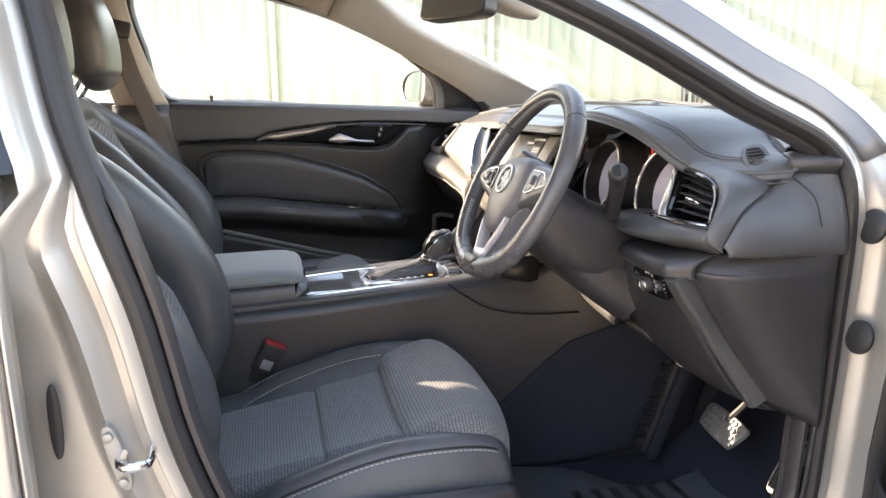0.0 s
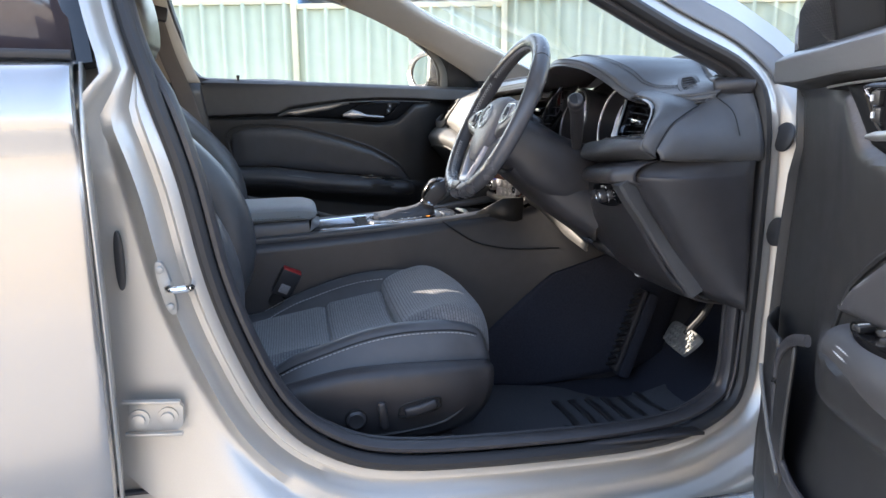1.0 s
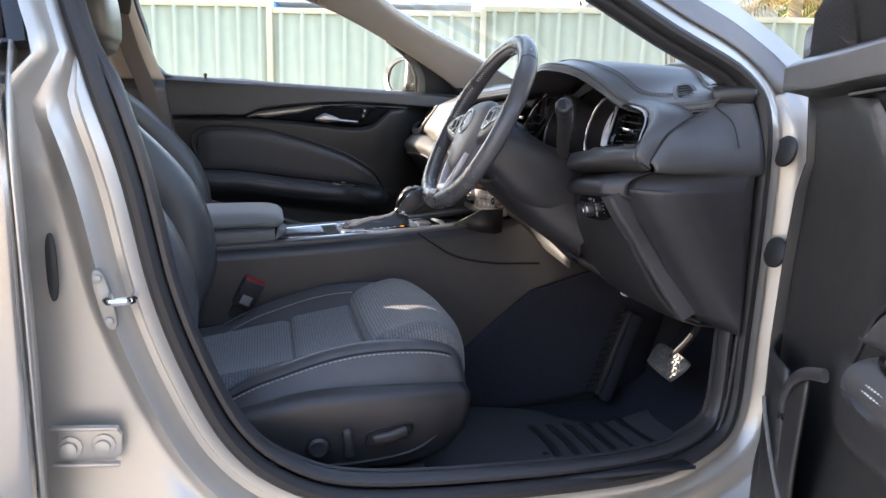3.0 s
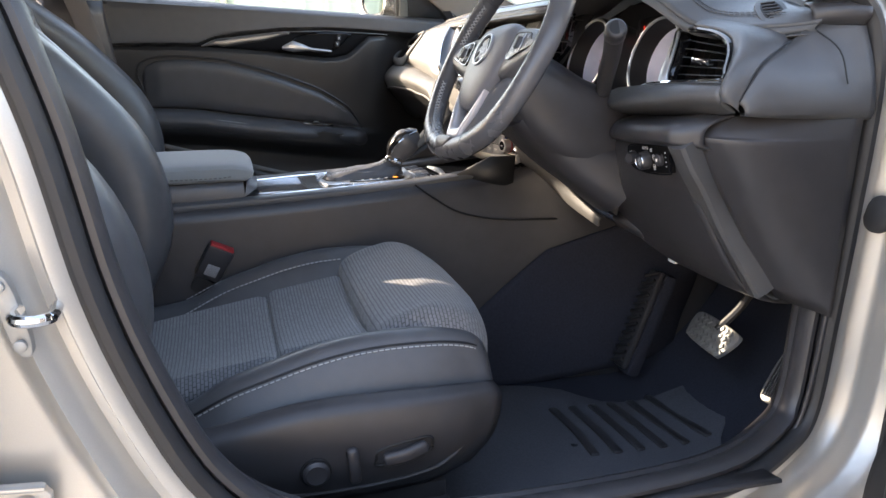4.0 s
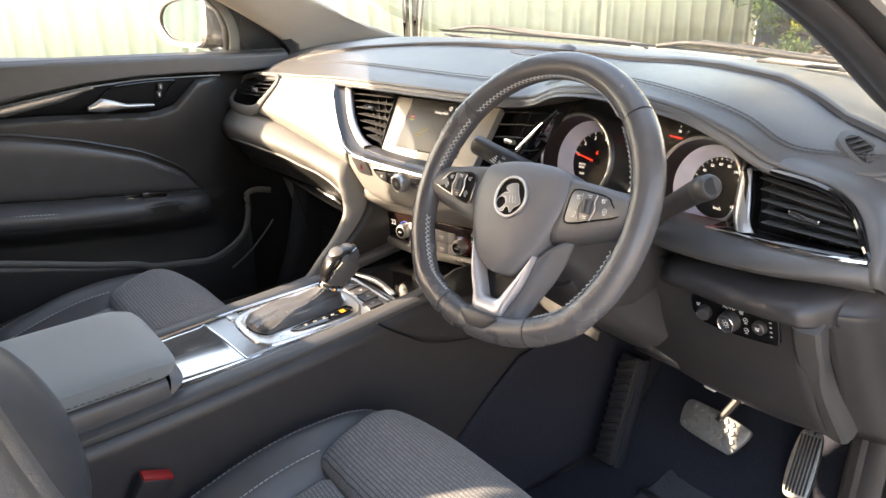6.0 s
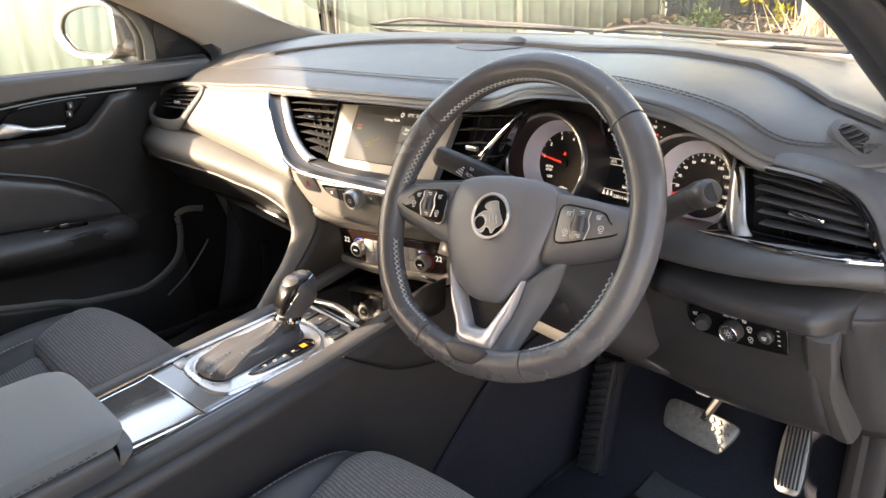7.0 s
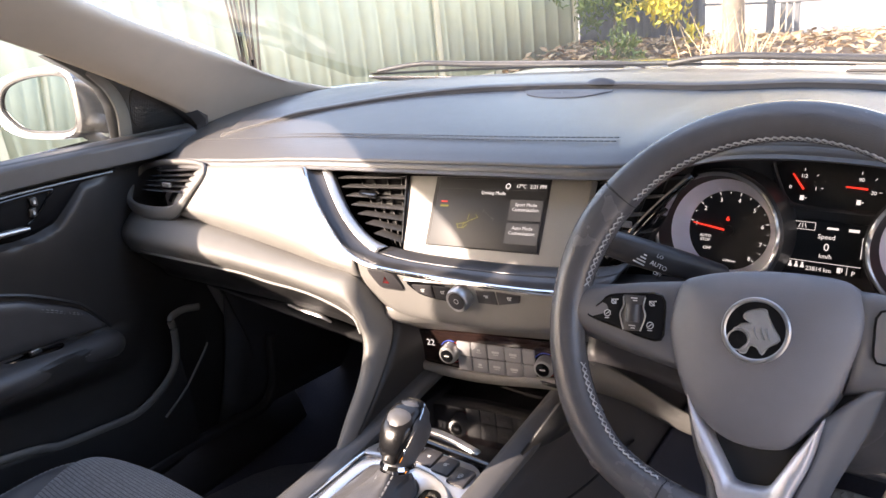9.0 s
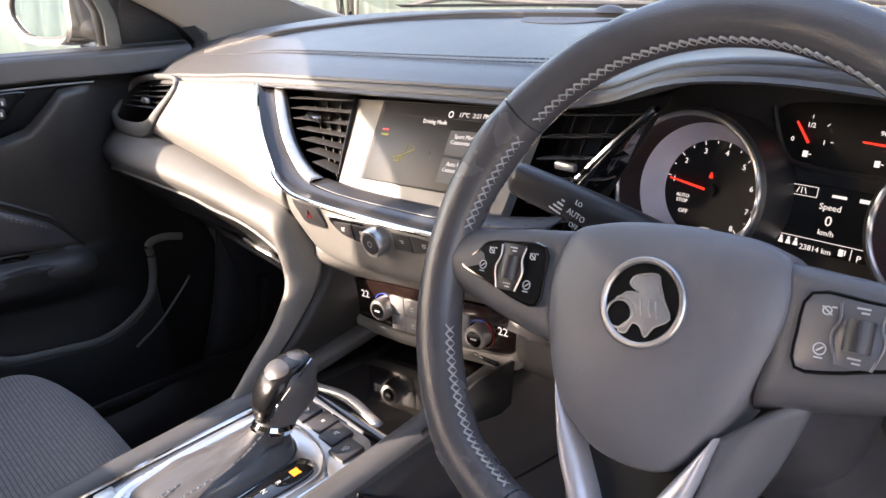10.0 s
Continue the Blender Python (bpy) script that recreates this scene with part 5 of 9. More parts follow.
part("chrome_band", sweep([(x - 0.001, y, z) for x, y, z in U], (0.0030, 0.0030), up=(-1, 0, 0), n=6, seg=8), CHROME, dash, "chrome band")
part("patterned_band", surf(list(zip(*[between(k, h) for k, h in ((0.04, 0.0), (0.2, -0.003), (0.42, -0.004), (0.62, -0.002))])), 5, 4), CARBON, dash, "dark concave trim strip", thick=0.002)
part("vent_frame", surf(list(zip(*[between(k, h) for k, h in ((0.62, -0.003), (0.66, 0.0015), (0.80, 0.003), (0.95, 0.002), (1.0, -0.003))]))[:6], 5, 4), SATIN, dash, "satin vent frame", thick=0.002)
part("ledge", surf(list(zip(*[between(k, h) for k, h in ((0.62, -0.002), (0.8, -0.001), (1.05, 0.0))]))[5:], 5, 4), CARBON, dash, "dark ledge under the screen", thick=0.002)
part("vent_cheek", surf([[(0.600, 0.130, 0.937), (0.575, 0.121, 0.896), (0.550, 0.112, 0.851)], [(0.625, 0.126, 0.930), (0.60, 0.118, 0.888), (0.575, 0.11, 0.845)]]), GLOSS, dash, thick=0.002)
# screen
F = face((0.583, -0.003, 0.9005), 32, 3.7)
part("screen_bezel", prism([(-0.116, -0.060), (0.122, -0.060), (0.132, 0.046), (-0.137, 0.046)], -0.012, 0.0, F, 0.002), SILVER, dash, "silver screen surround")
# flat border; the darkness of a recess is put into its colour
part("screen_dark_border", prism([(-0.083, -0.044), (0.080, -0.044), (0.081, 0.0445), (-0.083, 0.0445)], -0.002, 0.0006, F), DARK, dash, "near-black border for the shaded recess round the screen")
sc = part("screen", prism([(-0.078, -0.043), (0.078, -0.043), (0.079, 0.0425), (-0.0765, 0.0425)], -0.002, 0.0016, F, 0.0006), SCREEN, dash, "dark touch screen, lit")
SF = F @ T(0, 0, 0.0020)
words("Driving Mode", 0.0062, SF @ T(0.006, 0.0255, 0), GLOW_W, sc)
words("17°C", 0.0066, SF @ T(0.043, 0.0345, 0), GLOW_W, sc)
words("2:21 PM", 0.0066, SF @ T(0.0655, 0.0345, 0), GLOW_W, sc)
part("screen_line", rbox((0.150, 0.0003, 0.0003), 0, SF @ T(0, 0.030, 0)), GLOW_G, sc)
part("screen_line", rbox((0.0004, 0.006, 0.0003), 0, SF @ T(0.0535, 0.0345, 0)), GLOW_G, sc)
part("screen_icon", ring(0.0022, 0.0036, 0, 0.0003, SF @ T(0.025, 0.0345, 0), 20), GLOW_W, sc)
for y, a in ((0.006, "Sport Mode\nCustomisation"), (-0.022, "Auto Mode\nCustomisation")):
    part("screen_button", prism([(-0.022, -0.0125), (0.022, -0.0125), (0.022, 0.0125), (-0.022, 0.0125)], 0, 0.0002, SF @ T(0.0535, y, 0), 0), GLOW_G, sc)
    words(a, 0.0060, SF @ T(0.0535, y + 0.0035, 0.0003), GLOW_W, sc)
# line drawing of a car with a turning wheel
part("screen_graphic", joined([rbox((ln, 0.0008, 0.0003), 0, SF @ T(x, y, 0) @ pose(0, 0, 0, 0, 0, a)) for x, y, ln, a in
                               ((-0.034, -0.014, 0.012, 15), (-0.038, -0.017, 0.007, -60), (-0.030, -0.016, 0.008, 70), (-0.024, -0.011, 0.014, 28), (-0.033, -0.019, 0.010, 5), (-0.024, -0.005, 0.007, 80), (-0.015, -0.007, 0.009, 25), (-0.027, -0.017, 0.008, 40), (-0.012, -0.0035, 0.005, -50))]), GLOW_Y, sc)
part("screen_graphic", joined([rbox((ln, 0.0008, 0.0003), 0, SF @ T(x, y, 0) @ pose(0, 0, 0, 0, 0, a)) for x, y, ln, a in ((0.003, -0.001, 0.020, -33), (-0.004, 0.003, 0.004, 60), (0.012, -0.007, 0.005, 60))]), GLOW_G, sc)
part("screen_tag", rbox((0.010, 0.0018, 0.0003), 0, SF @ T(-0.064, 0.013, 0)), GLOW_R, sc)
part("screen_tag", rbox((0.012, 0.0024, 0.0003), 0, SF @ T(-0.063, 0.0075, 0)), GLOW_Y, sc)
# control band under the screen
band = [[(0.509, 0.152, 0.845), (0.511, 0.150, 0.822), (0.522, 0.146, 0.795), (0.532, 0.138, 0.772)], [(0.508, 0.120, 0.841), (0.509, 0.118, 0.815), (0.517, 0.110, 0.784), (0.530, 0.108, 0.768)], [(0.510, 0.06, 0.839), (0.513, 0.06, 0.812), (0.520, 0.06, 0.779), (0.535, 0.06, 0.766)],
        [(0.513, -0.05, 0.842), (0.517, -0.05, 0.815), (0.523, -0.06, 0.789), (0.540, -0.06, 0.776)], [(0.517, -0.13, 0.848), (0.522, -0.13, 0.822), (0.527, -0.13, 0.803), (0.545, -0.13, 0.790)], [(0.532, -0.19, 0.856), (0.540, -0.20, 0.832), (0.548, -0.20, 0.812), (0.56, -0.2, 0.80)]]
part("control_band", surf(band, 5, 5), SILVER, dash, "silver control band", thick=0.003)
B = face((0.514, -0.012, 0.826), -7, 5.0, 2.5)
part("key_strip", prism(loop2([(-0.084, 0.010), (-0.05, 0.0105), (0.0, 0.0105), (0.05, 0.0095), (0.086, 0.0075), (0.080, -0.003), (0.062, -0.009), (0.030, -0.012), (0, -0.013), (-0.035, -0.012), (-0.062, -0.008), (-0.076, -0.001)], 3), -0.004, 0.0015, B, 0.0008), GLOSS, dash, "gloss black media key strip")
part("strip_trim", sweep([tuple(B @ V(x, y, 0.001)) for x, y in ((-0.086, 0.0125), (-0.05, 0.0130), (0.0, 0.0130), (0.05, 0.012), (0.088, 0.0095))], (0.0016, 0.0018), up=(-1, 0, 0), n=4, seg=8), SATIN, dash, "satin edge over the keys")
for x0, x1 in ((-0.076, -0.046), (-0.044, -0.018), (0.018, 0.044), (0.046, 0.078)):
    e0, e1 = (0.004 if x0 < -0.07 else 0.0), (0.004 if x1 > 0.07 else 0.0)
    k = part("media_key", prism([(x0, 0.008 - e0 * 0.3), (x0 + e0, -0.0095 + e0 * 1.8), (x1 - e1, -0.0095 + e1 * 1.4), (x1, 0.008 - e1 * 0.5)], 0.0, 0.003, B, 0.0008), HARD, dash)
    part("key_mark", key_icon(2 if abs(x0) < 0.03 else 1, B @ T((x0 + x1) / 2, 0.0005, 0.0031)), PRINT, k)
vk = part("volume_knob", lathe([(0.0150, 0.0), (0.0150, 0.012), (0.0138, 0.0155), (0.0132, 0.016), (0.0112, 0.0150), (0.0005, 0.0148)], B @ T(-0.003, -0.002, 0), 36), SATIN, dash, "satin rotary knob")
part("knob_cap", disc(0.0108, 0.0150, 0.0156, B @ T(-0.003, -0.002, 0), 28), HARD, vk)
part("knob_mark", ring(0.0026, 0.0033, 0.0156, 0.0159, B @ T(-0.003, -0.002, 0), 20), PRINT, vk)
HZ = face((0.5075, 0.104, 0.827), -9, 0.0, 4)
hz_line = [(-0.025, 0.0115), (-0.005, 0.0125), (0.013, 0.0105), (0.0195, 0.003), (0.025, -0.0105), (0.005, -0.0125), (-0.010, -0.0115), (-0.0185, -0.002)]
hz = part("hazard_button", prism(loop2(hz_line, 4), -0.002, 0.003, HZ, 0.0012), HARD, dash, "black hazard switch")
part("hazard_mark", joined([tube([tuple(HZ @ V(x, y, 0.0032)) for x, y in ((-0.0045, -0.0035), (0.0045, -0.0035), (0, 0.0045))], 0.0006, 6, 1, True), tube([tuple(HZ @ V(x, y, 0.0032)) for x, y in ((-0.0022, -0.0022), (0.0022, -0.0022), (0, 0.002))], 0.0004, 6, 1, True)]), MARK_RED, hz)
part("hazard_rim", tube([tuple(HZ @ V(x * 1.05, y * 1.07, 0.001)) for x, y in hz_line], 0.0008, 6, 4, True), DARK, dash)
part("side_key", prism(loop2([(-0.012, -0.012), (0.004, 0.012), (0.030, 0.012), (0.030, -0.012)], 3), -0.002, 0.003, face((0.521, -0.124, 0.838), -7, 5, 6), 0.001), HARD, dash, "black key beside the wheel")
# climate panel
C = face((0.571, -0.009, 0.718), 0, 1.0, 9.7)
part("climate_panel", prism([(-0.139, 0.019), (-0.12, 0.0195), (-0.06, 0.022), (0.0, 0.0245), (0.06, 0.0255), (0.118, 0.028), (0.114, 0.006), (0.104, -0.020), (0.098, -0.024), (0.04, -0.027), (0.0, -0.030), (-0.05, -0.031), (-0.104, -0.028), (-0.112, -0.024), (-0.128, -0.004)], -0.01, 0.0, C, 0.001), BROWN_GLOSS, dash, "smoked gloss climate panel")
part("climate_trim", sweep([tuple(C @ V(x, y, 0.001)) for x, y in ((-0.141, 0.012), (-0.128, -0.012), (-0.112, -0.032), (-0.05, -0.038), (0.0, -0.037), (0.05, -0.033), (0.104, -0.028), (0.118, -0.008), (0.128, 0.022))], [(0.003, 0.003), (0.004, 0.004), (0.007, 0.005), (0.008, 0.006), (0.008, 0.006), (0.008, 0.006), (0.009, 0.006), (0.007, 0.005), (0.006, 0.005)], up=(-1, 0, 0), n=6, seg=10), SILVER, dash, "silver lower trim")
part("climate_brow", surf([[tuple(C @ V(x, y, -0.004)), tuple(C @ V(x, y + 0.010, 0.008)), tuple(C @ V(x, y + 0.026, 0.026)), tuple(C @ V(x, y + 0.042, e))] for x, y, e in ((-0.142, 0.021, 0.024), (-0.12, 0.021, 0.030), (-0.06, 0.024, 0.038), (0.0, 0.026, 0.042), (0.06, 0.028, 0.048), (0.13, 0.033, 0.052))]), SILVER, dash, "silver brow over the climate panel", thick=0.003)
for x0, x1 in ((-0.056, -0.0365), (-0.0355, -0.0135), (-0.0125, 0.0105), (0.0115, 0.0345), (0.0355, 0.052)):
    for i, y in enumerate((0.0015, -0.0195)):
        k = part("climate_key", rbox((x1 - x0, 0.0198, 0.004), 0.0009, C @ T((x0 + x1) / 2, y + 0.012 * (x1 + x0) / 2 + 0.0, 0.001)), KEY_GREY, dash)
        if -0.04 < x0 < 0.03:
            part("key_mark", joined([rbox((0.0045 if abs(x0) > 0.0126 else 0.010, 0.0030, 0.0005), 0.0, C @ T((x0 + x1) / 2, y + 0.001, 0.0032)), rbox((0.007, 0.0010, 0.0005), 0.0, C @ T((x0 + x1) / 2, y - 0.0025, 0.0032))]), PRINT, k)
for x, tx in ((-0.066, -0.096), (0.066, 0.093)):
    kn = part("temperature_knob", lathe([(0.0128, 0), (0.0128, 0.010), (0.0115, 0.0135), (0.0105, 0.014), (0.0005, 0.0132)], C @ T(x, -0.006, 0), 36), SATIN, dash, "satin temperature knob")
    part("knob_cap", disc(0.0088, 0.0135, 0.0146, C @ T(x, -0.006, 0), 28), GLOSS, kn)
    part("key_mark", rbox((0.007, 0.0018, 0.0004), 0, C @ T(x, -0.006, 0.0148)), PRINT, kn)
    part("knob_arc", joined([rbox((0.0009, 0.0034, 0.001), 0, C @ T(x, -0.006, 0.0008) @ pose(0, 0, 0, 0, 0, a) @ T(0.0158, 0, 0)) for a in range(-70, 61, 10)]), RED, kn)
    part("knob_arc", joined([rbox((0.0009, 0.0034, 0.001), 0, C @ T(x, -0.006, 0.0008) @ pose(0, 0, 0, 0, 0, a) @ T(0.0158, 0, 0)) for a in range(75, 150, 10)]), BLUE, kn)
    words("22", 0.0125, C @ T(tx, 0.003, 0.0006), GLOW_W, dash)
# gloss storage tray under the climate panel
part("tray_back", surf([[(0.575, y, 0.690), (0.60, y, 0.680), (0.60, y, 0.660), (0.52, y, 0.652), (0.44, y, 0.650)] for y in (0.10, 0.0, -0.10)]), GLOSS, dash, "gloss black storage tray", thick=0.004)
# right leg and blade of silver trim that runs under the column
part("console_leg", surf([[(0.586, -0.122, 0.742), (0.580, -0.124, 0.718), (0.590, -0.122, 0.69)], [(0.615, -0.17, 0.702), (0.611, -0.17, 0.686), (0.620, -0.165, 0.665)], [(0.646, -0.225, 0.654), (0.643, -0.225, 0.641), (0.648, -0.222, 0.626)], [(0.669, -0.305, 0.618), (0.667, -0.303, 0.611), (0.670, -0.30, 0.602)]], 5, 5), PAD_GREY, dash, "silver trim under the column", thick=0.005)
part("column_filler", surf([[(0.60, -0.15, 0.84), (0.56, -0.15, 0.80), (0.535, -0.155, 0.765)], [(0.62, -0.215, 0.84), (0.58, -0.215, 0.79), (0.556, -0.215, 0.748)], [(0.66, -0.30, 0.82), (0.62, -0.30, 0.76), (0.599, -0.30, 0.695)], [(0.68, -0.40, 0.78), (0.655, -0.40, 0.72), (0.646, -0.40, 0.645)]]), HARD, dash, thick=0.004)
part("blade_trim", sweep([(0.620, -0.325, 0.668), (0.645, -0.345, 0.643), (0.660, -0.385, 0.632), (0.669, -0.434, 0.632)], (0.004, 0.007), n=6, seg=8), CHROME, dash, "bright lower blade")
part("leg_flank", surf([[(0.53, -0.12, 0.70), (0.58, -0.12, 0.70)], [(0.45, -0.10, 0.655), (0.58, -0.11, 0.62)]]), DOOR, dash, thick=0.004)

# instrument pod
P0 = face((0.697, -0.363, 0.875), 15)
part("cluster_panel", prism([(-0.200, -0.050), (0.195, -0.050), (0.195, 0.075), (0.12, 0.105), (-0.13, 0.105), (-0.200, 0.062)], -0.016, -0.010, P0), HARD, dash, "black instrument panel")


def gauge(cx, cy, r, marks, start, step, needle, label, turn=0.0):
    """A deep chrome-ringed well whose pale cone narrows down to a black dial."""
    G = P0 @ T(cx, cy, 0) @ pose(0, 0, 0, 0, turn, 0)
    g = part("gauge", lathe([(r - 0.0020, 0.0485), (r + 0.0020, 0.0500), (r + 0.0050, 0.047), (r + 0.006, 0.030), (r + 0.006, -0.012)], G, 64, False), HARD, dash, label)
    part("chrome_ring", tube([tuple(G @ V(r * math.cos(2 * math.pi * i / 56), r * math.sin(2 * math.pi * i / 56), 0.0500)) for i in range(56)], 0.0022, 8, 1, True), SATIN, g, "chrome ring")
    part("gauge_well", lathe([(r - 0.0062, 0.0205), (r - 0.0030, 0.034), (r - 0.0014, 0.0495)], G, 64, False), DIAL, g)
    rd = r - 0.0195
    part("crescent", lathe([(rd, 0.0002), (rd + 0.0055, 0.006), (rd + 0.0100, 0.013), (rd + 0.0136, 0.0215)], G, 64, False), CRESCENT, g, "pale conical dial edge")
    part("dial", disc(rd + 0.001, -0.004, 0.0, G, 56), DIAL, g)
    for i, tx in enumerate(marks):
        a = radians(start + step * i)
        q = rd - 0.0075
        words(tx, 0.0066 if len(tx) < 2 else 0.0052, G @ T(q * math.cos(a), q * math.sin(a) - 0.002, 0.0008), GLOW_W, g, "numeral")
    part("ticks", joined([rbox((0.0036 if i % 2 == 0 else 0.0018, 0.0006, 0.0003), 0, G @ T(0, 0, 0.0008) @ pose(0, 0, 0, 0, 0, start + step * i / 2) @ T(rd - 0.0022, 0, 0)) for i in range(2 * len(marks) - 1)]), GLOW_W, g)
    nd = part("needle", prism([(0.004, -0.0011), (0.039, -0.0006), (0.039, 0.0006), (0.004, 0.0011)], 0.004, 0.0055, G @ pose(0, 0, 0, 0, 0, needle)), GLOW_R, g, "red needle")
    part("needle_hub", disc(0.0060, 0.001, 0.0045, G, 20), DARK, nd)
    return g, G


tach, TG = gauge(-0.110, -0.002, 0.0640, ["1", "2", "3", "4", "5", "6", "7", "8"], 170, -31, 172, "chrome ringed rev counter")
words("AUTO\nSTOP", 0.0046, TG @ T(-0.025, -0.011, 0.001), GLOW_W, tach)
words("OFF", 0.0052, TG @ T(-0.022, -0.0225, 0.001), GLOW_W, tach)
words("x1000/min", 0.0034, TG @ T(0.004, -0.034, 0.001), GLOW_W, tach)
part("warning_mark", joined([rbox((0.0034, 0.0026, 0.0004), 0, TG @ T(-0.002, 0.012, 0.001)), rbox((0.0018, 0.0022, 0.0004), 0, TG @ T(-0.002, 0.0145, 0.001))]), GLOW_R, tach)
speedo, SG = gauge(0.094, 0.004, 0.0590, ["20", "30", "40", "50", "60", "80", "100", "120", "140", "160", "180"], 186, -22, 205, "chrome ringed speedometer")
words("km/h", 0.0055, SG @ T(0.006, -0.026, 0.001), GLOW_W, speedo)
DQ = P0 @ T(-0.012, 0, -0.004)
dsp = part("trip_display", prism([(-0.036, -0.036), (0.037, -0.036), (0.038, 0.019), (-0.038, 0.019)], -0.006, -0.0006, DQ, 0.0006), SCREEN, dash, "small lit driver display")
words("Speed", 0.0070, DQ @ T(0.001, 0.0025, 0), GLOW_W, dsp)
words("0", 0.0115, DQ @ T(0.002, -0.0085, 0), GLOW_W, dsp)
words("km/h", 0.0062, DQ @ T(0.002, -0.0180, 0), GLOW_W, dsp)
words("23814 km", 0.0062, DQ @ T(-0.003, -0.0325, 0), GLOW_W, dsp)
words("P", 0.007, DQ @ T(0.030, -0.0325, 0), GLOW_W, dsp)
for x in (-0.031, -0.025, -0.019):
    part("belt_lamp", joined([disc(0.0011, 0, 0.0003, DQ @ T(x, -0.0275, 0), 12), prism([(x - 0.002, -0.0325), (x + 0.002, -0.0325), (x + 0.0012, -0.0288), (x - 0.0012, -0.0288)], 0, 0.0003, DQ)]), GLOW_W, dsp)
part("pump_mark", joined([rbox((0.0035, 0.0055, 0.0003), 0, DQ @ T(0.0165, -0.0305, 0)), rbox((0.001, 0.004, 0.0003), 0, DQ @ T(0.0195, -0.0300, 0))]), GLOW_W, dsp)
part("display_tabs", joined([rbox((w, h, 0.0003), 0, DQ @ T(x, y, 0)) for x, y, w, h in ((-0.0235, 0.0165, 0.025, 0.0005), (-0.0235, 0.0085, 0.025, 0.0005), (-0.036, 0.0125, 0.0005, 0.008), (-0.011, 0.0125, 0.0005, 0.008), (0.006, 0.0120, 0.011, 0.0022), (0.026, 0.0120, 0.010, 0.0030), (0.0, -0.0250, 0.072, 0.0005), (0.024, -0.0305, 0.0005, 0.009), (0.035, -0.005, 0.0007, 0.022))]
      + [rbox((0.0006, 0.005, 0.0003), 0, DQ @ T(-0.0235 + k, 0.0125, 0) @ pose(0, 0, 0, 0, 0, a)) for k, a in ((-0.003, -18), (0.0, 0), (0.003, 18))]), GLOW_W, dsp)
sg = part("auxiliary_gauge", prism(loop2([(-0.070, 0.074), (-0.03, 0.084), (0.03, 0.084), (0.062, 0.074), (0.052, 0.038), (0.036, 0.033), (-0.040, 0.033), (-0.054, 0.038)], 3), -0.008, -0.0055, P0, 0.001), DIAL, dash, "fuel and temperature gauges")
part("gauge_rim", tube([tuple(P0 @ V(x, y, -0.004)) for x, y in ((-0.072, 0.076), (-0.066, 0.060), (-0.056, 0.040), (-0.042, 0.0325), (0.0, 0.0315), (0.036, 0.0325), (0.054, 0.040))], 0.0024, 8), HARD, sg)
AG = P0 @ T(0, 0, -0.0052)
for x, txt, ang, nx in ((-0.040, ("0", "1/2", "1"), 127, -0.039), (0.014, ("", "90", "30"), 177, 0.021)):
    for t_, a in zip(txt, (180, 90, 0)):
        if t_:
            words(t_, 0.0054, AG @ T(x + 0.0125 * math.cos(radians(a)), 0.052 + 0.0125 * math.sin(radians(a)), 0), GLOW_W, sg)
    part("ticks", joined([rbox((0.0026, 0.0005, 0.0003), 0, AG @ T(x, 0.053, 0) @ pose(0, 0, 0, 0, 0, a) @ T(0.0185, 0, 0)) for a in (0, 45, 90)]), GLOW_W, sg)
    part("needle", prism([(0.0, -0.0010), (0.020, -0.0007), (0.020, 0.0007), (0.0, 0.0010)], 0.001, 0.002, AG @ T(nx, 0.0505 if ang < 150 else 0.0555, 0) @ pose(0, 0, 0, 0, 0, ang)), GLOW_R, sg, "red needle")
    part("pump_mark", joined([rbox((0.004, 0.005, 0.0003), 0, AG @ T(x, 0.0415, 0)), rbox((0.0022, 0.0008, 0.0003), 0, AG @ T(x + 0.0035, 0.0415, 0))]), GLOW_W, sg)
# driver's vent at the door: gloss frame, satin fin, and the soft ribbon that wraps round it
VD = [(0.652, -0.535, 0.924), (0.644, -0.640, 0.914), (0.618, -0.676, 0.874), (0.624, -0.562, 0.869)]
slats(dash, VD, 5, depth=0.024)
part("vent_shade_back", grid([[V(*q) + V(0.035, 0, 0) for q in (VD[0], VD[1])], [V(*q) + V(0.035, 0, 0) for q in (VD[3], VD[2])]]), DARK, dash, thick=0.004)
VF = [(0.646, -0.526, 0.930), (0.641, -0.570, 0.931), (0.640, -0.611, 0.927), (0.638, -0.640, 0.918), (0.629, -0.660, 0.904), (0.614, -0.677, 0.887), (0.603, -0.687, 0.872), (0.606, -0.640, 0.868), (0.608, -0.580, 0.864), (0.614, -0.548, 0.863), (0.626, -0.540, 0.885), (0.638, -0.531, 0.912)]
part("vent_frame", sweep(VF, (0.0042, 0.0045), up=(-1, 0, 0), n=5, closed=True, seg=10), GLOSS, dash, "gloss black vent frame")
part("vent_throat", grid([[V(*p) + V(d, 0, 0) for p in cr(VF, 4, True)] for d in (0.0, 0.030)], close_v=True), GLOSS, dash, thick=0.002)
part("vent_fin", surf([[(0.655, -0.514, 0.934), (0.646, -0.520, 0.931), (0.643, -0.530, 0.929)], [(0.644, -0.517, 0.905), (0.632, -0.526, 0.902), (0.630, -0.541, 0.900)], [(0.632, -0.522, 0.878), (0.618, -0.534, 0.876), (0.618, -0.551, 0.875)], [(0.625, -0.530, 0.862), (0.608, -0.545, 0.861), (0.610, -0.566, 0.862)]]), SATIN, dash, "satin vent fin", thick=0.003)
part("vent_tab", rbox((0.010, 0.036, 0.0065), 0.002, T(0.629, -0.607, 0.893) @ pose(0, 0, 0, 6, 0, 0)), CHROME, dash, "bright vent tab")
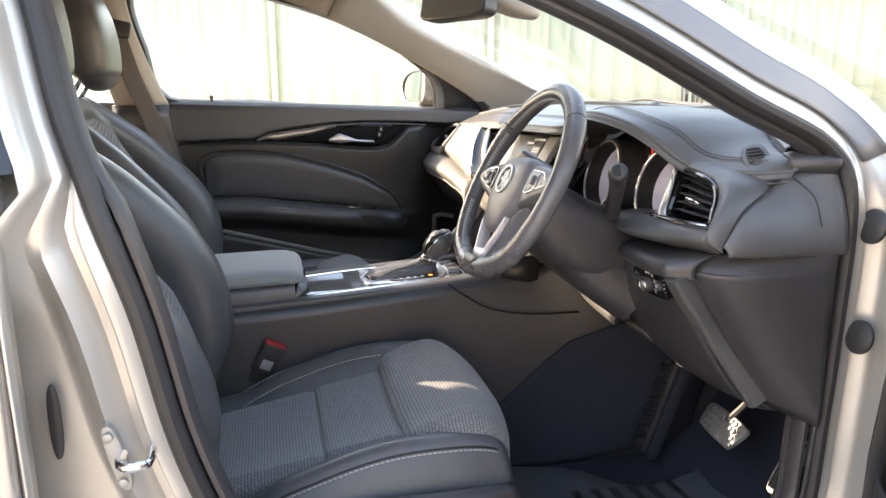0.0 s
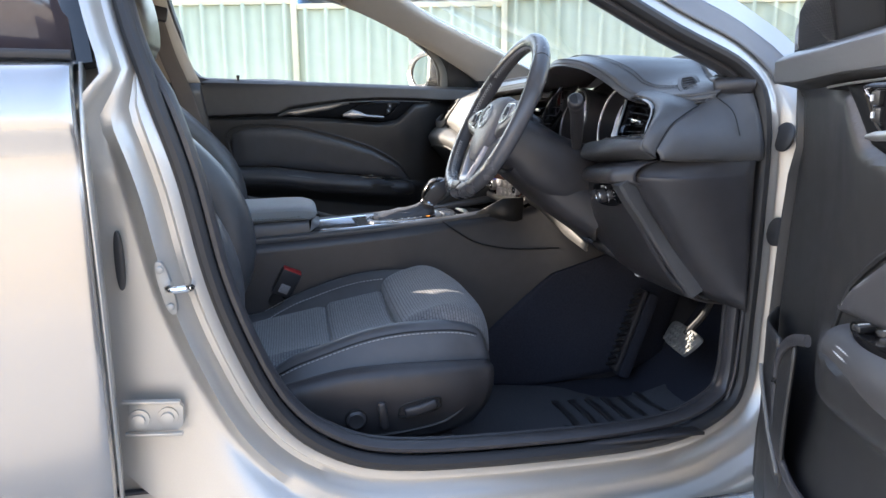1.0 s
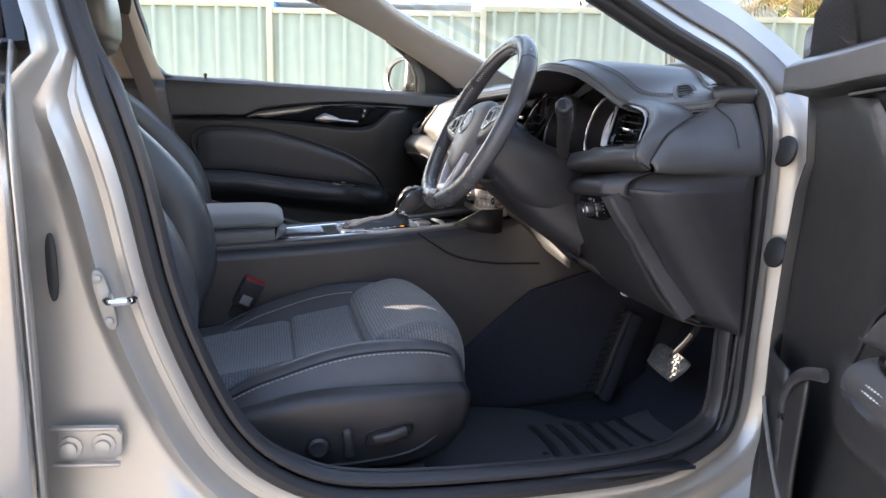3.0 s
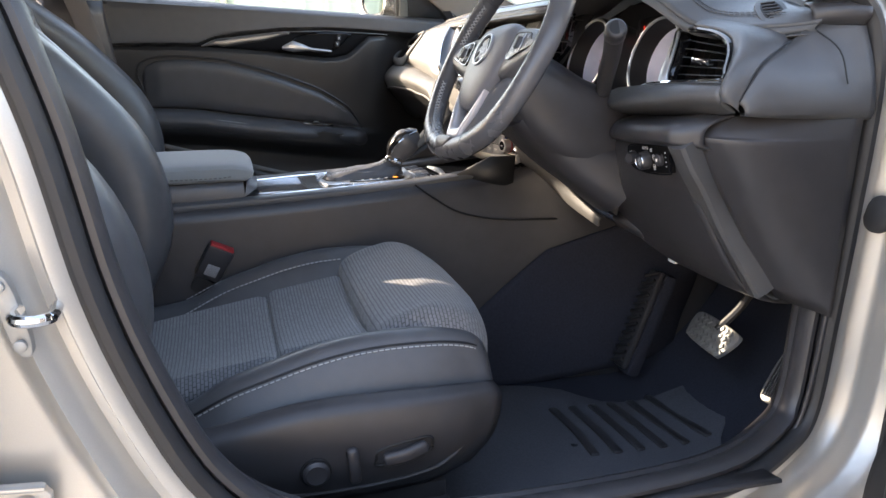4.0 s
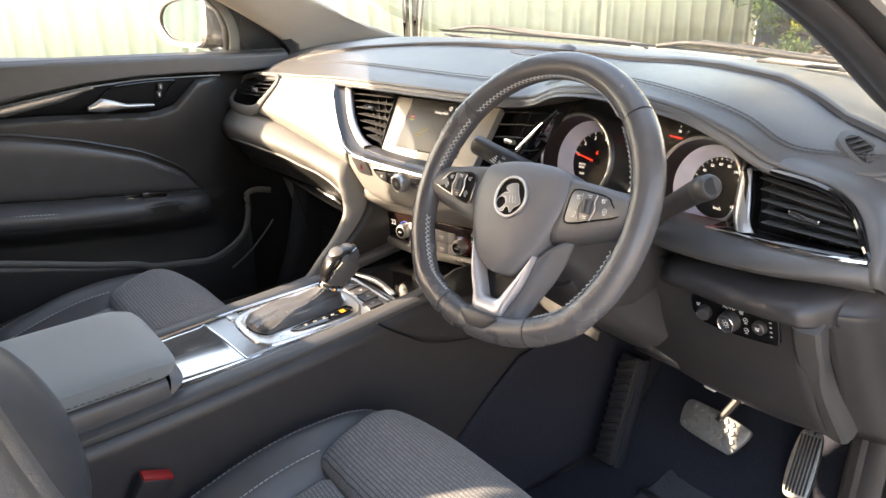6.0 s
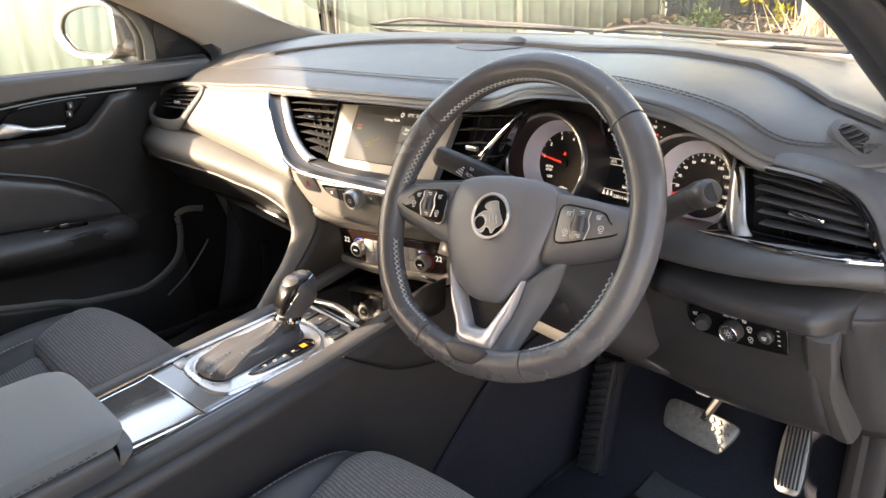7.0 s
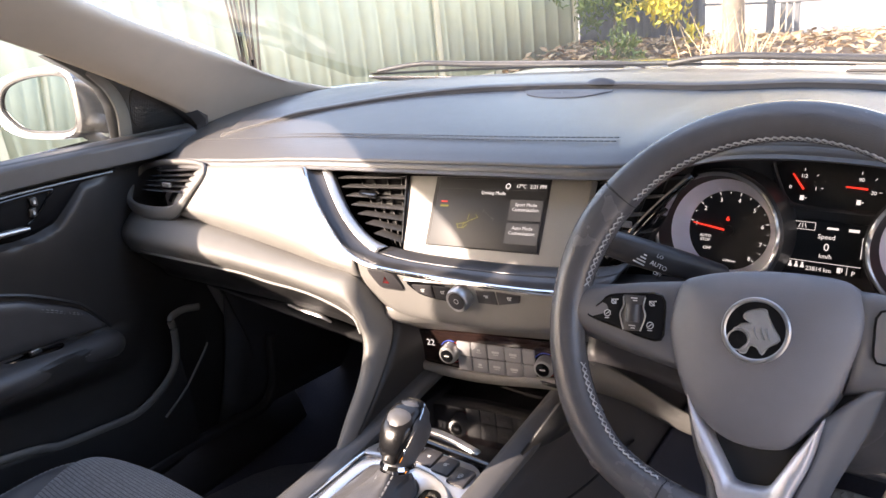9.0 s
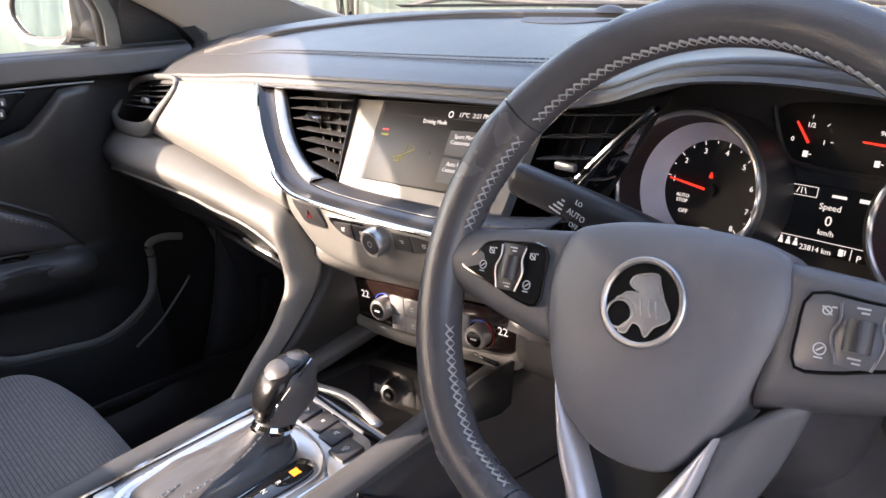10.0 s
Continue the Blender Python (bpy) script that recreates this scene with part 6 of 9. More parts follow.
RIB = [((0.650, -0.516, 0.937), (0.684, -0.520, 0.955)), ((0.644, -0.560, 0.936), (0.692, -0.572, 0.945)), ((0.642, -0.611, 0.931), (0.735, -0.640, 0.928)), ((0.641, -0.642, 0.921), (0.692, -0.676, 0.915)), ((0.631, -0.664, 0.906), (0.664, -0.689, 0.903)), ((0.615, -0.681, 0.888), (0.644, -0.698, 0.892)), ((0.602, -0.690, 0.870), (0.626, -0.705, 0.874)), ((0.597, -0.693, 0.858), (0.613, -0.707, 0.850)), ((0.602, -0.692, 0.846), (0.616, -0.706, 0.840))]
def ribbon(i, k, h):
    """A point of the ribbon's row i, share k across, standing h proud; it flattens out towards the dash top."""
    a, b = RIB[i]
    w = h * (0.35, 0.45, 0.8, 1, 1, 1, 1, 1, 1)[i]
    return tuple(V(*a).lerp(V(*b), k) + V(-0.8, -0.45, 0.75) * w)


part("pod_shoulder", surf([[ribbon(i, 0.0, 0.0), ribbon(i, 0.3, 0.0085), ribbon(i, 0.7, 0.0065), ribbon(i, 1.0, 0.0)] for i in range(9)], 5, 5), SOFT, dash, "soft ribbon round the vent", thick=0.004)
for k in (0.40, 0.50):
    part("stitching", stitches([ribbon(i, k, 0.0098) for i in range(3, 8)], 0.006, 0.0015, 0.0008), SOFT, dash)
# lower shelf with chrome line, knee panel, end panel
part("lower_shelf", surf([[(0.655, -0.41, 0.848), (0.622, -0.41, 0.845), (0.606, -0.41, 0.832), (0.606, -0.41, 0.818), (0.635, -0.41, 0.808)], [(0.640, -0.512, 0.858), (0.606, -0.512, 0.855), (0.582, -0.512, 0.842), (0.580, -0.512, 0.829), (0.620, -0.512, 0.818)],
                          [(0.622, -0.60, 0.866), (0.590, -0.604, 0.864), (0.574, -0.604, 0.851), (0.575, -0.604, 0.840), (0.615, -0.60, 0.826)], [(0.618, -0.656, 0.870), (0.592, -0.656, 0.868), (0.581, -0.656, 0.858), (0.584, -0.656, 0.848), (0.62, -0.656, 0.832)], [(0.620, -0.69, 0.872), (0.602, -0.694, 0.869), (0.596, -0.698, 0.860), (0.600, -0.698, 0.851), (0.62, -0.695, 0.838)]], 5, 5), SOFT, dash, thick=0.003)
part("chrome_line", sweep([(0.613, -0.500, 0.8565), (0.600, -0.55, 0.8620), (0.590, -0.604, 0.8668), (0.590, -0.656, 0.8710), (0.598, -0.690, 0.8735)], [(0.0030, 0.0022), (0.0042, 0.003), (0.0042, 0.003), (0.004, 0.003), (0.003, 0.003)], n=6, seg=8), CHROME, dash, "chrome line")
part("gloss_sill", surf([[(0.612, -0.505, 0.8575), (0.632, -0.51, 0.862)], [(0.592, -0.604, 0.868), (0.612, -0.60, 0.870)], [(0.598, -0.688, 0.874), (0.612, -0.685, 0.876)]]), GLOSS, dash, thick=0.002)
part("shelf_seam", tube([(0.596, -0.562, 0.8615), (0.577, -0.566, 0.848), (0.577, -0.567, 0.836)], 0.0008, 6, 4), DARK, dash)
part("knee_panel", surf([[(0.625, -0.36, 0.80), (0.635, -0.36, 0.73), (0.655, -0.36, 0.67), (0.68, -0.36, 0.625), (0.78, -0.36, 0.61)], [(0.612, -0.47, 0.798), (0.610, -0.47, 0.765), (0.624, -0.47, 0.70), (0.692, -0.47, 0.600), (0.80, -0.47, 0.580)],
                         [(0.596, -0.57, 0.800), (0.600, -0.57, 0.765), (0.620, -0.57, 0.71), (0.705, -0.57, 0.592), (0.82, -0.57, 0.57)], [(0.590, -0.64, 0.803), (0.602, -0.64, 0.765), (0.635, -0.64, 0.705), (0.722, -0.64, 0.590), (0.83, -0.64, 0.565)]], 5, 5), HARD, dash, "black knee panel", thick=0.005)
part("knee_shelf", surf([[(0.650, -0.455, 0.815), (0.605, -0.458, 0.803), (0.594, -0.458, 0.794), (0.592, -0.458, 0.783), (0.604, -0.458, 0.776), (0.64, -0.458, 0.772)], [(0.640, -0.55, 0.822), (0.590, -0.55, 0.812), (0.574, -0.55, 0.803), (0.572, -0.55, 0.793), (0.582, -0.55, 0.785), (0.63, -0.55, 0.780)],
                         [(0.625, -0.625, 0.830), (0.585, -0.630, 0.822), (0.567, -0.632, 0.813), (0.564, -0.632, 0.802), (0.572, -0.632, 0.794), (0.62, -0.63, 0.788)], [(0.622, -0.652, 0.832), (0.590, -0.653, 0.824), (0.574, -0.654, 0.814), (0.571, -0.654, 0.803), (0.577, -0.654, 0.795), (0.62, -0.652, 0.788)], [(0.635, -0.676, 0.833), (0.612, -0.674, 0.825), (0.600, -0.672, 0.815), (0.598, -0.672, 0.803), (0.602, -0.672, 0.795), (0.63, -0.674, 0.787)]], 5, 5), HARD, dash, "padded strip over the switches", thick=0.003)
part("end_panel", surf([[(0.628, -0.660, 0.832), (0.66, -0.690, 0.834), (0.72, -0.708, 0.834), (0.788, -0.712, 0.834)], [(0.600, -0.658, 0.808), (0.63, -0.692, 0.808), (0.70, -0.713, 0.81), (0.785, -0.714, 0.815)], [(0.604, -0.659, 0.790), (0.635, -0.694, 0.790), (0.70, -0.714, 0.79), (0.785, -0.714, 0.79)],
                        [(0.680, -0.657, 0.68), (0.70, -0.685, 0.68), (0.745, -0.708, 0.68), (0.788, -0.712, 0.68)], [(0.745, -0.660, 0.590), (0.760, -0.68, 0.585), (0.778, -0.70, 0.58), (0.79, -0.712, 0.575)]], 5, 5), HARD, dash, "black lower end panel", thick=0.004)
part("end_panel_edge", sweep([(0.582, -0.652, 0.800), (0.606, -0.648, 0.765), (0.655, -0.640, 0.703), (0.729, -0.650, 0.597)], (0.016, 0.016), n=6, p=3.5, seg=12), SOFT, dash, "soft edge strip")
part("end_cap", surf([[(0.613, -0.708, 0.850), (0.617, -0.712, 0.845), (0.620, -0.712, 0.838), (0.63, -0.69, 0.835)], [(0.644, -0.699, 0.891), (0.648, -0.714, 0.868), (0.655, -0.717, 0.838), (0.66, -0.69, 0.834)], [(0.692, -0.678, 0.914), (0.698, -0.710, 0.878), (0.70, -0.719, 0.838), (0.70, -0.69, 0.833)],
                      [(0.738, -0.668, 0.938), (0.748, -0.706, 0.886), (0.75, -0.717, 0.837), (0.75, -0.69, 0.832)], [(0.785, -0.692, 0.948), (0.795, -0.708, 0.89), (0.80, -0.713, 0.836), (0.80, -0.69, 0.832)]], 5, 5), SOFT, dash, "black dash end cap", thick=0.004)
part("cap_seam", tube([(0.613, -0.709, 0.851), (0.627, -0.7065, 0.8755), (0.645, -0.7005, 0.8940), (0.666, -0.691, 0.9050), (0.694, -0.679, 0.9175), (0.747, -0.655, 0.9335)], 0.0010, 6), DARK, dash)
part("end_cap_upper", surf([[(0.733, -0.650, 0.962), (0.731, -0.664, 0.958), (0.732, -0.668, 0.945), (0.738, -0.660, 0.936)], [(0.755, -0.655, 0.966), (0.755, -0.682, 0.962), (0.757, -0.688, 0.950), (0.760, -0.680, 0.940)], [(0.785, -0.660, 0.967), (0.785, -0.695, 0.963), (0.785, -0.703, 0.952), (0.785, -0.695, 0.940)]]), HARD, dash, "black end block", thick=0.004)
part("cap_seam", tube([(0.734, -0.672, 0.934), (0.748, -0.702, 0.910), (0.754, -0.716, 0.872)], 0.0010, 6), DARK, dash)
# near-black sheet for the shaded hollow over the pedals
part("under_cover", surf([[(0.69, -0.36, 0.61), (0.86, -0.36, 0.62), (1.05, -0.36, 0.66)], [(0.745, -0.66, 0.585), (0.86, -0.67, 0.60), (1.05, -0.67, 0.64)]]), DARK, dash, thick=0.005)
# light switch panel
LS = face((0.5955, -0.561, 0.7645), -10, 7.0, -3)
lsw = part("light_switch_panel", prism(loop2([(-0.055, 0.014), (-0.03, 0.017), (0.0, 0.0175), (0.052, 0.0165), (0.056, 0.012), (0.055, -0.014), (0.050, -0.018), (0.0, -0.019), (-0.040, -0.015), (-0.054, -0.006)], 3), -0.006, 0.0025, LS, 0.0012), POD_DARK, dash, "black light switch panel")
part("panel_rim", tube([tuple(LS @ V(x, y, 0.0012)) for x, y in ((-0.056, 0.015), (-0.03, 0.0182), (0.0, 0.0188), (0.053, 0.0178), (0.0575, 0.012), (0.0565, -0.014), (0.051, -0.0192), (0.0, -0.0202), (-0.041, -0.016), (-0.0555, -0.006))], 0.0010, 6, 3, True), GLOSS, lsw)
rs = part("rotary_switch", lathe([(0.0125, 0.0025), (0.0120, 0.012), (0.0105, 0.0145), (0.0095, 0.0145), (0.0085, 0.0135), (0.0005, 0.0135)], LS @ T(-0.002, -0.002, 0), 28), HARD, lsw, "ridged light knob")
part("knob_ring", tube([tuple(LS @ V(-0.002 + 0.0105 * math.cos(a), -0.002 + 0.0105 * math.sin(a), 0.0146)) for a in [math.pi * i / 12 for i in range(24)]], 0.0007, 6, 1, True), CHROME, rs)
part("key_mark", joined([ring(0.0018, 0.0026, 0.0135, 0.0139, LS @ T(-0.002, -0.002, 0), 16)] + [rbox((0.0018, 0.0006, 0.0004), 0, LS @ T(-0.002, -0.002, 0.0137) @ pose(0, 0, 0, 0, 0, 45 * i) @ T(0.0045, 0, 0)) for i in range(8)]), PRINT, rs)
part("dimmer_wheel", lathe([(0.0085, 0.0025), (0.0085, 0.012), (0.007, 0.015), (0.0005, 0.015)], LS @ T(-0.038, 0.001, 0) @ pose(0, 0, 0, 0, 18, 0), 20), HARD, lsw, "dimmer roller")
part("dimmer_wheel", lathe([(0.0085, 0.0025), (0.0082, 0.007), (0.0065, 0.009), (0.0005, 0.009)], LS @ T(0.036, 0.0, 0), 20), HARD, lsw)
words("AUTO", 0.0062, LS @ T(-0.004, 0.0138, 0.0027), PRINT, lsw)
for x, y, k in ((0.012, 0.0115, 1), (0.017, 0.003, 0), (0.017, -0.010, 0), (-0.048, 0.007, 1), (-0.047, -0.003, 1), (0.036, 0.0, 1)):
    part("key_mark", key_icon(k, LS @ T(x, y, 0.0027 if x != 0.036 else 0.0092)), PRINT, lsw)
for i in range(4):
    part("key_mark", rbox((0.0028, 0.0014, 0.0003), 0, LS @ T(0.049, 0.009 - 0.006 * i, 0.0027)), PRINT, lsw)
part("bonnet_latch", rbox((0.010, 0.020, 0.008), 0.003, T(0.705, -0.480, 0.590)), PRINT, dash, "white latch pull")
part("column_tray", surf([[(0.655, -0.385, 0.648), (0.650, -0.385, 0.638), (0.660, -0.385, 0.626)], [(0.672, -0.45, 0.640), (0.662, -0.45, 0.632), (0.670, -0.45, 0.620)]]), HARD, dash, thick=0.006)

# ---- steering column and wheel ----
SW = face((0.440, -0.362, 0.891), 28, 6.0)
col = thing("steering_column", "black plastic steering column shroud with stalks", "steering column", T(0.55, -0.355, 0.80))
part("shroud", sweep([tuple(SW @ V(0, -0.018, -0.035)), tuple(SW @ V(0, -0.022, -0.08)), tuple(SW @ V(0, -0.030, -0.15)), (0.66, -0.355, 0.76)], [(0.070, 0.050), (0.078, 0.058), (0.080, 0.066), (0.075, 0.07)], p=3.2, n=5, seg=24), HARD, col, "black plastic column shroud")
part("shroud_lower", sweep([tuple(SW @ V(0, -0.055, -0.06)), (0.56, -0.36, 0.755), (0.65, -0.37, 0.70)], [(0.060, 0.030), (0.075, 0.045), (0.085, 0.055)], p=3.0, n=5, seg=24), HARD, col)
# left stalk with printed rings, right stalk with a round end
stl = part("wiper_stalk", sweep([(0.560, -0.290, 0.880), (0.542, -0.262, 0.891), (0.527, -0.225, 0.904), (0.517, -0.188, 0.916)], [(0.009, 0.009), (0.010, 0.013), (0.010, 0.014), (0.009, 0.013)], p=2.6, n=5, round_ends=True), HARD, col, "black wiper stalk with white print")
sm_ = face((0.5145, -0.222, 0.907), 20, -17)
words("AUTO", 0.0062, sm_ @ T(0.026, 0.0, 0.0), PRINT, stl)
words("LO", 0.005, sm_ @ T(0.024, 0.0085, 0.0), PRINT, stl)
words("OFF", 0.005, sm_ @ T(0.028, -0.0075, 0.0), PRINT, stl)
for i in range(4):
    part("print_bar", rbox((0.003 + 0.003 * i, 0.0013, 0.0004), 0, sm_ @ T(0.010 - 0.001 * i, 0.004 - 0.0032 * i, -0.0005)), PRINT, stl)
part("print_bar", rbox((0.007, 0.004, 0.0004), 0, sm_ @ T(-0.018, 0.001, -0.0005)), PRINT, stl)
str_ = part("indicator_stalk", sweep([(0.588, -0.432, 0.842), (0.578, -0.456, 0.868), (0.562, -0.497, 0.900), (0.546, -0.530, 0.923)], [(0.010, 0.010), (0.012, 0.012), (0.0125, 0.0125), (0.0135, 0.0135)], p=2.2, n=5), HARD, col, "black indicator stalk")
part("stalk_end", sweep([(0.5475, -0.5265, 0.9213), (0.546, -0.530, 0.923), (0.540, -0.5435, 0.930), (0.5385, -0.5468, 0.9317), (0.538, -0.548, 0.9323)], [(0.0128, 0.0128), (0.0145, 0.0145), (0.0142, 0.0142), (0.0125, 0.0125), (0.0105, 0.0105)], n=1, seg=24), HARD, str_)
part("end_ring", sweep([(0.5384, -0.5470, 0.9318), (0.5380, -0.5482, 0.9324)], [(0.0098, 0.0098), (0.0092, 0.0092)], n=1, seg=24), DARK, str_)

wheel = thing("steering_wheel", "black leather flat-bottomed steering wheel with silver lower spoke", "steering wheel", SW)
R = 0.1685


def rim_pt(a):
    """A point of the rim's centre line at a degrees from the right, with the flat foot."""
    x, y = R * math.cos(radians(a)), R * math.sin(radians(a))
    if y < -0.118:
        y = -0.118 + (y + 0.118) * 0.72
    return (x, y, 0.0)


def rim_size(a):
    k = gauss((a + 360) % 360, 150, 16) + gauss((a + 360) % 360, 30, 16)
    return (0.0165 + 0.0015 * k, 0.0150 + 0.002 * k)


def rim_arc(a0, a1, n=40):
    return [rim_pt(a0 + (a1 - a0) * i / n) for i in range(n + 1)], [rim_size(a0 + (a1 - a0) * i / n) for i in range(n + 1)]


for nm, a0, a1, mt, lb in (("rim_top", 41, 139, WHEEL_LEATHER, "smooth black leather rim"), ("rim_grip", 139.6, 245, WHEEL_LEATHER, ""), ("rim_bottom", 245.6, 294.4, WHEEL_LEATHER, ""), ("rim_grip", 295, 400.4, WHEEL_LEATHER, "")):
    pth, sz = rim_arc(a0, a1)
    # section: radial by axial
    part(nm, sweep(pth, sz, up=(0, 0, 1), p=2.2, n=1, seg=20), mt, wheel, lb, local=True)
pth, sz = rim_arc(0, 360, 90)
part("rim_core", sweep(pth[:-1], [(a - 0.0008, b - 0.0008) for a, b in sz[:-1]], up=(0, 0, 1), n=1, seg=14, closed=True), DARK, wheel, local=True)
for a0, a1 in ((45, 135), (143, 168), (196, 240), (300, 344), (372, 397)):
    n = int((a1 - a0) * 0.45)
    zz = []
    for i in range(n + 1):
        a = a0 + (a1 - a0) * i / n
        p = rim_pt(a)
        k = 1 - (rim_size(a)[0] + 0.0002) * 0.93 / math.hypot(p[0], p[1])
        for s in (1, -1):
            q = rim_pt(a + (a1 - a0) / n)
            k2 = 1 - (rim_size(a)[0] + 0.0002) * 0.93 / math.hypot(q[0], q[1])
            zz.append(((p[0] * k, p[1] * k, 0.006 + 0.0042 * s), (q[0] * k2, q[1] * k2, 0.006 - 0.0042 * s)))
    part("cross_stitching", joined([tube([a_, b_], 0.0008, 4, 1) for a_, b_ in zz]), THREAD, wheel, local=True)
# airbag cover: a shield with rounded shoulders
cover = loop2([(-0.064, 0.036), (-0.050, 0.0415), (-0.029, 0.0455), (0, 0.0475), (0.029, 0.0465), (0.052, 0.0435), (0.064, 0.037), (0.0705, 0.022), (0.0705, 0.002), (0.059, -0.032), (0.044, -0.060), (0.025, -0.084), (0.010, -0.0895), (-0.010, -0.0895), (-0.027, -0.0845), (-0.047, -0.070), (-0.060, -0.050), (-0.072, -0.014), (-0.074, 0.004), (-0.071, 0.022)], 4)
hub = part("airbag_cover", joined([grid([[(x, y, -0.030) for x, y in cover], [(x, y, 0.000) for x, y in cover], [(x * 0.992, y * 0.992, 0.0030) for x, y in cover], [(x * 0.97, y * 0.97, 0.0058) for x, y in cover], [(x * 0.93, y * 0.93, 0.0080) for x, y in cover], [(x * 0.84, y * 0.84, 0.0110) for x, y in cover],
                                        [(x * 0.66, y * 0.66, 0.0142) for x, y in cover], [(x * 0.44, y * 0.44, 0.0160) for x, y in cover], [(x * 0.2, y * 0.2, 0.0168) for x, y in cover], [(x * 0.02, y * 0.02, 0.0170) for x, y in cover]], close_v=True)]), HUB, wheel, "grained dark grey airbag cover", local=True)
bz = 0.0188
bc = (-0.002, 0.0)
part("badge_ring", ring(0.0218, 0.0254, bz - 0.005, bz + 0.0008, T(*bc, 0)), SATIN, hub, "satin badge ring", local=True)
part("badge_face", disc(0.0222, bz - 0.005, bz - 0.0012, T(*bc, 0), 36), POD_DARK, hub, local=True)
beast = loop2([(-0.009, 0.009), (-0.006, 0.014), (0.006, 0.0165), (0.009, 0.011), (0.013, 0.003), (0.018, -0.006), (0.010, -0.012), (0.006, -0.018), (0.002, -0.013), (-0.003, -0.012), (-0.006, -0.018), (-0.011, -0.017), (-0.004, -0.009), (-0.006, -0.002), (-0.014, 0.001), (-0.016, -0.002), (-0.010, 0.004), (-0.003, 0.005)], 3)
part("badge_shape", prism(beast, bz - 0.0014, bz - 0.0004, T(*bc, 0), 0.0004), BADGE, hub, local=True)
part("badge_outline", joined([tube([(bc[0] + x, bc[1] + y, bz - 0.0003) for x, y in beast], 0.00055, 6, 1, True), ring(0.0072, 0.0084, bz - 0.0014, bz - 0.0002, T(bc[0] - 0.0125, bc[1] - 0.0085, 0), 24)] + [tube([(bc[0] + x, bc[1] + 0.002, bz - 0.0002), (bc[0] + x + 0.0012, bc[1] - 0.003, bz - 0.0002), (bc[0] + x + 0.003, bc[1] - 0.007, bz - 0.0002)], 0.0006, 6, 3) for x in (-0.001, 0.004, 0.008)]), SATIN, hub, "chrome badge lines", local=True)
words("AIRBAG", 0.0080, SW @ T(-0.001, -0.061, 0.0107) @ pose(0, 0, 0, 11, 0, 0), HUB, hub, depth=0.0009)
part("airbag_mark", rbox((0.0075, 0.0022, 0.001), 0.0004, T(-0.001, -0.050, 0.0128) @ pose(0, 0, 0, 9, 0, 0)), HUB, hub, local=True)


# side spokes with their key pods
for s in (-1, 1):
    sp = part("spoke", surf([[(s * 0.055, 0.036, -0.016), (s * 0.110, 0.030, -0.012), (s * 0.166, 0.026, -0.006)], [(s * 0.060, 0.033, 0.000), (s * 0.110, 0.028, 0.003), (s * 0.160, 0.018, 0.004)], [(s * 0.064, 0.018, 0.003), (s * 0.110, 0.014, 0.006), (s * 0.162, 0.004, 0.008)],
                              [(s * 0.064, -0.010, 0.003), (s * 0.110, -0.010, 0.005), (s * 0.160, -0.003, 0.006)], [(s * 0.060, -0.034, 0.000), (s * 0.108, -0.022, 0.001), (s * 0.158, -0.008, 0.002)], [(s * 0.055, -0.040, -0.018), (s * 0.108, -0.028, -0.014), (s * 0.160, -0.014, -0.008)]], 5, 5), SPOKE, wheel, "dark spoke", local=True, thick=0.004)
    pod = loop2([(s * 0.080, 0.0215), (s * 0.105, 0.0215), (s * 0.126, 0.0190), (s * 0.134, 0.0120), (s * 0.1445, 0.0025), (s * 0.140, -0.0015), (s * 0.110, -0.0095), (s * 0.096, -0.0135), (s * 0.0785, -0.0150), (s * 0.0765, 0.002)], 3)
    rimline = tube([(x, y, 0.0082) for x, y in pod], 0.0011, 6, 1, True)
    pod = pod[::-1] if s < 0 else pod
    pd = part("key_pod", prism(pod, -0.002, 0.0088, None, 0.001), POD_DARK if s < 0 else POD_GREY, wheel, "moulded key pod", local=True)
    part("pod_edge", rimline, GLOSS, pd, local=True)
    part("scroll_mount", prism([(s * 0.1035 - 0.0095, 0.0205), (s * 0.1035 - 0.0085, 0.012), (s * 0.1035 - 0.011, 0.004), (s * 0.1035 - 0.007, -0.010), (s * 0.1035 + 0.008, -0.0095), (s * 0.1035 + 0.011, 0.004), (s * 0.1035 + 0.0085, 0.012), (s * 0.1035 + 0.0095, 0.0205)][::-1], 0.0085, 0.0098, None, 0.0004), POD_GREY if s > 0 else HARD, pd, local=True)
    part("scroll_side", joined([tube([(s * 0.1035 + e * 0.0098, 0.019, 0.0098), (s * 0.1035 + e * 0.0088, 0.011, 0.0105), (s * 0.1035 + e * 0.0112, 0.003, 0.0105), (s * 0.1035 + e * 0.0075, -0.0095, 0.0098)], 0.0007, 6, 4) for e in (-1, 1)]), SATIN, pd, local=True)
    part("scroll_wheel", sweep([(s * 0.1035, 0.0125, 0.010), (s * 0.1035, -0.0025, 0.010)], (0.0064, 0.0052), up=(0, 0, 1), n=1, seg=14), HARD, pd, local=True)
    for x, y, k in ((0.088, 0.0145, 1), (0.088, -0.004, 0), (0.122, 0.0140, 1), (0.127, 0.0035, 0), (0.1035, 0.0170, 2), (0.1035, -0.0065, 2)):
        part("key_mark", key_icon(k, T(s * x, y, 0.0090 if k < 2 else 0.0100)), PRINT, pd, local=True)
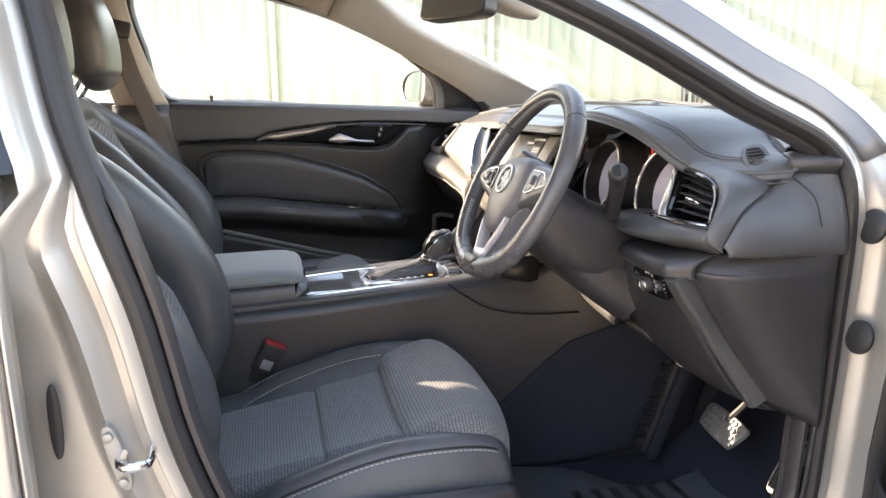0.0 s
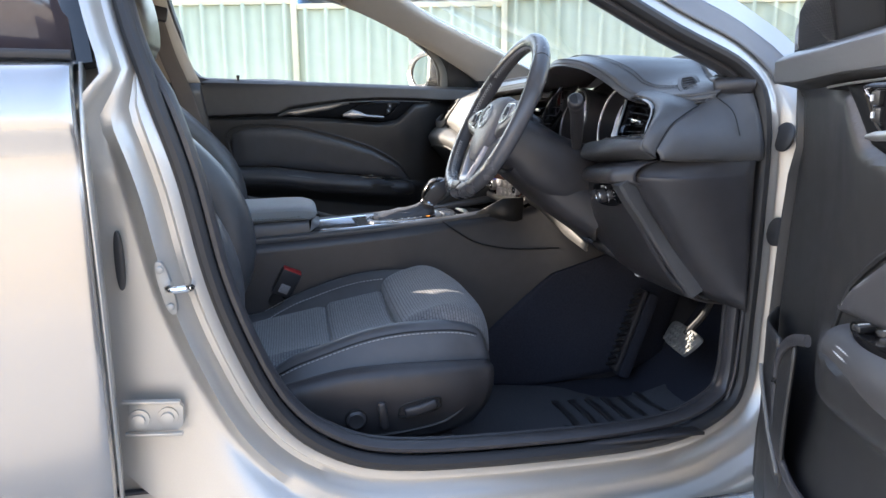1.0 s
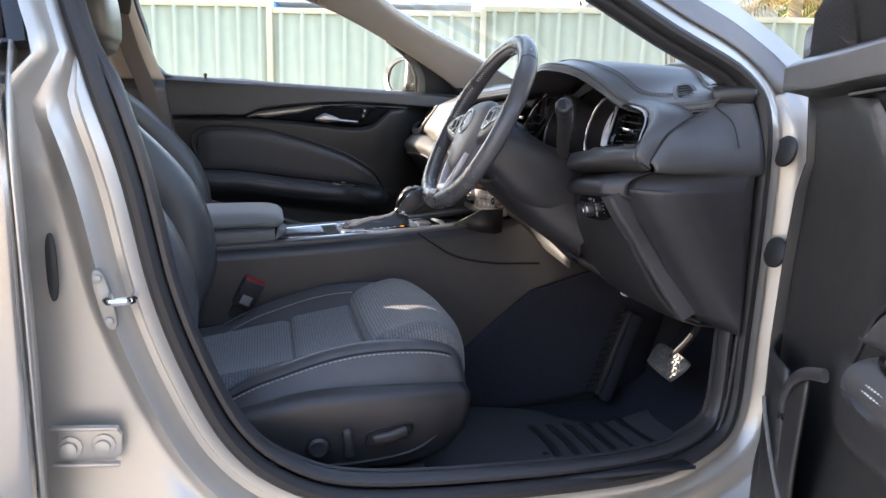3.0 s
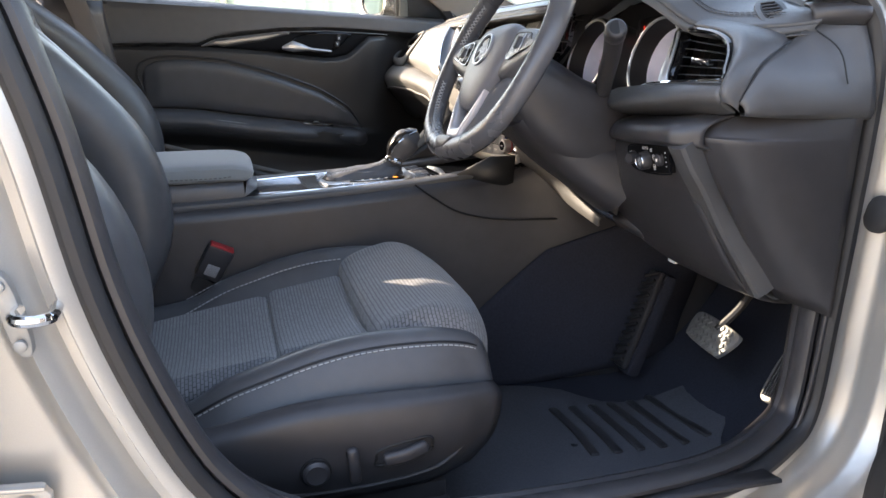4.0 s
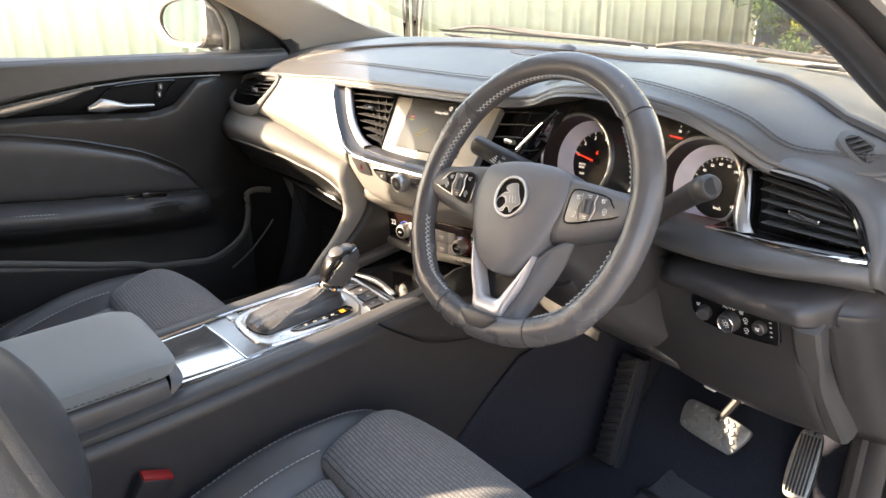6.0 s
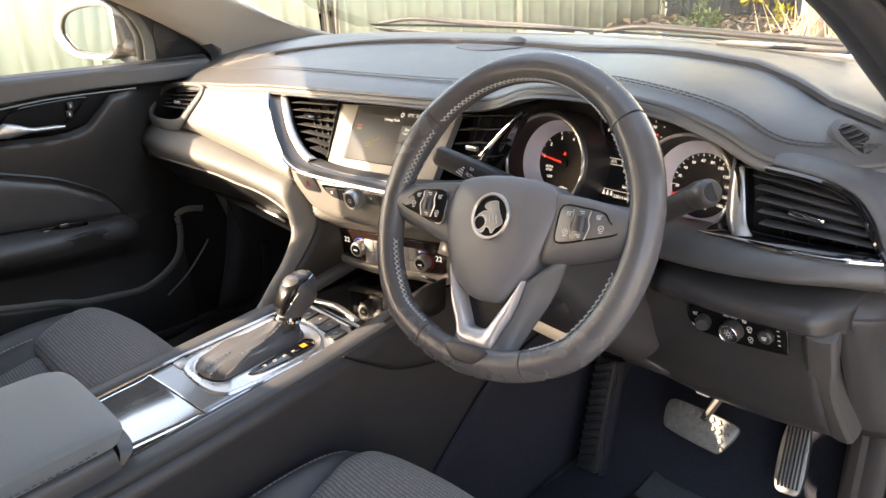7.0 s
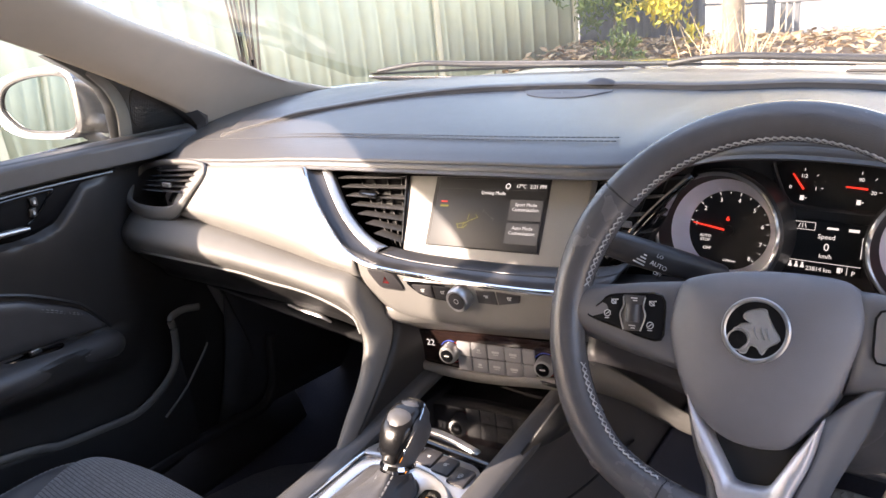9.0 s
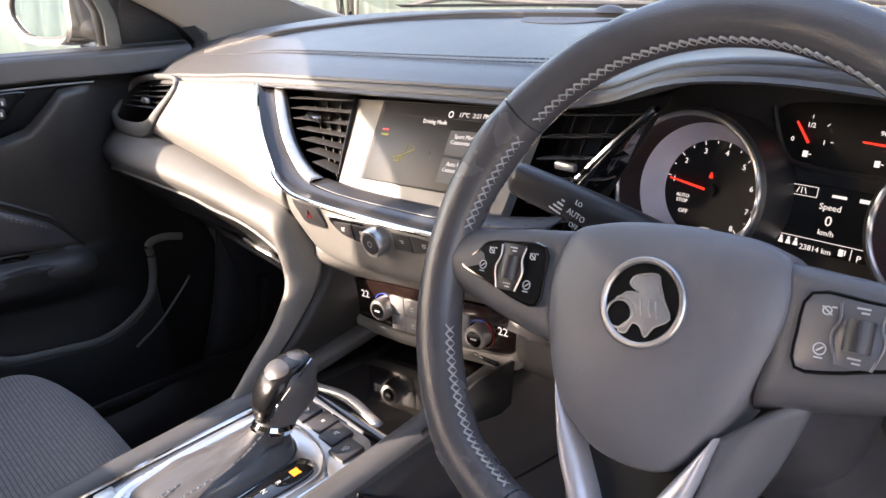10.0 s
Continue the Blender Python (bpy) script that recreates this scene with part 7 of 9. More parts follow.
# lower V spoke in satin silver round a dark well
outer_v = [(-0.056, -0.046), (-0.053, -0.064), (-0.043, -0.097), (-0.030, -0.120), (-0.022, -0.138), (0.0, -0.140), (0.022, -0.138), (0.028, -0.120), (0.038, -0.097), (0.045, -0.070), (0.047, -0.060)]
inner_v = [(-0.053, -0.050), (-0.046, -0.068), (-0.032, -0.090), (-0.021, -0.108), (-0.014, -0.118), (0.0, -0.119), (0.010, -0.117), (0.017, -0.107), (0.027, -0.090), (0.038, -0.073), (0.0455, -0.062)]
bm = surf([[(a[0] * k + b[0] * (1 - k), a[1] * k + b[1] * (1 - k), h + 0.003) for k, h in ((1, -0.016), (0.97, -0.002), (0.8, 0.003), (0.4, 0.003), (0.04, -0.002), (0, -0.018))] for a, b in zip(outer_v, inner_v)], 4, 3)
part("lower_spoke", bm, SPOKE_SILVER, wheel, "satin silver V spoke", local=True)
part("spoke_well", prism([(-0.048, -0.05), (0.044, -0.05), (0.014, -0.13), (-0.016, -0.13)], -0.030, -0.012), DARK, wheel, local=True)
part("spoke_web", surf([[(0.046, -0.060, -0.004), (0.040, -0.092, -0.004), (0.027, -0.125, -0.002), (0.022, -0.140, 0.0)], [(0.068, -0.040, -0.006), (0.056, -0.075, -0.010), (0.042, -0.115, -0.008), (0.036, -0.140, -0.003)], [(0.085, -0.028, -0.014), (0.070, -0.070, -0.022), (0.052, -0.110, -0.020), (0.044, -0.142, -0.010)]]), SPOKE, wheel, "dark web beside the V spoke", local=True, thick=0.004)
part("spoke_web", surf([[(-0.055, -0.050, -0.006), (-0.044, -0.095, -0.006), (-0.030, -0.124, -0.004), (-0.022, -0.140, 0.0)], [(-0.060, -0.048, -0.012), (-0.050, -0.095, -0.014), (-0.038, -0.124, -0.012), (-0.034, -0.140, -0.006)]]), SPOKE, wheel, local=True, thick=0.004)
part("spoke_back", sweep([(0, -0.05, -0.036), (0, -0.10, -0.030), (0, -0.146, -0.012)], [(0.050, 0.010), (0.036, 0.010), (0.030, 0.008)], up=(0, 0, 1), p=3, n=4), HARD, wheel, local=True)
part("hub_back", sweep([(0, 0, -0.012), (0, 0, -0.060)], [(0.066, 0.044), (0.056, 0.042)], up=(0, 1, 0), p=2.6, n=1, seg=24), HARD, wheel, local=True)
part("foot_cap", prism(loop2([(-0.030, -0.141), (-0.018, -0.156), (0.0, -0.158), (0.016, -0.156), (0.028, -0.141), (0.0, -0.1375)], 3), 0.0, 0.0165, None, 0.004), HARD, wheel, "black foot of the lower spoke", local=True)


# ---- centre console ----
con = thing("centre_console", "black centre console with bright gear selector plate", "console", T(0.2, 0, 0.25))
for s in (-1, 1):
    part("side_panel", surf([[(-0.45, s * 0.112, 0.60), (-0.45, s * 0.118, 0.50), (-0.45, s * 0.120, 0.38), (-0.45, s * 0.12, 0.25)], [(0.0, s * 0.112, 0.618), (0.0, s * 0.120, 0.50), (0.0, s * 0.125, 0.38), (0.0, s * 0.13, 0.25)],
                             [(0.25, s * 0.110, 0.634), (0.25, s * 0.122, 0.52), (0.25, s * 0.130, 0.40), (0.25, s * 0.14, 0.25)], [(0.42, s * 0.108, 0.650), (0.42, s * 0.125, 0.54), (0.42, s * 0.140, 0.40), (0.42, s * 0.155, 0.25)],
                             [(0.585, s * 0.108, 0.672), (0.60, s * 0.135, 0.56), (0.62, s * 0.155, 0.42), (0.64, s * 0.17, 0.25)], [(0.70, s * 0.14, 0.72), (0.74, s * 0.16, 0.58), (0.76, s * 0.18, 0.42), (0.78, s * 0.20, 0.25)], [(1.0, s * 0.16, 0.72), (1.0, s * 0.18, 0.58), (1.02, s * 0.20, 0.45), (1.02, s * 0.22, 0.3)]], 5, 5), HARD, con, "black console side panel", thick=0.004)
    part("carpet_side", surf([[(0.36, s * 0.150, 0.25), (0.42, s * 0.150, 0.33), (0.50, s * 0.150, 0.40), (0.58, s * 0.152, 0.47), (0.64, s * 0.158, 0.52)], [(0.60, s * 0.180, 0.25), (0.64, s * 0.176, 0.33), (0.68, s * 0.174, 0.42), (0.72, s * 0.172, 0.50), (0.76, s * 0.172, 0.56)],
                              [(0.9, s * 0.215, 0.30), (0.92, s * 0.21, 0.38), (0.95, s * 0.205, 0.46), (0.96, s * 0.20, 0.55), (0.97, s * 0.19, 0.62)]]), CARPET, con, thick=0.005)
for s in (-1, 1):
    part("edge_pad", sweep([(-0.44, s * 0.097, 0.602), (0.06, s * 0.096, 0.626), (0.25, s * 0.095, 0.637), (0.40, s * 0.093, 0.649), (0.585, s * 0.094, 0.674)], (0.017, 0.009), n=6, p=2.6, seg=14), SOFT, con, "soft padded console edge")
part("panel_seam", tube([(0.385, -0.1135, 0.650), (0.42, -0.121, 0.625), (0.47, -0.131, 0.597), (0.55, -0.141, 0.582), (0.66, -0.151, 0.580)], 0.0018, 6), DARK, con)
part("top_plate", surf([[(x, -0.080, z), (x, 0.0, z + 0.001), (x, 0.080, z)] for x, z in ((-0.45, 0.60), (0.0, 0.622), (0.10, 0.630), (0.25, 0.640), (0.40, 0.645), (0.60, 0.645))]), DECK, con, "grey gloss console top", thick=0.004)
for y in (-0.0775, 0.0775):
    part("bright_rail", sweep([(0.075, y, 0.630), (0.22, y, 0.641), (0.36, y * 0.98, 0.647), (0.40, y * 0.96, 0.648)], (0.0022, 0.0028), n=5, seg=8), CHROME, con, "chrome edge rail")
DT = T(0.10, 0, 0.6315) @ pose(0, 0, 0, 0, -3.8, 0) @ T(-0.10, 0, 0)
lid = [tuple(p) for p in cr([(0.088, -0.052), (0.088, 0.056), (0.096, 0.063), (0.176, 0.063), (0.187, 0.058), (0.193, -0.060), (0.186, -0.070), (0.100, -0.062)], 4, True)]
tl_ = part("tray_lid", prism(lid, 0.0, 0.0024, DT, 0.0008), LID, con, "shiny sliding tray lid")
part("lid_gap", tube([tuple(DT @ V(x, y, 0.0012)) for x, y in lid[::2]], 0.0014, 6, 2, True), DARK, tl_)
part("lid_edge", tube([tuple(DT @ V(0.1395 + (x - 0.1395) * 1.03, y * 1.03, 0.0012)) for x, y in lid[::2]], 0.0013, 6, 2, True), CHROME, tl_, "chrome lid edge")
# selector plate, boot, lever
SP = T(0.31, -0.002, 0.6455) @ pose(0, 0, 0, 0, -3.0, 0)
outer = loop2([(-0.090, 0.030), (-0.092, -0.020), (-0.084, -0.052), (-0.060, -0.066), (0.050, -0.071), (0.078, -0.060), (0.092, -0.030), (0.094, 0.020), (0.086, 0.056), (0.060, 0.068), (-0.050, 0.064), (-0.080, 0.052)], 4)
inner_ = loop2([(-0.078, 0.020), (-0.079, -0.008), (-0.070, -0.030), (-0.050, -0.036), (0.040, -0.034), (0.066, -0.026), (0.078, -0.008), (0.080, 0.022), (0.070, 0.046), (0.040, 0.052), (-0.030, 0.050), (-0.064, 0.042)], 4)
bm = grid([[(x * 1.02, y * 1.02, -0.006) for x, y in outer], [(x, y, 0.0) for x, y in outer], [(x * 0.97, y * 0.96, 0.0035) for x, y in outer], [(x * 1.04, y * 1.06, 0.0050) for x, y in inner_], [(x, y, 0.0035) for x, y in inner_], [(x * 0.98, y * 0.98, -0.004) for x, y in inner_]], close_v=True)
bm.transform(SP)
part("selector_plate", bm, BRUSHED, con, "bright brushed selector plate")
ind = part("selector_display", prism(loop2([(-0.030, -0.044), (0.055, -0.036), (0.068, -0.040), (0.070, -0.052), (0.056, -0.063), (0.0, -0.061), (-0.028, -0.056)], 3), 0.003, 0.0062, SP, 0.0008), GLOSS, con, "gloss selector display")
for i, x in enumerate((-0.012, 0.004, 0.019, 0.034)):
    words("MDNR"[i], 0.0075, SP @ T(x, -0.0505, 0.0064) @ pose(0, 0, 0, 0, 0, -90), PRINT, ind, "gear_letter")
part("gear_mark", rbox((0.008, 0.009, 0.0004), 0, SP @ T(0.052, -0.050, 0.0064)), GLOW_O, ind)
gl = thing("gear_lever", "black leather gear lever with gloss cap", "gear lever", T(0.35, -0.01, 0.65))
boot_base = [(x + 0.31, y - 0.002) for x, y in loop2([(-0.077, 0.019), (-0.078, -0.008), (-0.069, -0.030), (-0.050, -0.035), (0.040, -0.033), (0.066, -0.025), (0.077, -0.008), (0.079, 0.022), (0.069, 0.045), (0.040, 0.051), (-0.030, 0.049), (-0.063, 0.041)], 4)]
rows = []
for k, cx_, z, fold in ((1.0, 0.310, 0.6465, 0.0), (0.97, 0.312, 0.6525, 0.001), (0.82, 0.322, 0.6590, 0.0025), (0.60, 0.338, 0.6640, 0.003), (0.42, 0.352, 0.6690, 0.002), (0.28, 0.362, 0.6750, 0.001), (0.21, 0.366, 0.6820, 0.0)):
    rows.append([(cx_ + (x - 0.310) * k, -0.006 * (1 - k) + (y + 0.0) * k, z + fold * math.sin(i * 0.9 + z * 700)) for i, (x, y) in enumerate(boot_base)])
part("boot", grid(rows, close_v=True), LEATHER, gl, "soft leather boot")
for dy in (0.006, -0.012):
    part("stitching", stitches([(0.235, -0.006 + dy, 0.6538), (0.27, -0.006 + dy, 0.6616), (0.32, -0.005 + dy, 0.6663), (0.352, -0.004 + dy, 0.6803)], 0.004, 0.0025, 0.0011), THREAD, gl)
part("collar", lathe([(0.019, 0), (0.020, 0.004), (0.018, 0.008), (0.016, 0.008)], T(0.369, -0.008, 0.6770) @ pose(0, 0, 0, 0, 15, 0), 28), CHROME, gl, "chrome collar")
part("grip", sweep([(0.371, -0.008, 0.6795), (0.377, -0.008, 0.6921), (0.386, -0.008, 0.7060), (0.397, -0.008, 0.7192), (0.405, -0.008, 0.7268)], [(0.015, 0.017), (0.018, 0.021), (0.0225, 0.026), (0.024, 0.026), (0.019, 0.017)], up=(-1, 0, 0), p=2.4, n=6, seg=22, round_ends=True), LEATHER, gl)
part("gloss_cap", sweep([(0.358, -0.008, 0.6934), (0.363, -0.008, 0.7066), (0.375, -0.008, 0.7217), (0.392, -0.008, 0.7328), (0.411, -0.008, 0.7369)], [(0.010, 0.004), (0.015, 0.007), (0.0195, 0.009), (0.019, 0.007), (0.013, 0.004)], up=(-1, 0, 0.8), p=2.6, n=6, seg=18, round_ends=True), KNOB, gl, "gloss black cap")
for s in (-1, 1):
    part("chrome_inlay", tube([(0.360, -0.008 + s * 0.013, 0.6946), (0.366, -0.008 + s * 0.018, 0.7079), (0.380, -0.008 + s * 0.0205, 0.7224), (0.397, -0.008 + s * 0.019, 0.7324), (0.412, -0.008 + s * 0.012, 0.7369)], 0.0011, 8), CHROME, gl, "chrome inlay")
# key bank, parking brake key and tray lip ahead of the lever
kb = part("key_bank", prism(loop2([(0.405, -0.082), (0.452, -0.078), (0.470, -0.03), (0.470, 0.03), (0.445, 0.066), (0.418, 0.070), (0.428, 0.03), (0.426, -0.03)], 4), 0, 0.010, T(-0.022, 0.003, 0.641) @ pose(0, 0, 0, 0, 0, 0), 0.002), SATIN, con, "satin key bank")
for i, y in enumerate((-0.062, -0.035, -0.008, 0.020, 0.046)):
    k = part("console_key", rbox((0.026, 0.024, 0.006), 0.0015, T(0.424 - 0.010 * (abs(y) / 0.06) ** 2, y + 0.003, 0.6525) @ pose(0, 0, 0, 0, -6, 0)), HARD, kb)
    part("key_mark", key_icon(i % 3, T(0.424 - 0.010 * (abs(y) / 0.06) ** 2, y + 0.003, 0.6556) @ pose(0, 0, 0, 0, -6, -90)), PRINT, k)
part("tray_lip", sweep([(0.458, 0.060, 0.648), (0.467, 0.012, 0.650), (0.460, -0.048, 0.648)], (0.006, 0.007), n=6, p=3, seg=12, round_ends=True), SATIN, con, "satin tray lip")
part("brake_key", rbox((0.018, 0.022, 0.006), 0.002, T(0.231, 0.058, 0.6415) @ pose(0, 0, 0, 0, -4, 0)), SATIN, con, "satin parking brake key")
ar = thing("arm_rest", "grey padded centre arm rest", "arm rest", T(-0.1, 0, 0.62))
part("box", sweep([(-0.42, 0, 0.628), (-0.1, 0, 0.630), (0.065, 0, 0.636), (0.078, 0, 0.638)], [(0.098, 0.034), (0.100, 0.034), (0.098, 0.032), (0.092, 0.024)], p=5, n=4, seg=28), LEATHER, ar, "black leather sides")
part("lid", sweep([(-0.42, 0, 0.672), (-0.1, 0, 0.675), (0.04, 0, 0.678), (0.075, 0, 0.676), (0.088, 0, 0.673), (0.094, 0, 0.670)], [(0.101, 0.020), (0.103, 0.020), (0.102, 0.019), (0.098, 0.0175), (0.090, 0.014), (0.078, 0.007)], p=4, n=5, seg=28), GREY_CLOTH, ar, "grey cloth lid")
part("stitching", stitches([(-0.3, -0.1035, 0.668), (0.0, -0.1040, 0.671), (0.06, -0.1020, 0.674)], 0.005, 0.003, 0.0009), LEATHER, ar)


# ---- seats ----
def build_seat(name, label, cy, dx, switches, group, slide=0.0):
    st_ = thing(name, label, "car seat", T(0.15 + dx, cy, 0.25), group=group)
    def P(x, y, z):
        return (x + dx + slide, cy + y, z)
    # cushion: centre pad in two lengths, raised front, two bolsters
    def pad(x0, x1, z0, z1, sag, w0, w1):
        def f(u, v):
            x = x0 + (x1 - x0) * u
            w = w0 + (w1 - w0) * u
            e = 2 * v - 1
            d = max(0.0, abs(2 * u - 1) - 0.86) / 0.14
            return P(x, e * w, z0 + (z1 - z0) * u + sag * e * e - 0.016 * d * d - 0.03 * max(0.0, abs(e) - 0.88) / 0.12)
        return field(f, 26, 26)
    part("cushion_pad", pad(-0.16, 0.106, 0.440, 0.486, 0.014, 0.135, 0.145), CLOTH, st_, "grey ribbed cloth centre", thick=0.012)
    part("cushion_pad", pad(0.104, 0.224, 0.488, 0.508, 0.016, 0.145, 0.150), CLOTH, st_, "grey ribbed cloth centre", thick=0.012)
    nose = []
    for x, z in ((0.227, 0.480), (0.229, 0.515), (0.236, 0.534), (0.255, 0.546), (0.290, 0.556), (0.330, 0.562), (0.362, 0.556), (0.385, 0.538), (0.397, 0.510), (0.400, 0.470)):
        k = sstep(0.24, 0.36, x)
        nose.append([P(x - 0.022 * k * (abs(e) ** 3), (e - 0.05) * 0.165, z - float(np.interp(abs(e), (0.97, 1.04, 1.12, 1.16, 1.18), (0.0, 0.004 + 0.018 * (1 - k), 0.020, 0.045, 0.085))) + 0.004 * e * e) for e in (-1.18, -1.16, -1.12, -1.04, -0.97, -0.8, -0.45, -0.15, 0.15, 0.45, 0.8, 0.97, 1.02, 1.05)])
    part("thigh_support", surf(nose, 4, 4), CLOTH, st_, "ribbed cloth thigh support", thick=0.010)
    part("nose_panel", surf([[P(0.401 - 0.03 * abs(e) ** 2.5, e * 0.172, 0.470 + 0.012 * e * e), P(0.398 - 0.03 * abs(e) ** 2.5, e * 0.172, 0.43), P(0.375 - 0.03 * abs(e) ** 2.5, e * 0.172, 0.385), P(0.33, e * 0.17, 0.36)] for e in (-1, -0.5, 0, 0.5, 1)]), LEATHER, st_, thick=0.006)
    for s in (-1, 1):
        rows = []
        for x, zr, k, dp in ((-0.17, 0.455, 1.0, 0.06), (-0.03, 0.472, 1.0, 0.07), (0.03, 0.503, 1.0, 0.085), (0.077, 0.520, 1.0, 0.095), (0.135, 0.538, 1.0, 0.10), (0.185, 0.548, 1.0, 0.10), (0.236, 0.552, 1.0, 0.10), (0.297, 0.550, 0.995, 0.095), (0.339, 0.541, 0.975, 0.09), (0.363, 0.525, 0.94, 0.06), (0.376, 0.498, 0.90, 0.06), (0.380, 0.46, 0.89, 0.03)):
            rows.append([P(x, s * y * k, zr - h * dp) for y, h in ((0.112, 0.68), (0.128, 0.56), (0.146, 0.36), (0.168, 0.14), (0.190, 0.02), (0.206, 0.0), (0.218, 0.06), (0.226, 0.17), (0.236, 0.34), (0.250, 0.64), (0.256, 1.0))])
        bo = part("cushion_bolster", surf(rows, 4, 3), LEATHER, st_, "black leather bolster", sharp=60)
        edge = [P(x, s * 0.2225 * k, zr - 0.115 * dp) for x, zr, k, dp in ((-0.03, 0.472, 1.0, 0.07), (0.03, 0.503, 1.0, 0.085), (0.077, 0.520, 1.0, 0.095), (0.135, 0.538, 1.0, 0.10), (0.185, 0.548, 1.0, 0.10), (0.236, 0.552, 1.0, 0.10), (0.297, 0.550, 0.995, 0.095), (0.339, 0.541, 0.975, 0.09), (0.363, 0.525, 0.94, 0.08))]
        part("seam", tube(edge, 0.0016, 6), DARK, bo)
        for dy, dz in (((0.0045, -0.0045),) if s < 0 else ((0.0045, -0.0045), (-0.004, 0.004))):
            part("stitching", stitches([(x, y + s * dy * 0.7, z + dz + 0.001) for x, y, z in edge], 0.0055, 0.0022, 0.0009), THREAD, bo)
        if s > 0:
            for dy in (-0.006, 0.006):
                part("stitching", stitches([P(x, (0.172 + dy) * k, zr - 0.0105) for x, zr, k, dp in ((-0.03, 0.472, 1.0, 0.07), (0.03, 0.503, 1.0, 0.085), (0.077, 0.520, 1.0, 0.095), (0.135, 0.538, 1.0, 0.10), (0.185, 0.548, 1.0, 0.10), (0.236, 0.552, 1.0, 0.10))], 0.0055, 0.0022, 0.0010), THREAD, bo)
        part("base_trim", surf([[P(-0.16, s * 0.262, 0.475), P(-0.16, s * 0.276, 0.455), P(-0.15, s * 0.276, 0.42), P(-0.13, s * 0.262, 0.395)], [P(-0.02, s * 0.268, 0.476), P(-0.02, s * 0.287, 0.462), P(0.0, s * 0.290, 0.42), P(0.03, s * 0.275, 0.378)],
                                [P(0.12, s * 0.270, 0.500), P(0.12, s * 0.290, 0.484), P(0.13, s * 0.293, 0.425), P(0.13, s * 0.278, 0.370)], [P(0.27, s * 0.268, 0.500), P(0.28, s * 0.288, 0.484), P(0.28, s * 0.290, 0.425), P(0.26, s * 0.274, 0.372)],
                                [P(0.362, s * 0.250, 0.490), P(0.370, s * 0.262, 0.474), P(0.362, s * 0.262, 0.425), P(0.335, s * 0.250, 0.380)]], 6, 6), HARD, st_, "black plastic seat base trim", thick=0.004)
        part("seat_rail", rbox((0.50, 0.035, 0.035), 0.006, T(*P(0.05, s * 0.245, 0.345))), HARD, st_)
        part("rail_foot", rbox((0.05, 0.05, 0.09), 0.008, T(*P(0.28, s * 0.245, 0.295))), HARD, st_)
        part("rail_foot", rbox((0.05, 0.05, 0.09), 0.008, T(*P(-0.15, s * 0.245, 0.295))), HARD, st_)
    part("cushion_base", rbox((0.46, 0.44, 0.08), 0.02, T(*P(0.09, 0, 0.385))), HARD, st_)
    if switches:
        sy = -0.297
        def side_y(x, z):
            return float(np.interp(x, (-0.02, 0.12, 0.28, 0.36), (0.290, 0.2925, 0.290, 0.266))) - 5.0 * max(0.0, 0.42 - z) ** 2 - 1.0 * max(0.0, z - 0.43) ** 2
        plate = cr([(0.01, 0.436), (0.07, 0.447), (0.14, 0.453), (0.20, 0.470), (0.25, 0.479), (0.30, 0.475), (0.322, 0.450), (0.310, 0.418), (0.26, 0.396), (0.18, 0.386), (0.09, 0.390), (0.03, 0.412), (0.01, 0.436)], 6)
        part("switch_plate_edge", tube([P(x, -side_y(x, z) - 0.0008, z) for x, z in plate], 0.0024, 8, 1), HARD, st_, "raised edge round the switches")
        k = part("lumbar_switch", lathe([(0.016, 0), (0.016, 0.006), (0.012, 0.009), (0.006, 0.0075), (0.0005, 0.0075)], T(*P(0.128, sy, 0.422)) @ pose(0, 0, 0, 90, 0, 0), 28), HARD, st_, "round lumbar switch")
        part("switch_ring", ring(0.016, 0.0185, 0, 0.003, T(*P(0.128, sy, 0.422)) @ pose(0, 0, 0, 90, 0, 0), 28), DARK, k)
        part("recline_switch", sweep([P(0.174, sy - 0.005, 0.408), P(0.172, sy - 0.008, 0.428), P(0.170, sy - 0.006, 0.446)], (0.007, 0.006), up=(0, 1, 0), p=2.6, n=5, round_ends=True), HARD, st_, "upright recline switch")
        part("slide_switch", sweep([P(0.212, sy - 0.005, 0.428), P(0.235, sy - 0.008, 0.433), P(0.258, sy - 0.005, 0.439)], (0.009, 0.006), up=(0, 1, 0), p=2.6, n=5, round_ends=True), HARD, st_, "bar slide switch")
        part("switch_ring", tube([P(0.205, sy + 0.001, 0.418), P(0.262, sy + 0.001, 0.428), P(0.270, sy + 0.001, 0.440), P(0.262, sy + 0.001, 0.449), P(0.208, sy + 0.001, 0.440), P(0.200, sy + 0.001, 0.428)], 0.002, 6, 4, True), DARK, st_)
    # backrest: line from the hip up to the shoulder, leaning back
    def B(h, y, f):
        """A point h metres up the back, y across, f in front of its line."""
        return P(float(np.interp(h, (-0.06, 0.0, 0.1, 0.2, 0.3, 0.4, 0.5, 0.6, 0.8), (-0.165, -0.165, -0.172, -0.205, -0.268, -0.325, -0.368, -0.400, -0.44))) + f - slide, y, 0.50 + h)
    def back(u, v):
        h = -0.01 + 0.49 * u
        e = 2 * v - 1
        return B(h, e * (0.15 - 0.04 * u), 0.035 + 0.02 * math.sin(math.pi * min(1, u * 1.4)) * (1 - 0.5 * u) + 0.018 * e * e)
    part("back_pad", field(back, 30, 20), CLOTH, st_, "grey ribbed cloth back centre", thick=0.012)
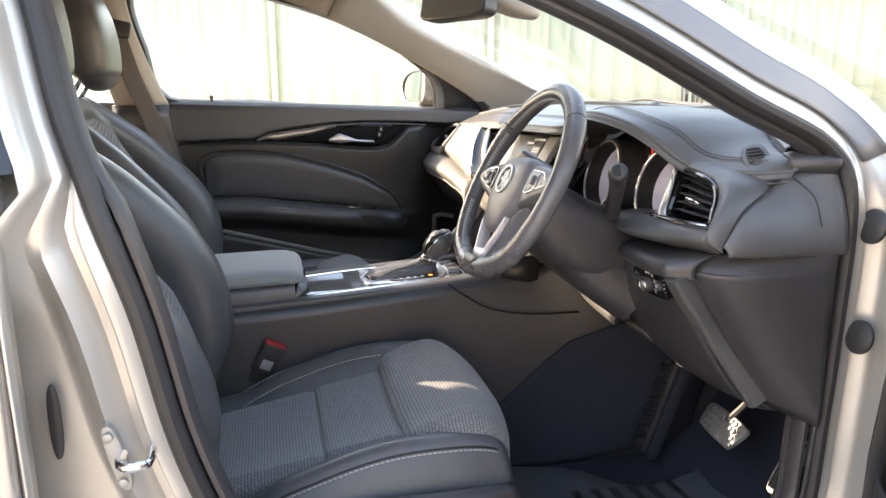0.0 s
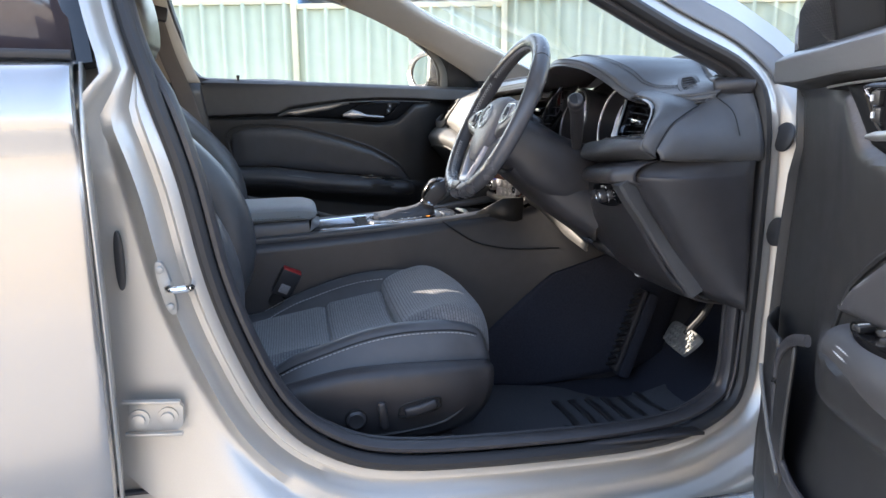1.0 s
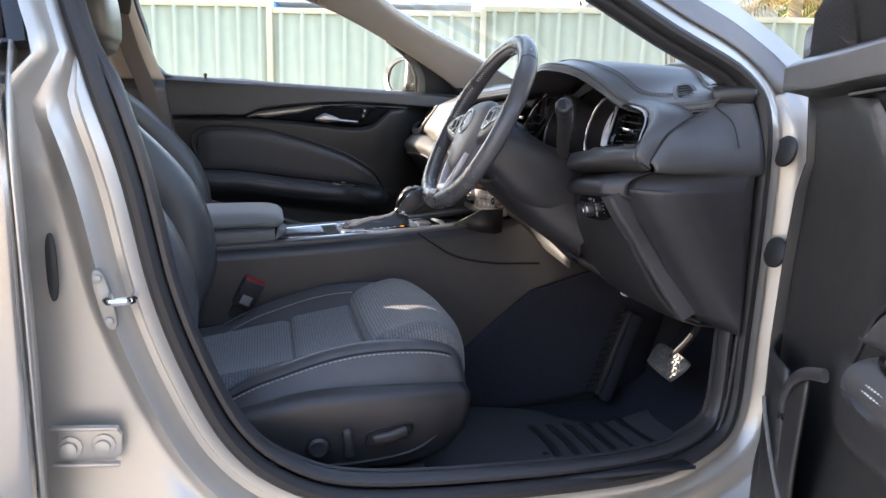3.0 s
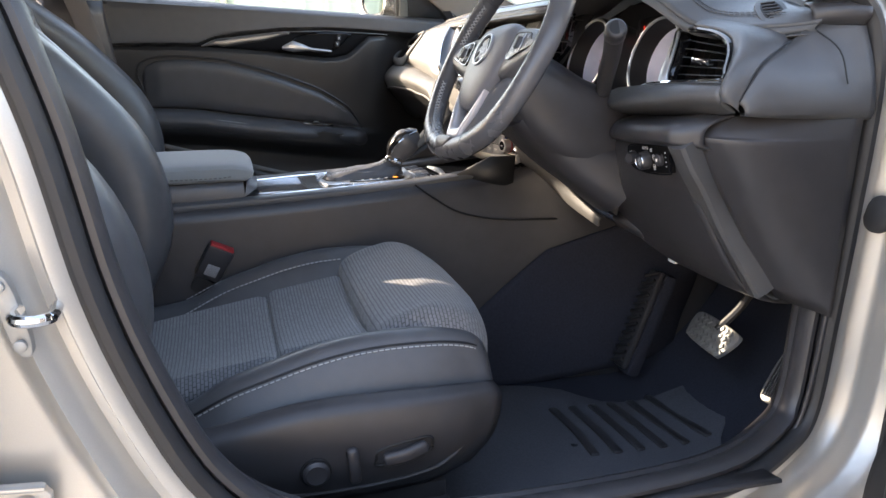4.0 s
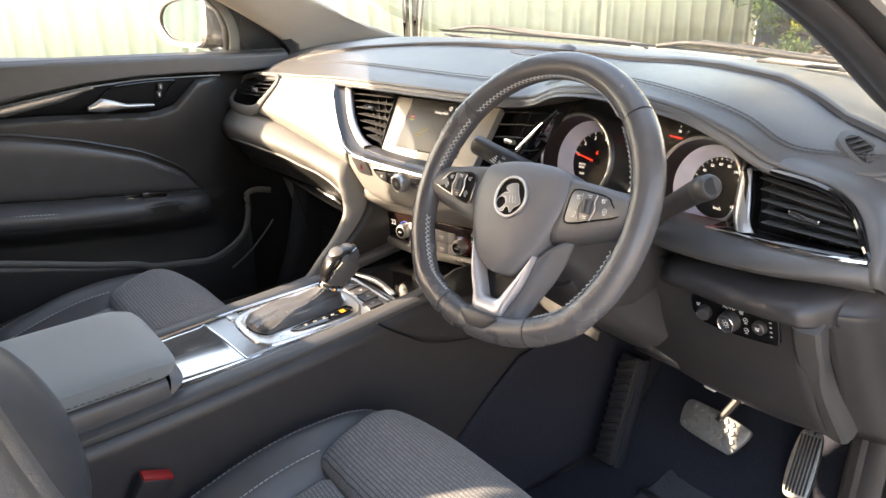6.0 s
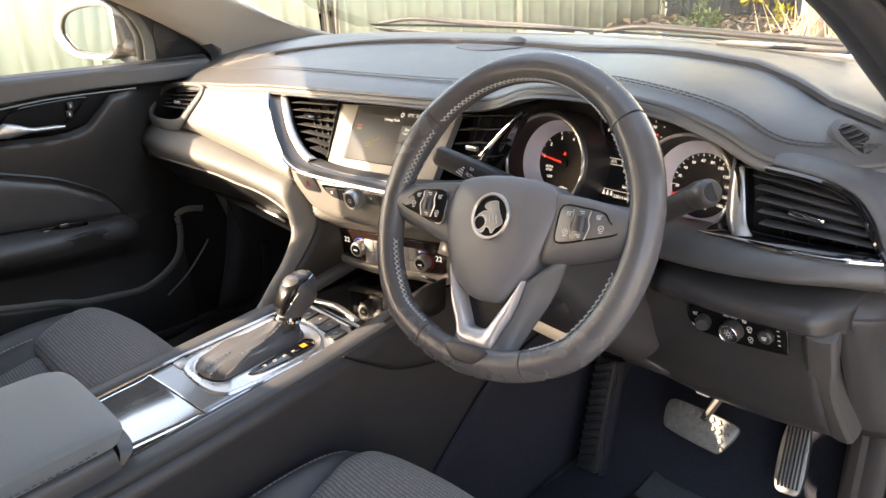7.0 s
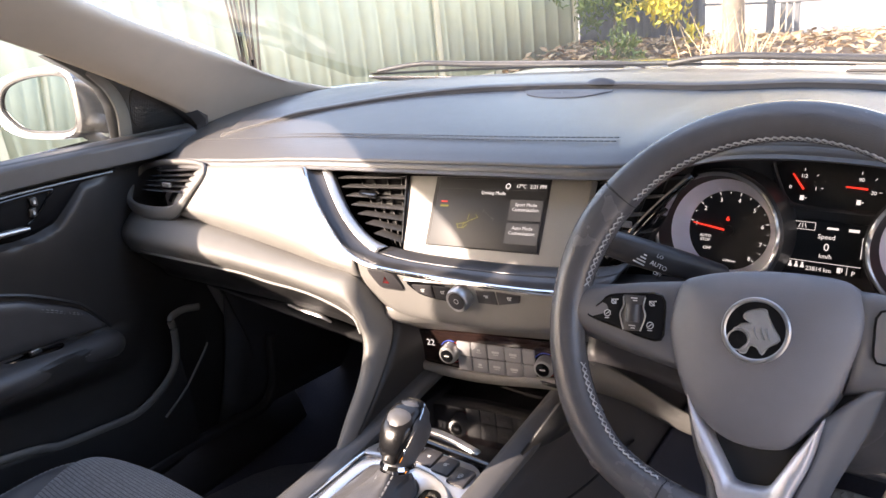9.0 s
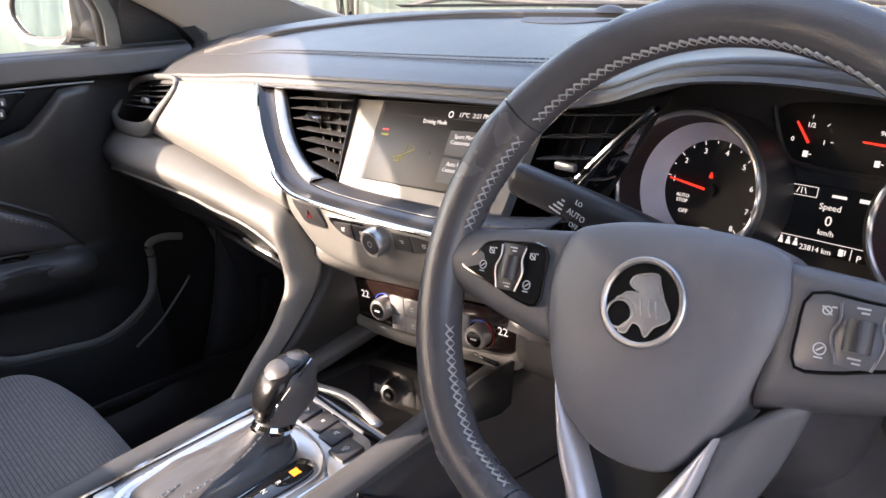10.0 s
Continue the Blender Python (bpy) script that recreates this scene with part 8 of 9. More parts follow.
    for s in (-1, 1):
        bb = part("back_bolster", sweep([B(-0.02, s * 0.200, 0.025), B(0.10, s * 0.215, 0.075), B(0.22, s * 0.225, 0.092), B(0.34, s * 0.210, 0.072), B(0.42, s * 0.178, 0.038), B(0.48, s * 0.135, 0.0)],
                         [(0.046, 0.045), (0.054, 0.055), (0.056, 0.062), (0.054, 0.056), (0.050, 0.046), (0.044, 0.036)], up=(1, 0, 0.2), p=2.5, n=6, seg=22, round_ends=True), LEATHER, st_, "black leather back bolster")
        part("stitching", stitches([B(0.02, s * 0.232, 0.080), B(0.10, s * 0.243, 0.119), B(0.22, s * 0.252, 0.140), B(0.34, s * 0.237, 0.116), B(0.42, s * 0.203, 0.076)], 0.005, 0.003, 0.0011, up=(0, 1, 0)), THREAD, bb)
    part("back_shell", sweep([B(-0.06, 0, -0.03), B(0.15, 0, -0.035), B(0.35, 0, -0.04), B(0.46, 0, -0.045), B(0.50, 0, -0.05)], [(0.225, 0.045), (0.245, 0.055), (0.222, 0.055), (0.165, 0.045), (0.125, 0.03)], up=(1, 0, 0.2), p=3.5, n=5, seg=28), LEATHER, st_, "black leather back")
    part("shoulder_pad", sweep([B(0.43, -0.125, 0.010), B(0.470, -0.07, 0.002), B(0.480, 0, 0.0), B(0.470, 0.07, 0.002), B(0.43, 0.125, 0.010)], (0.042, 0.048), up=(1, 0, 0.2), n=5, p=2.6, seg=16, round_ends=True), LEATHER, st_)
    def H(y, x, z):
        return P(x - slide, y, z)
    for y in (-0.055, 0.055):
        part("headrest_post", tube([H(y, -0.355, 0.99), H(y, -0.325, 1.03), H(y, -0.290, 1.09)], 0.006, 10, 4), CHROME, st_, "chrome headrest post")
    part("headrest", sweep([H(0, -0.275, 1.055), H(0, -0.278, 1.075), H(0, -0.284, 1.13), H(0, -0.292, 1.19), H(0, -0.302, 1.235), H(0, -0.308, 1.252)], [(0.105, 0.030), (0.122, 0.042), (0.128, 0.048), (0.126, 0.046), (0.112, 0.036), (0.085, 0.018)], up=(1, 0, 0.2), p=3.2, n=5, seg=28, round_ends=True), LEATHER, st_, "black leather headrest")
    return st_


build_seat("driver_chair", "black leather and cloth driver seat with power switches", -0.365, 0.0, True, "front seats")
build_seat("passenger_chair", "black leather and cloth front passenger seat", 0.365, -0.055, False, "front seats", -0.020)
bk = thing("belt_buckle", "black seat belt buckle with red release button", "seat belt buckle", T(0.03, -0.135, 0.45))
BK = T(0.020, -0.128, 0.528) @ pose(0, 0, 0, 14, 26, 8)
part("buckle_body", rbox((0.046, 0.022, 0.066), 0.005, BK), HARD, bk)
part("release_button", rbox((0.042, 0.017, 0.008), 0.002, BK @ T(0, 0, 0.0315)), RED, bk, "red release button")
part("label_plate", rbox((0.022, 0.002, 0.022), 0.0006, BK @ T(0, -0.0105, -0.012)), mat("printed_label", (0.3, 0.3, 0.31), 0.5, var=0.7, scale=700), bk, "small printed label")
part("stalk", sweep([tuple(BK @ V(0, 0, -0.033)), tuple(BK @ V(-0.01, 0, -0.08)), tuple(BK @ V(-0.02, 0, -0.14))], (0.016, 0.006), up=(0, 1, 0), n=4, p=3), RUBBER, bk)
sb = thing("seat_belt", "grey-brown passenger seat belt hanging on the pillar", "seat belt", T(-0.31, 0.63, 0.4))
BELT = mat("belt_webbing", (0.13, 0.11, 0.10), 0.8, var=0.15, scale=600, bump=0.5, bscale=1500)
part("webbing", sweep([(-0.33, 0.610, 1.175), (-0.305, 0.645, 1.06), (-0.27, 0.672, 0.95), (-0.235, 0.690, 0.80), (-0.20, 0.695, 0.60), (-0.18, 0.695, 0.40)], (0.024, 0.0015), up=(0.35, -1, 0), n=6, p=4, seg=10), BELT, sb, "woven webbing")
part("upper_loop", rbox((0.065, 0.018, 0.045), 0.008, T(-0.325, 0.612, 1.185) @ pose(0, 0, 0, -15, 12, 10)), HARD, sb, "black upper anchor")
gh = thing("grab_handle", "beige roof grab handle", "grab handle", T(-0.05, 0.58, 1.30))
part("bar", tube([(0.04, 0.585, 1.305), (0.025, 0.565, 1.285), (-0.05, 0.560, 1.285), (-0.12, 0.562, 1.292), (-0.135, 0.58, 1.312)], 0.009, 10), BEIGE_PL, gh)

# ---- pedals, footrest, mats ----
bp_ = thing("brake_pedal", "metal brake pedal with diamond studs", "pedal", T(0.84, -0.41, 0.42))
PM = face((0.842, -0.410, 0.427), 36, -3)
pp = part("pedal_plate", prism(loop2([(-0.058, 0.020), (-0.02, 0.027), (0.045, 0.027), (0.062, 0.018), (0.048, -0.022), (0.03, -0.028), (-0.04, -0.026), (-0.056, -0.014)], 4), -0.008, 0.0, PM, 0.003), ALU, bp_, "worn metal plate")
studs = []
for i in range(9):
    for j in range(4):
        x, y = -0.046 + 0.0118 * i + (0.0059 if j % 2 else 0), -0.019 + 0.0125 * j
        if -0.052 < x < 0.05:
            studs.append(prism([(x - 0.0048, y), (x, y - 0.0056), (x + 0.0048, y), (x, y + 0.0056)], 0, 0.003, PM, 0.001, 1))
part("studs", joined(studs), ALU, pp)
part("pedal_arm", tube([(0.852, -0.415, 0.435), (0.885, -0.435, 0.49), (0.90, -0.45, 0.56), (0.92, -0.45, 0.64)], 0.007, 8), RUBBER, bp_)
ap_ = thing("accelerator_pedal", "ribbed metal accelerator pedal", "pedal", T(0.88, -0.545, 0.40))
AM = face((0.884, -0.547, 0.411), 36, 8)
ac = part("pedal_plate", prism(loop2([(-0.017, 0.050), (0.0, 0.053), (0.016, 0.050), (0.021, 0.0), (0.018, -0.050), (0, -0.056), (-0.019, -0.048), (-0.023, 0.0)], 4), -0.008, 0.0, AM, 0.003), ALU, ap_)
for x in (-0.014, -0.0085, -0.003, 0.0025, 0.008, 0.0135):
    part("rib", rbox((0.0028, 0.094, 0.003), 0.001, AM @ T(x, 0, 0.001)), RUBBER, ac)
part("pedal_arm", tube([(0.905, -0.54, 0.455), (0.935, -0.535, 0.51), (0.95, -0.53, 0.60)], 0.008, 8), HARD, ap_)
fr_ = thing("footrest", "ribbed black plastic footrest", "footrest", T(0.79, -0.24, 0.30))
FM = face((0.788, -0.250, 0.402), 22, 4)
part("pad", rbox((0.040, 0.20, 0.014), 0.006, FM @ T(0, 0, -0.012)), HARD, fr_)
for i in range(13):
    part("rib", rbox((0.036, 0.0065, 0.006), 0.002, FM @ T(0, -0.088 + 0.0147 * i, 0.0) @ pose(0, 0, 0, 0, 0, 24)), RUBBER, fr_)
part("support", rbox((0.046, 0.21, 0.03), 0.01, FM @ T(0.0, -0.005, -0.034)), CARPET, fr_)
dm = thing("floor_mat", "black felt driver floor mat with rubber bars", "floor mat", T(0.6, -0.43, 0.255))
MATO = [(0.33, -0.205), (0.60, -0.215), (0.70, -0.305), (0.80, -0.33), (0.885, -0.345), (0.875, -0.44), (0.82, -0.50), (0.80, -0.545), (0.82, -0.60), (0.76, -0.655), (0.55, -0.665), (0.33, -0.66)]
def mat_z(x):
    return 0.262 + 0.035 * sstep(0.74, 0.90, x)
ml = loop2(MATO, 3)
part("felt", grid([[(x, y, mat_z(x) - 0.006) for x, y in ml], [(x, y, mat_z(x)) for x, y in ml]] + [[(0.58 + (x - 0.58) * k, -0.44 + (y + 0.44) * k, mat_z(0.58 + (x - 0.58) * k) + 0.002) for x, y in ml] for k in (0.98, 0.75, 0.5, 0.25, 0.02)], close_v=True), MAT_CLOTH, dm)
for i in range(6):
    x, w_ = 0.595 + 0.038 * i, -0.002 * i
    part("rubber_bar", sweep([(x, -0.318 + w_, mat_z(x) + 0.003), (x + 0.006, -0.40, mat_z(x) + 0.004), (x + 0.004 + 0.003 * i, -0.478 + w_, mat_z(x + 0.02) + 0.003)], (0.0085, 0.0035), n=4, p=3, seg=8, round_ends=True), HARD, dm)
pm_ = copy_thing(dm, T(0.60, 0.43, 0.255))
pm_["label"] = "black felt passenger floor mat with rubber bars"
pm_["category"] = "floor mat"

# ---- mirrors, visor, roof console ----
im = thing("interior_mirror", "black interior rear view mirror on its mount", "mirror", T(0.42, -0.02, 1.22))
IM = face((0.415, -0.020, 1.208), 10, 0, 24)
part("housing", prism(loop2([(a * 0.88, b * 0.88) for a, b in [(-0.115, 0.030), (-0.06, 0.036), (0.06, 0.036), (0.115, 0.028), (0.120, 0.0), (0.110, -0.030), (0.0, -0.034), (-0.110, -0.032), (-0.120, 0.0)]], 5), -0.03, 0.0, IM, 0.004), HARD, im)
part("mirror_glass", prism(loop2([(a * 0.88, b * 0.88) for a, b in [(-0.108, 0.025), (-0.06, 0.030), (0.06, 0.030), (0.108, 0.023), (0.112, 0.0), (0.103, -0.025), (0.0, -0.028), (-0.103, -0.027), (-0.112, 0.0)]], 5), 0.0, 0.002, IM), MIRROR, im, "mirror glass")
part("arm", tube([tuple(IM @ V(0, 0.01, -0.03)), (0.47, -0.01, 1.225), (0.49, 0.0, 1.245)], 0.012, 10), HARD, im)
part("mount_cover", sweep([(0.375, 0.0, 1.285), (0.43, 0.0, 1.262), (0.50, 0.0, 1.235), (0.56, 0.0, 1.205), (0.60, 0.0, 1.188)], [(0.085, 0.018), (0.078, 0.026), (0.062, 0.030), (0.045, 0.022), (0.030, 0.010)], n=5, p=3, seg=20), BEIGE_PL, im, "beige sensor cover")
tg = thing("toll_tag", "small plastic tag on the windscreen", "toll tag", T(0.60, -0.08, 1.20))
part("case", rbox((0.02, 0.045, 0.030), 0.004, T(0.600, -0.085, 1.215) @ pose(0, 0, 0, 0, 25, 0)), HARD, tg)
sv = thing("sun_visor", "beige folded sun visor", "sun visor", T(0.25, 0.30, 1.31))
part("board", surf([[(0.325, y, 1.295), (0.26, y, 1.314), (0.17, y, 1.322)] for y in (0.10, 0.25, 0.40, 0.54)]), BEIGE, sv, thick=0.014)
part("warning_label", surf([[(0.285, y, 1.2975), (0.245, y, 1.3095)] for y in (0.36, 0.44)]), mat("pale_label", (0.62, 0.60, 0.55), 0.7, var=0.25, scale=300), sv, "pale printed label", thick=0.001)
oc = thing("roof_console", "beige overhead console with lamps", "roof console", T(0.2, 0, 1.33))
part("housing", rbox((0.20, 0.16, 0.035), 0.012, T(0.22, 0.0, 1.330) @ pose(0, 0, 0, 0, 8, 0)), BEIGE_PL, oc)
part("lamp_lens", rbox((0.06, 0.045, 0.006), 0.002, T(0.22, 0.045, 1.311) @ pose(0, 0, 0, 0, 8, 0)), PRINT, oc)
part("lamp_lens", rbox((0.06, 0.045, 0.006), 0.002, T(0.22, -0.045, 1.311) @ pose(0, 0, 0, 0, 8, 0)), PRINT, oc)


def side_mirror(s, at, label):
    """Door mirror; s is 1 on the left of the car."""
    ob = thing("door_mirror", label, "mirror", at, group="door mirrors")
    g = [(-0.108, -0.012), (-0.090, 0.034), (-0.034, 0.058), (0.038, 0.066), (0.086, 0.056), (0.093, 0.0), (0.080, -0.053), (0.0, -0.064), (-0.066, -0.056)]
    g = [(x if s > 0 else -x, y) for x, y in g]
    lo_ = loop2([(1.36 * x, 0.93 * y) for x, y in g], 5)
    gl_ = [(0.84 * x + s * 0.008, 0.84 * y) for x, y in lo_]
    part("shell", grid([[(x * k + s * e, y * k, z) for x, y in lo_] for k, e, z in ((0.86, 0.007, -0.014), (0.88, 0.006, -0.002), (1.0, 0.0, 0.004), (1.06, 0.0, 0.0), (1.09, 0.0, -0.014), (1.08, 0.0, -0.05), (0.90, 0.0, -0.09), (0.55, 0.0, -0.115), (0.05, 0.0, -0.122))], close_v=True), PAINT, ob, "silver mirror shell", local=True)
    part("mirror_glass", prism(gl_ if s > 0 else gl_[::-1], -0.010, -0.006), MIRROR, ob, "mirror glass", local=True)
    part("glass_rim", tube([(x * 1.02, y * 1.02, -0.004) for x, y in gl_[::2]], 0.003, 6, 2, True), RUBBER, ob, local=True)
    part("foot", sweep([(s * 0.075, -0.040, -0.05), (s * 0.13, -0.055, -0.06), (s * 0.185, -0.06, -0.05)], [(0.03, 0.022), (0.028, 0.020), (0.035, 0.03)], n=4, p=2.6), PAINT, ob, local=True)
    return ob


side_mirror(1, face((0.512, 0.930, 1.025), 4, 0, 6), "silver passenger door mirror with oval glass")
RM = Matrix.Translation(right_door(0.13, -0.20, 1.035)) @ pose(0, 0, 0, 0, 0, 62) @ face((0, 0, 0), 2)
side_mirror(-1, RM, "silver driver door mirror on the open door")


# ---- outside ----
# added out of view: throws warm light at the car, hides the low sky
bounce_wall = thing("unseen_bounce_wall", "unseen cream wall added to bounce light into the car", "building", T(0, -7.0, 0))
part("wall", rbox((40, 0.3, 2.7), 0.02, T(0, -7.0, 1.35)), mat("bounce_wall_cream", (0.38, 0.35, 0.31), 0.85, var=0.08, scale=3), bounce_wall)
ground = tagged(part("ground", surf([[(x, y, 0.0) for y in (-400, -40, 0, 40, 400)] for x in (-400, -40, 0, 40, 400)], 2, 2), CONCRETE), "pale concrete yard", "ground", "", "structure")
FD, FN = Vector((0.970, -0.242, 0)), Vector((0.242, 0.970, 0))
F0 = Vector((0.016, -1.87, 0)) + FN * 7.2
PW = 1.93


def rib_panel(w, h, pitch=0.19):
    """One steel infill sheet with raised ribs."""
    prof = []
    n = int(round(w / pitch))
    for i in range(n):
        x = -w / 2 + i * w / n
        p = w / n
        prof += [(x, 0), (x + 0.40 * p, 0), (x + 0.47 * p, -0.022), (x + 0.60 * p, -0.022), (x + 0.67 * p, 0)]
    prof.append((w / 2, 0))
    return grid([[(x, y, z) for x, y in prof] for z in (0.0, h)])


def fence_bay(p, along, h, label, panel_mat, post_mat, w, pitch=0.19):
    ang = math.degrees(math.atan2(along.y, along.x))
    ob = thing("fence_bay", label, "fence", T(*p) @ pose(0, 0, 0, 0, 0, ang), group="fence bays")
    part("sheet", rib_panel(w, h - 0.03, pitch), panel_mat, ob, local=True, thick=0.003)
    part("top_rail", rbox((w, 0.045, 0.05), 0.004, T(0, 0, h - 0.02)), post_mat, ob, local=True)
    part("bottom_rail", rbox((w, 0.045, 0.05), 0.004, T(0, 0, 0.03)), post_mat, ob, local=True)
    part("post", rbox((0.055, 0.07, h + 0.03), 0.004, T(w / 2, 0, (h + 0.03) / 2)), post_mat, ob, local=True)
    return ob


first = None
s0 = -1.674
for i in range(-9, 4):
    c = F0 + FD * (s0 + PW * (i + 0.5))
    ang = math.degrees(math.atan2(FD.y, FD.x))
    if first is None:
        first = fence_bay(c, FD, 1.76, "cream ribbed steel fence bay with posts", FENCE, FENCE_POST, PW)
    else:
        copy_thing(first, T(c.x, c.y, 0.05 * (i % 2)) @ pose(0, 0, 0, 0, 0, ang))
corner = F0 + FD * (s0 + PW * 4)
# darker slatted fence across the end, then an open wire fence
first = fence_bay(corner + Vector((0.72, -0.48, 0)), Vector((0.83, -0.56, 0)), 1.8, "grey slatted steel fence bay", DARK_STEEL, DARK_STEEL, 1.6, 0.11)
first["group"] = "end fence bays"
wf = thing("wire_fence", "open post and rail fence", "fence", T(9.0, -1.0, 0))
for y in (2.75, 1.95, -0.6, -3.0, -5.4):
    part("post", rbox((0.09, 0.07, 1.9), 0.006, T(9.0, y, 0.95)), DARK_STEEL, wf)
for k in range(3):
    part("slat", rbox((0.03, 0.055, 1.7), 0.004, T(9.03, 1.83 - 0.075 * k, 0.85)), DARK_STEEL, wf)
part("rail", tube([(9.0, 2.75, 0.44), (9.0, 1.95, 0.42), (9.0, -0.6, 0.43), (9.0, -3.0, 0.42), (9.0, -5.4, 0.42)], 0.016, 6, 3), DARK_STEEL, wf)
wall = thing("rendered_building", "bright white rendered building beyond the fence", "building", T(16, -3, 0))
part("wall", rbox((0.3, 22, 5.0), 0.02, T(16, -4, 2.5)), WALL_W, wall)
# mulched bed with fallen leaves and the street tree
bed = tagged(part("garden_bed", field(lambda u, v: (6.0 + 3.4 * u, -4.5 + 8.4 * v, 0.02 + 0.15 * math.sin(math.pi * min(1, u * 1.2)) * (0.7 + 0.3 * noise.noise((u * 4, v * 9, 0)))), 20, 40), SOIL), "brown mulch garden bed", "garden bed", "", "structure")


def leaves(count, where, size, flat=False):
    """Many small folded leaves placed by where()."""
    bm = bmesh.new()
    for _ in range(count):
        c = Vector(where())
        r = Euler((random.uniform(-0.5, 0.5) if flat else random.uniform(-3, 3), random.uniform(-0.5, 0.5) if flat else random.uniform(-3, 3), random.uniform(0, 6.3))).to_matrix()
        k = size * random.uniform(0.6, 1.4)
        pts = [(-k, 0, 0), (0, -0.45 * k, 0.12 * k), (k, 0, 0), (0, 0.45 * k, 0.12 * k), (0, 0, -0.06 * k)]
        vs = [bm.verts.new(c + r @ Vector(p)) for p in pts]
        for f in ((0, 1, 4), (1, 2, 4), (2, 3, 4), (3, 0, 4)):
            bm.faces.new([vs[j] for j in f])
    return bm


tagged(part("fallen_leaves", leaves(6500, lambda: (lambda u, v: (6.0 + 3.3 * u, -4.3 + 8.1 * v, 0.04 + 0.14 * math.sin(math.pi * min(1, u * 1.2)) + random.uniform(0, 0.06)))(random.random(), random.random()), 0.05, True), DRY), "dry fallen leaves on the mulch", "leaves", "", "stuff")


def tree(name, label, at, trunk, height, r0, crown, count, lsize, lmat, lean=0.0, group=""):
    ob = thing(name, label, "tree", T(*at), group=group)
    x, y, z = at
    top = (x + lean, y, z + height)
    tr = part("trunk", sweep([(x, y, z), (x + 0.1 * lean + 0.02, y + 0.02, z + 0.35 * height), (x + 0.5 * lean, y - 0.02, z + 0.7 * height), top], [(r0 * 1.25, r0 * 1.25), (r0, r0), (r0 * 0.75, r0 * 0.75), (r0 * 0.4, r0 * 0.4)], up=(1, 0, 0), n=6, seg=12), trunk, ob)
    for i in range(7):
        a = random.uniform(0, 6.3)
        h = z + height * random.uniform(0.45, 0.95)
        part("limb", sweep([(x + 0.5 * lean, y, h), (x + 0.5 * lean + 0.5 * crown * math.cos(a), y + 0.5 * crown * math.sin(a), h + 0.35 * crown), (x + 0.5 * lean + 0.9 * crown * math.cos(a), y + 0.9 * crown * math.sin(a), h + 0.5 * crown)], [(r0 * 0.35, r0 * 0.35), (r0 * 0.2, r0 * 0.2), (r0 * 0.08, r0 * 0.08)], n=4, seg=8), trunk, ob)
    clumps = [(x + lean + random.gauss(0, crown * 0.5), y + random.gauss(0, crown * 0.5), z + height + random.gauss(0.2 * crown, crown * 0.4)) for _ in range(26)]
    def spot():
        c = random.choice(clumps)
        return [c[k] + random.gauss(0, crown * 0.17) for k in range(3)]
    part("crown", leaves(count, spot, lsize), lmat, ob)
    return ob


tree("street_tree", "broad tree trunk in the mulch bed", (6.75, 1.64, 0.06), BARK, 2.6, 0.085, 1.2, 1800, 0.09, YELLOW)
tree("shrub", "yellowing shrub beside the fence", (7.40, 2.50, 0.12), TWIG, 0.42, 0.012, 0.34, 700, 0.040, YELLOW, group="shrubs beside the fence")
tree("shrub", "leafy green shrub beside the fence", (7.45, 3.10, 0.12), TWIG, 0.50, 0.012, 0.34, 900, 0.040, GREEN, group="shrubs beside the fence")
tree("shrub", "low green shrub in the mulch bed", (6.60, 2.65, 0.08), TWIG, 0.12, 0.010, 0.22, 420, 0.032, GREEN, group="shrubs beside the fence")
# bare sapling by the long fence
sp_ = thing("bare_sapling", "leafless multi-stemmed sapling beside the fence", "sapling", T(3.3, 3.9, 0))
for i in range(9):
    a, w = random.uniform(0, 6.3), random.uniform(0.05, 0.40)
    part("stem", sweep([(3.3 + 0.05 * math.cos(a), 3.9 + 0.05 * math.sin(a), 0), (3.3 + 0.3 * w * math.cos(a), 3.9 + 0.3 * w * math.sin(a), 0.9), (3.3 + w * math.cos(a), 3.9 + w * math.sin(a), random.uniform(1.7, 2.6))], [(0.014, 0.014), (0.009, 0.009), (0.003, 0.003)], n=5, seg=6), TWIG, sp_)
# beyond the long fence
def beyond(s, d):
    return Vector((0.016, -1.87, 0)) + FN * d + FD * s
sh = thing("shed", "pale corrugated steel shed with gable roof", "shed", T(*beyond(4.6, 16)) @ pose(0, 0, 0, 0, 0, -14))
part("wall", rib_panel(3.8, 3.0, 0.20), SHED, sh, local=True, thick=0.01)
part("gable", prism([(-1.9, 3.0), (1.9, 3.0), (-0.4, 3.62)], 0, 0.05, pose(0, 0, 0, 90, 0, 0)), SHED, sh, local=True)
part("side_wall", rbox((0.06, 7, 3.0), 0.01, T(-1.9, 3.5, 1.5)), SHED, sh, local=True)
part("roof", grid([[(-2.0, -0.1, 2.98), (-2.0, 7, 2.98)], [(-0.4, -0.1, 3.66), (-0.4, 7, 3.66)], [(2.0, -0.1, 2.98), (2.0, 7, 2.98)]]), SHED, sh, local=True, thick=0.04)
part("floodlight", rbox((0.35, 0.2, 0.25), 0.03, T(1.6, -0.2, 2.5)), DARK_STEEL, sh, local=True)
hs = thing("far_warehouse", "distant building with blue roof sheet", "building", T(*beyond(-7.2, 30)) @ pose(0, 0, 0, 0, 0, -14))
part("wall", rbox((9, 4, 4.0), 0.05, T(3.0, 0, 2.0)), SHED, hs, local=True)
part("roof_band", rbox((2.0, 4.1, 0.75), 0.03, T(-0.2, 0, 4.1)), BLUE_ROOF, hs, local=True)
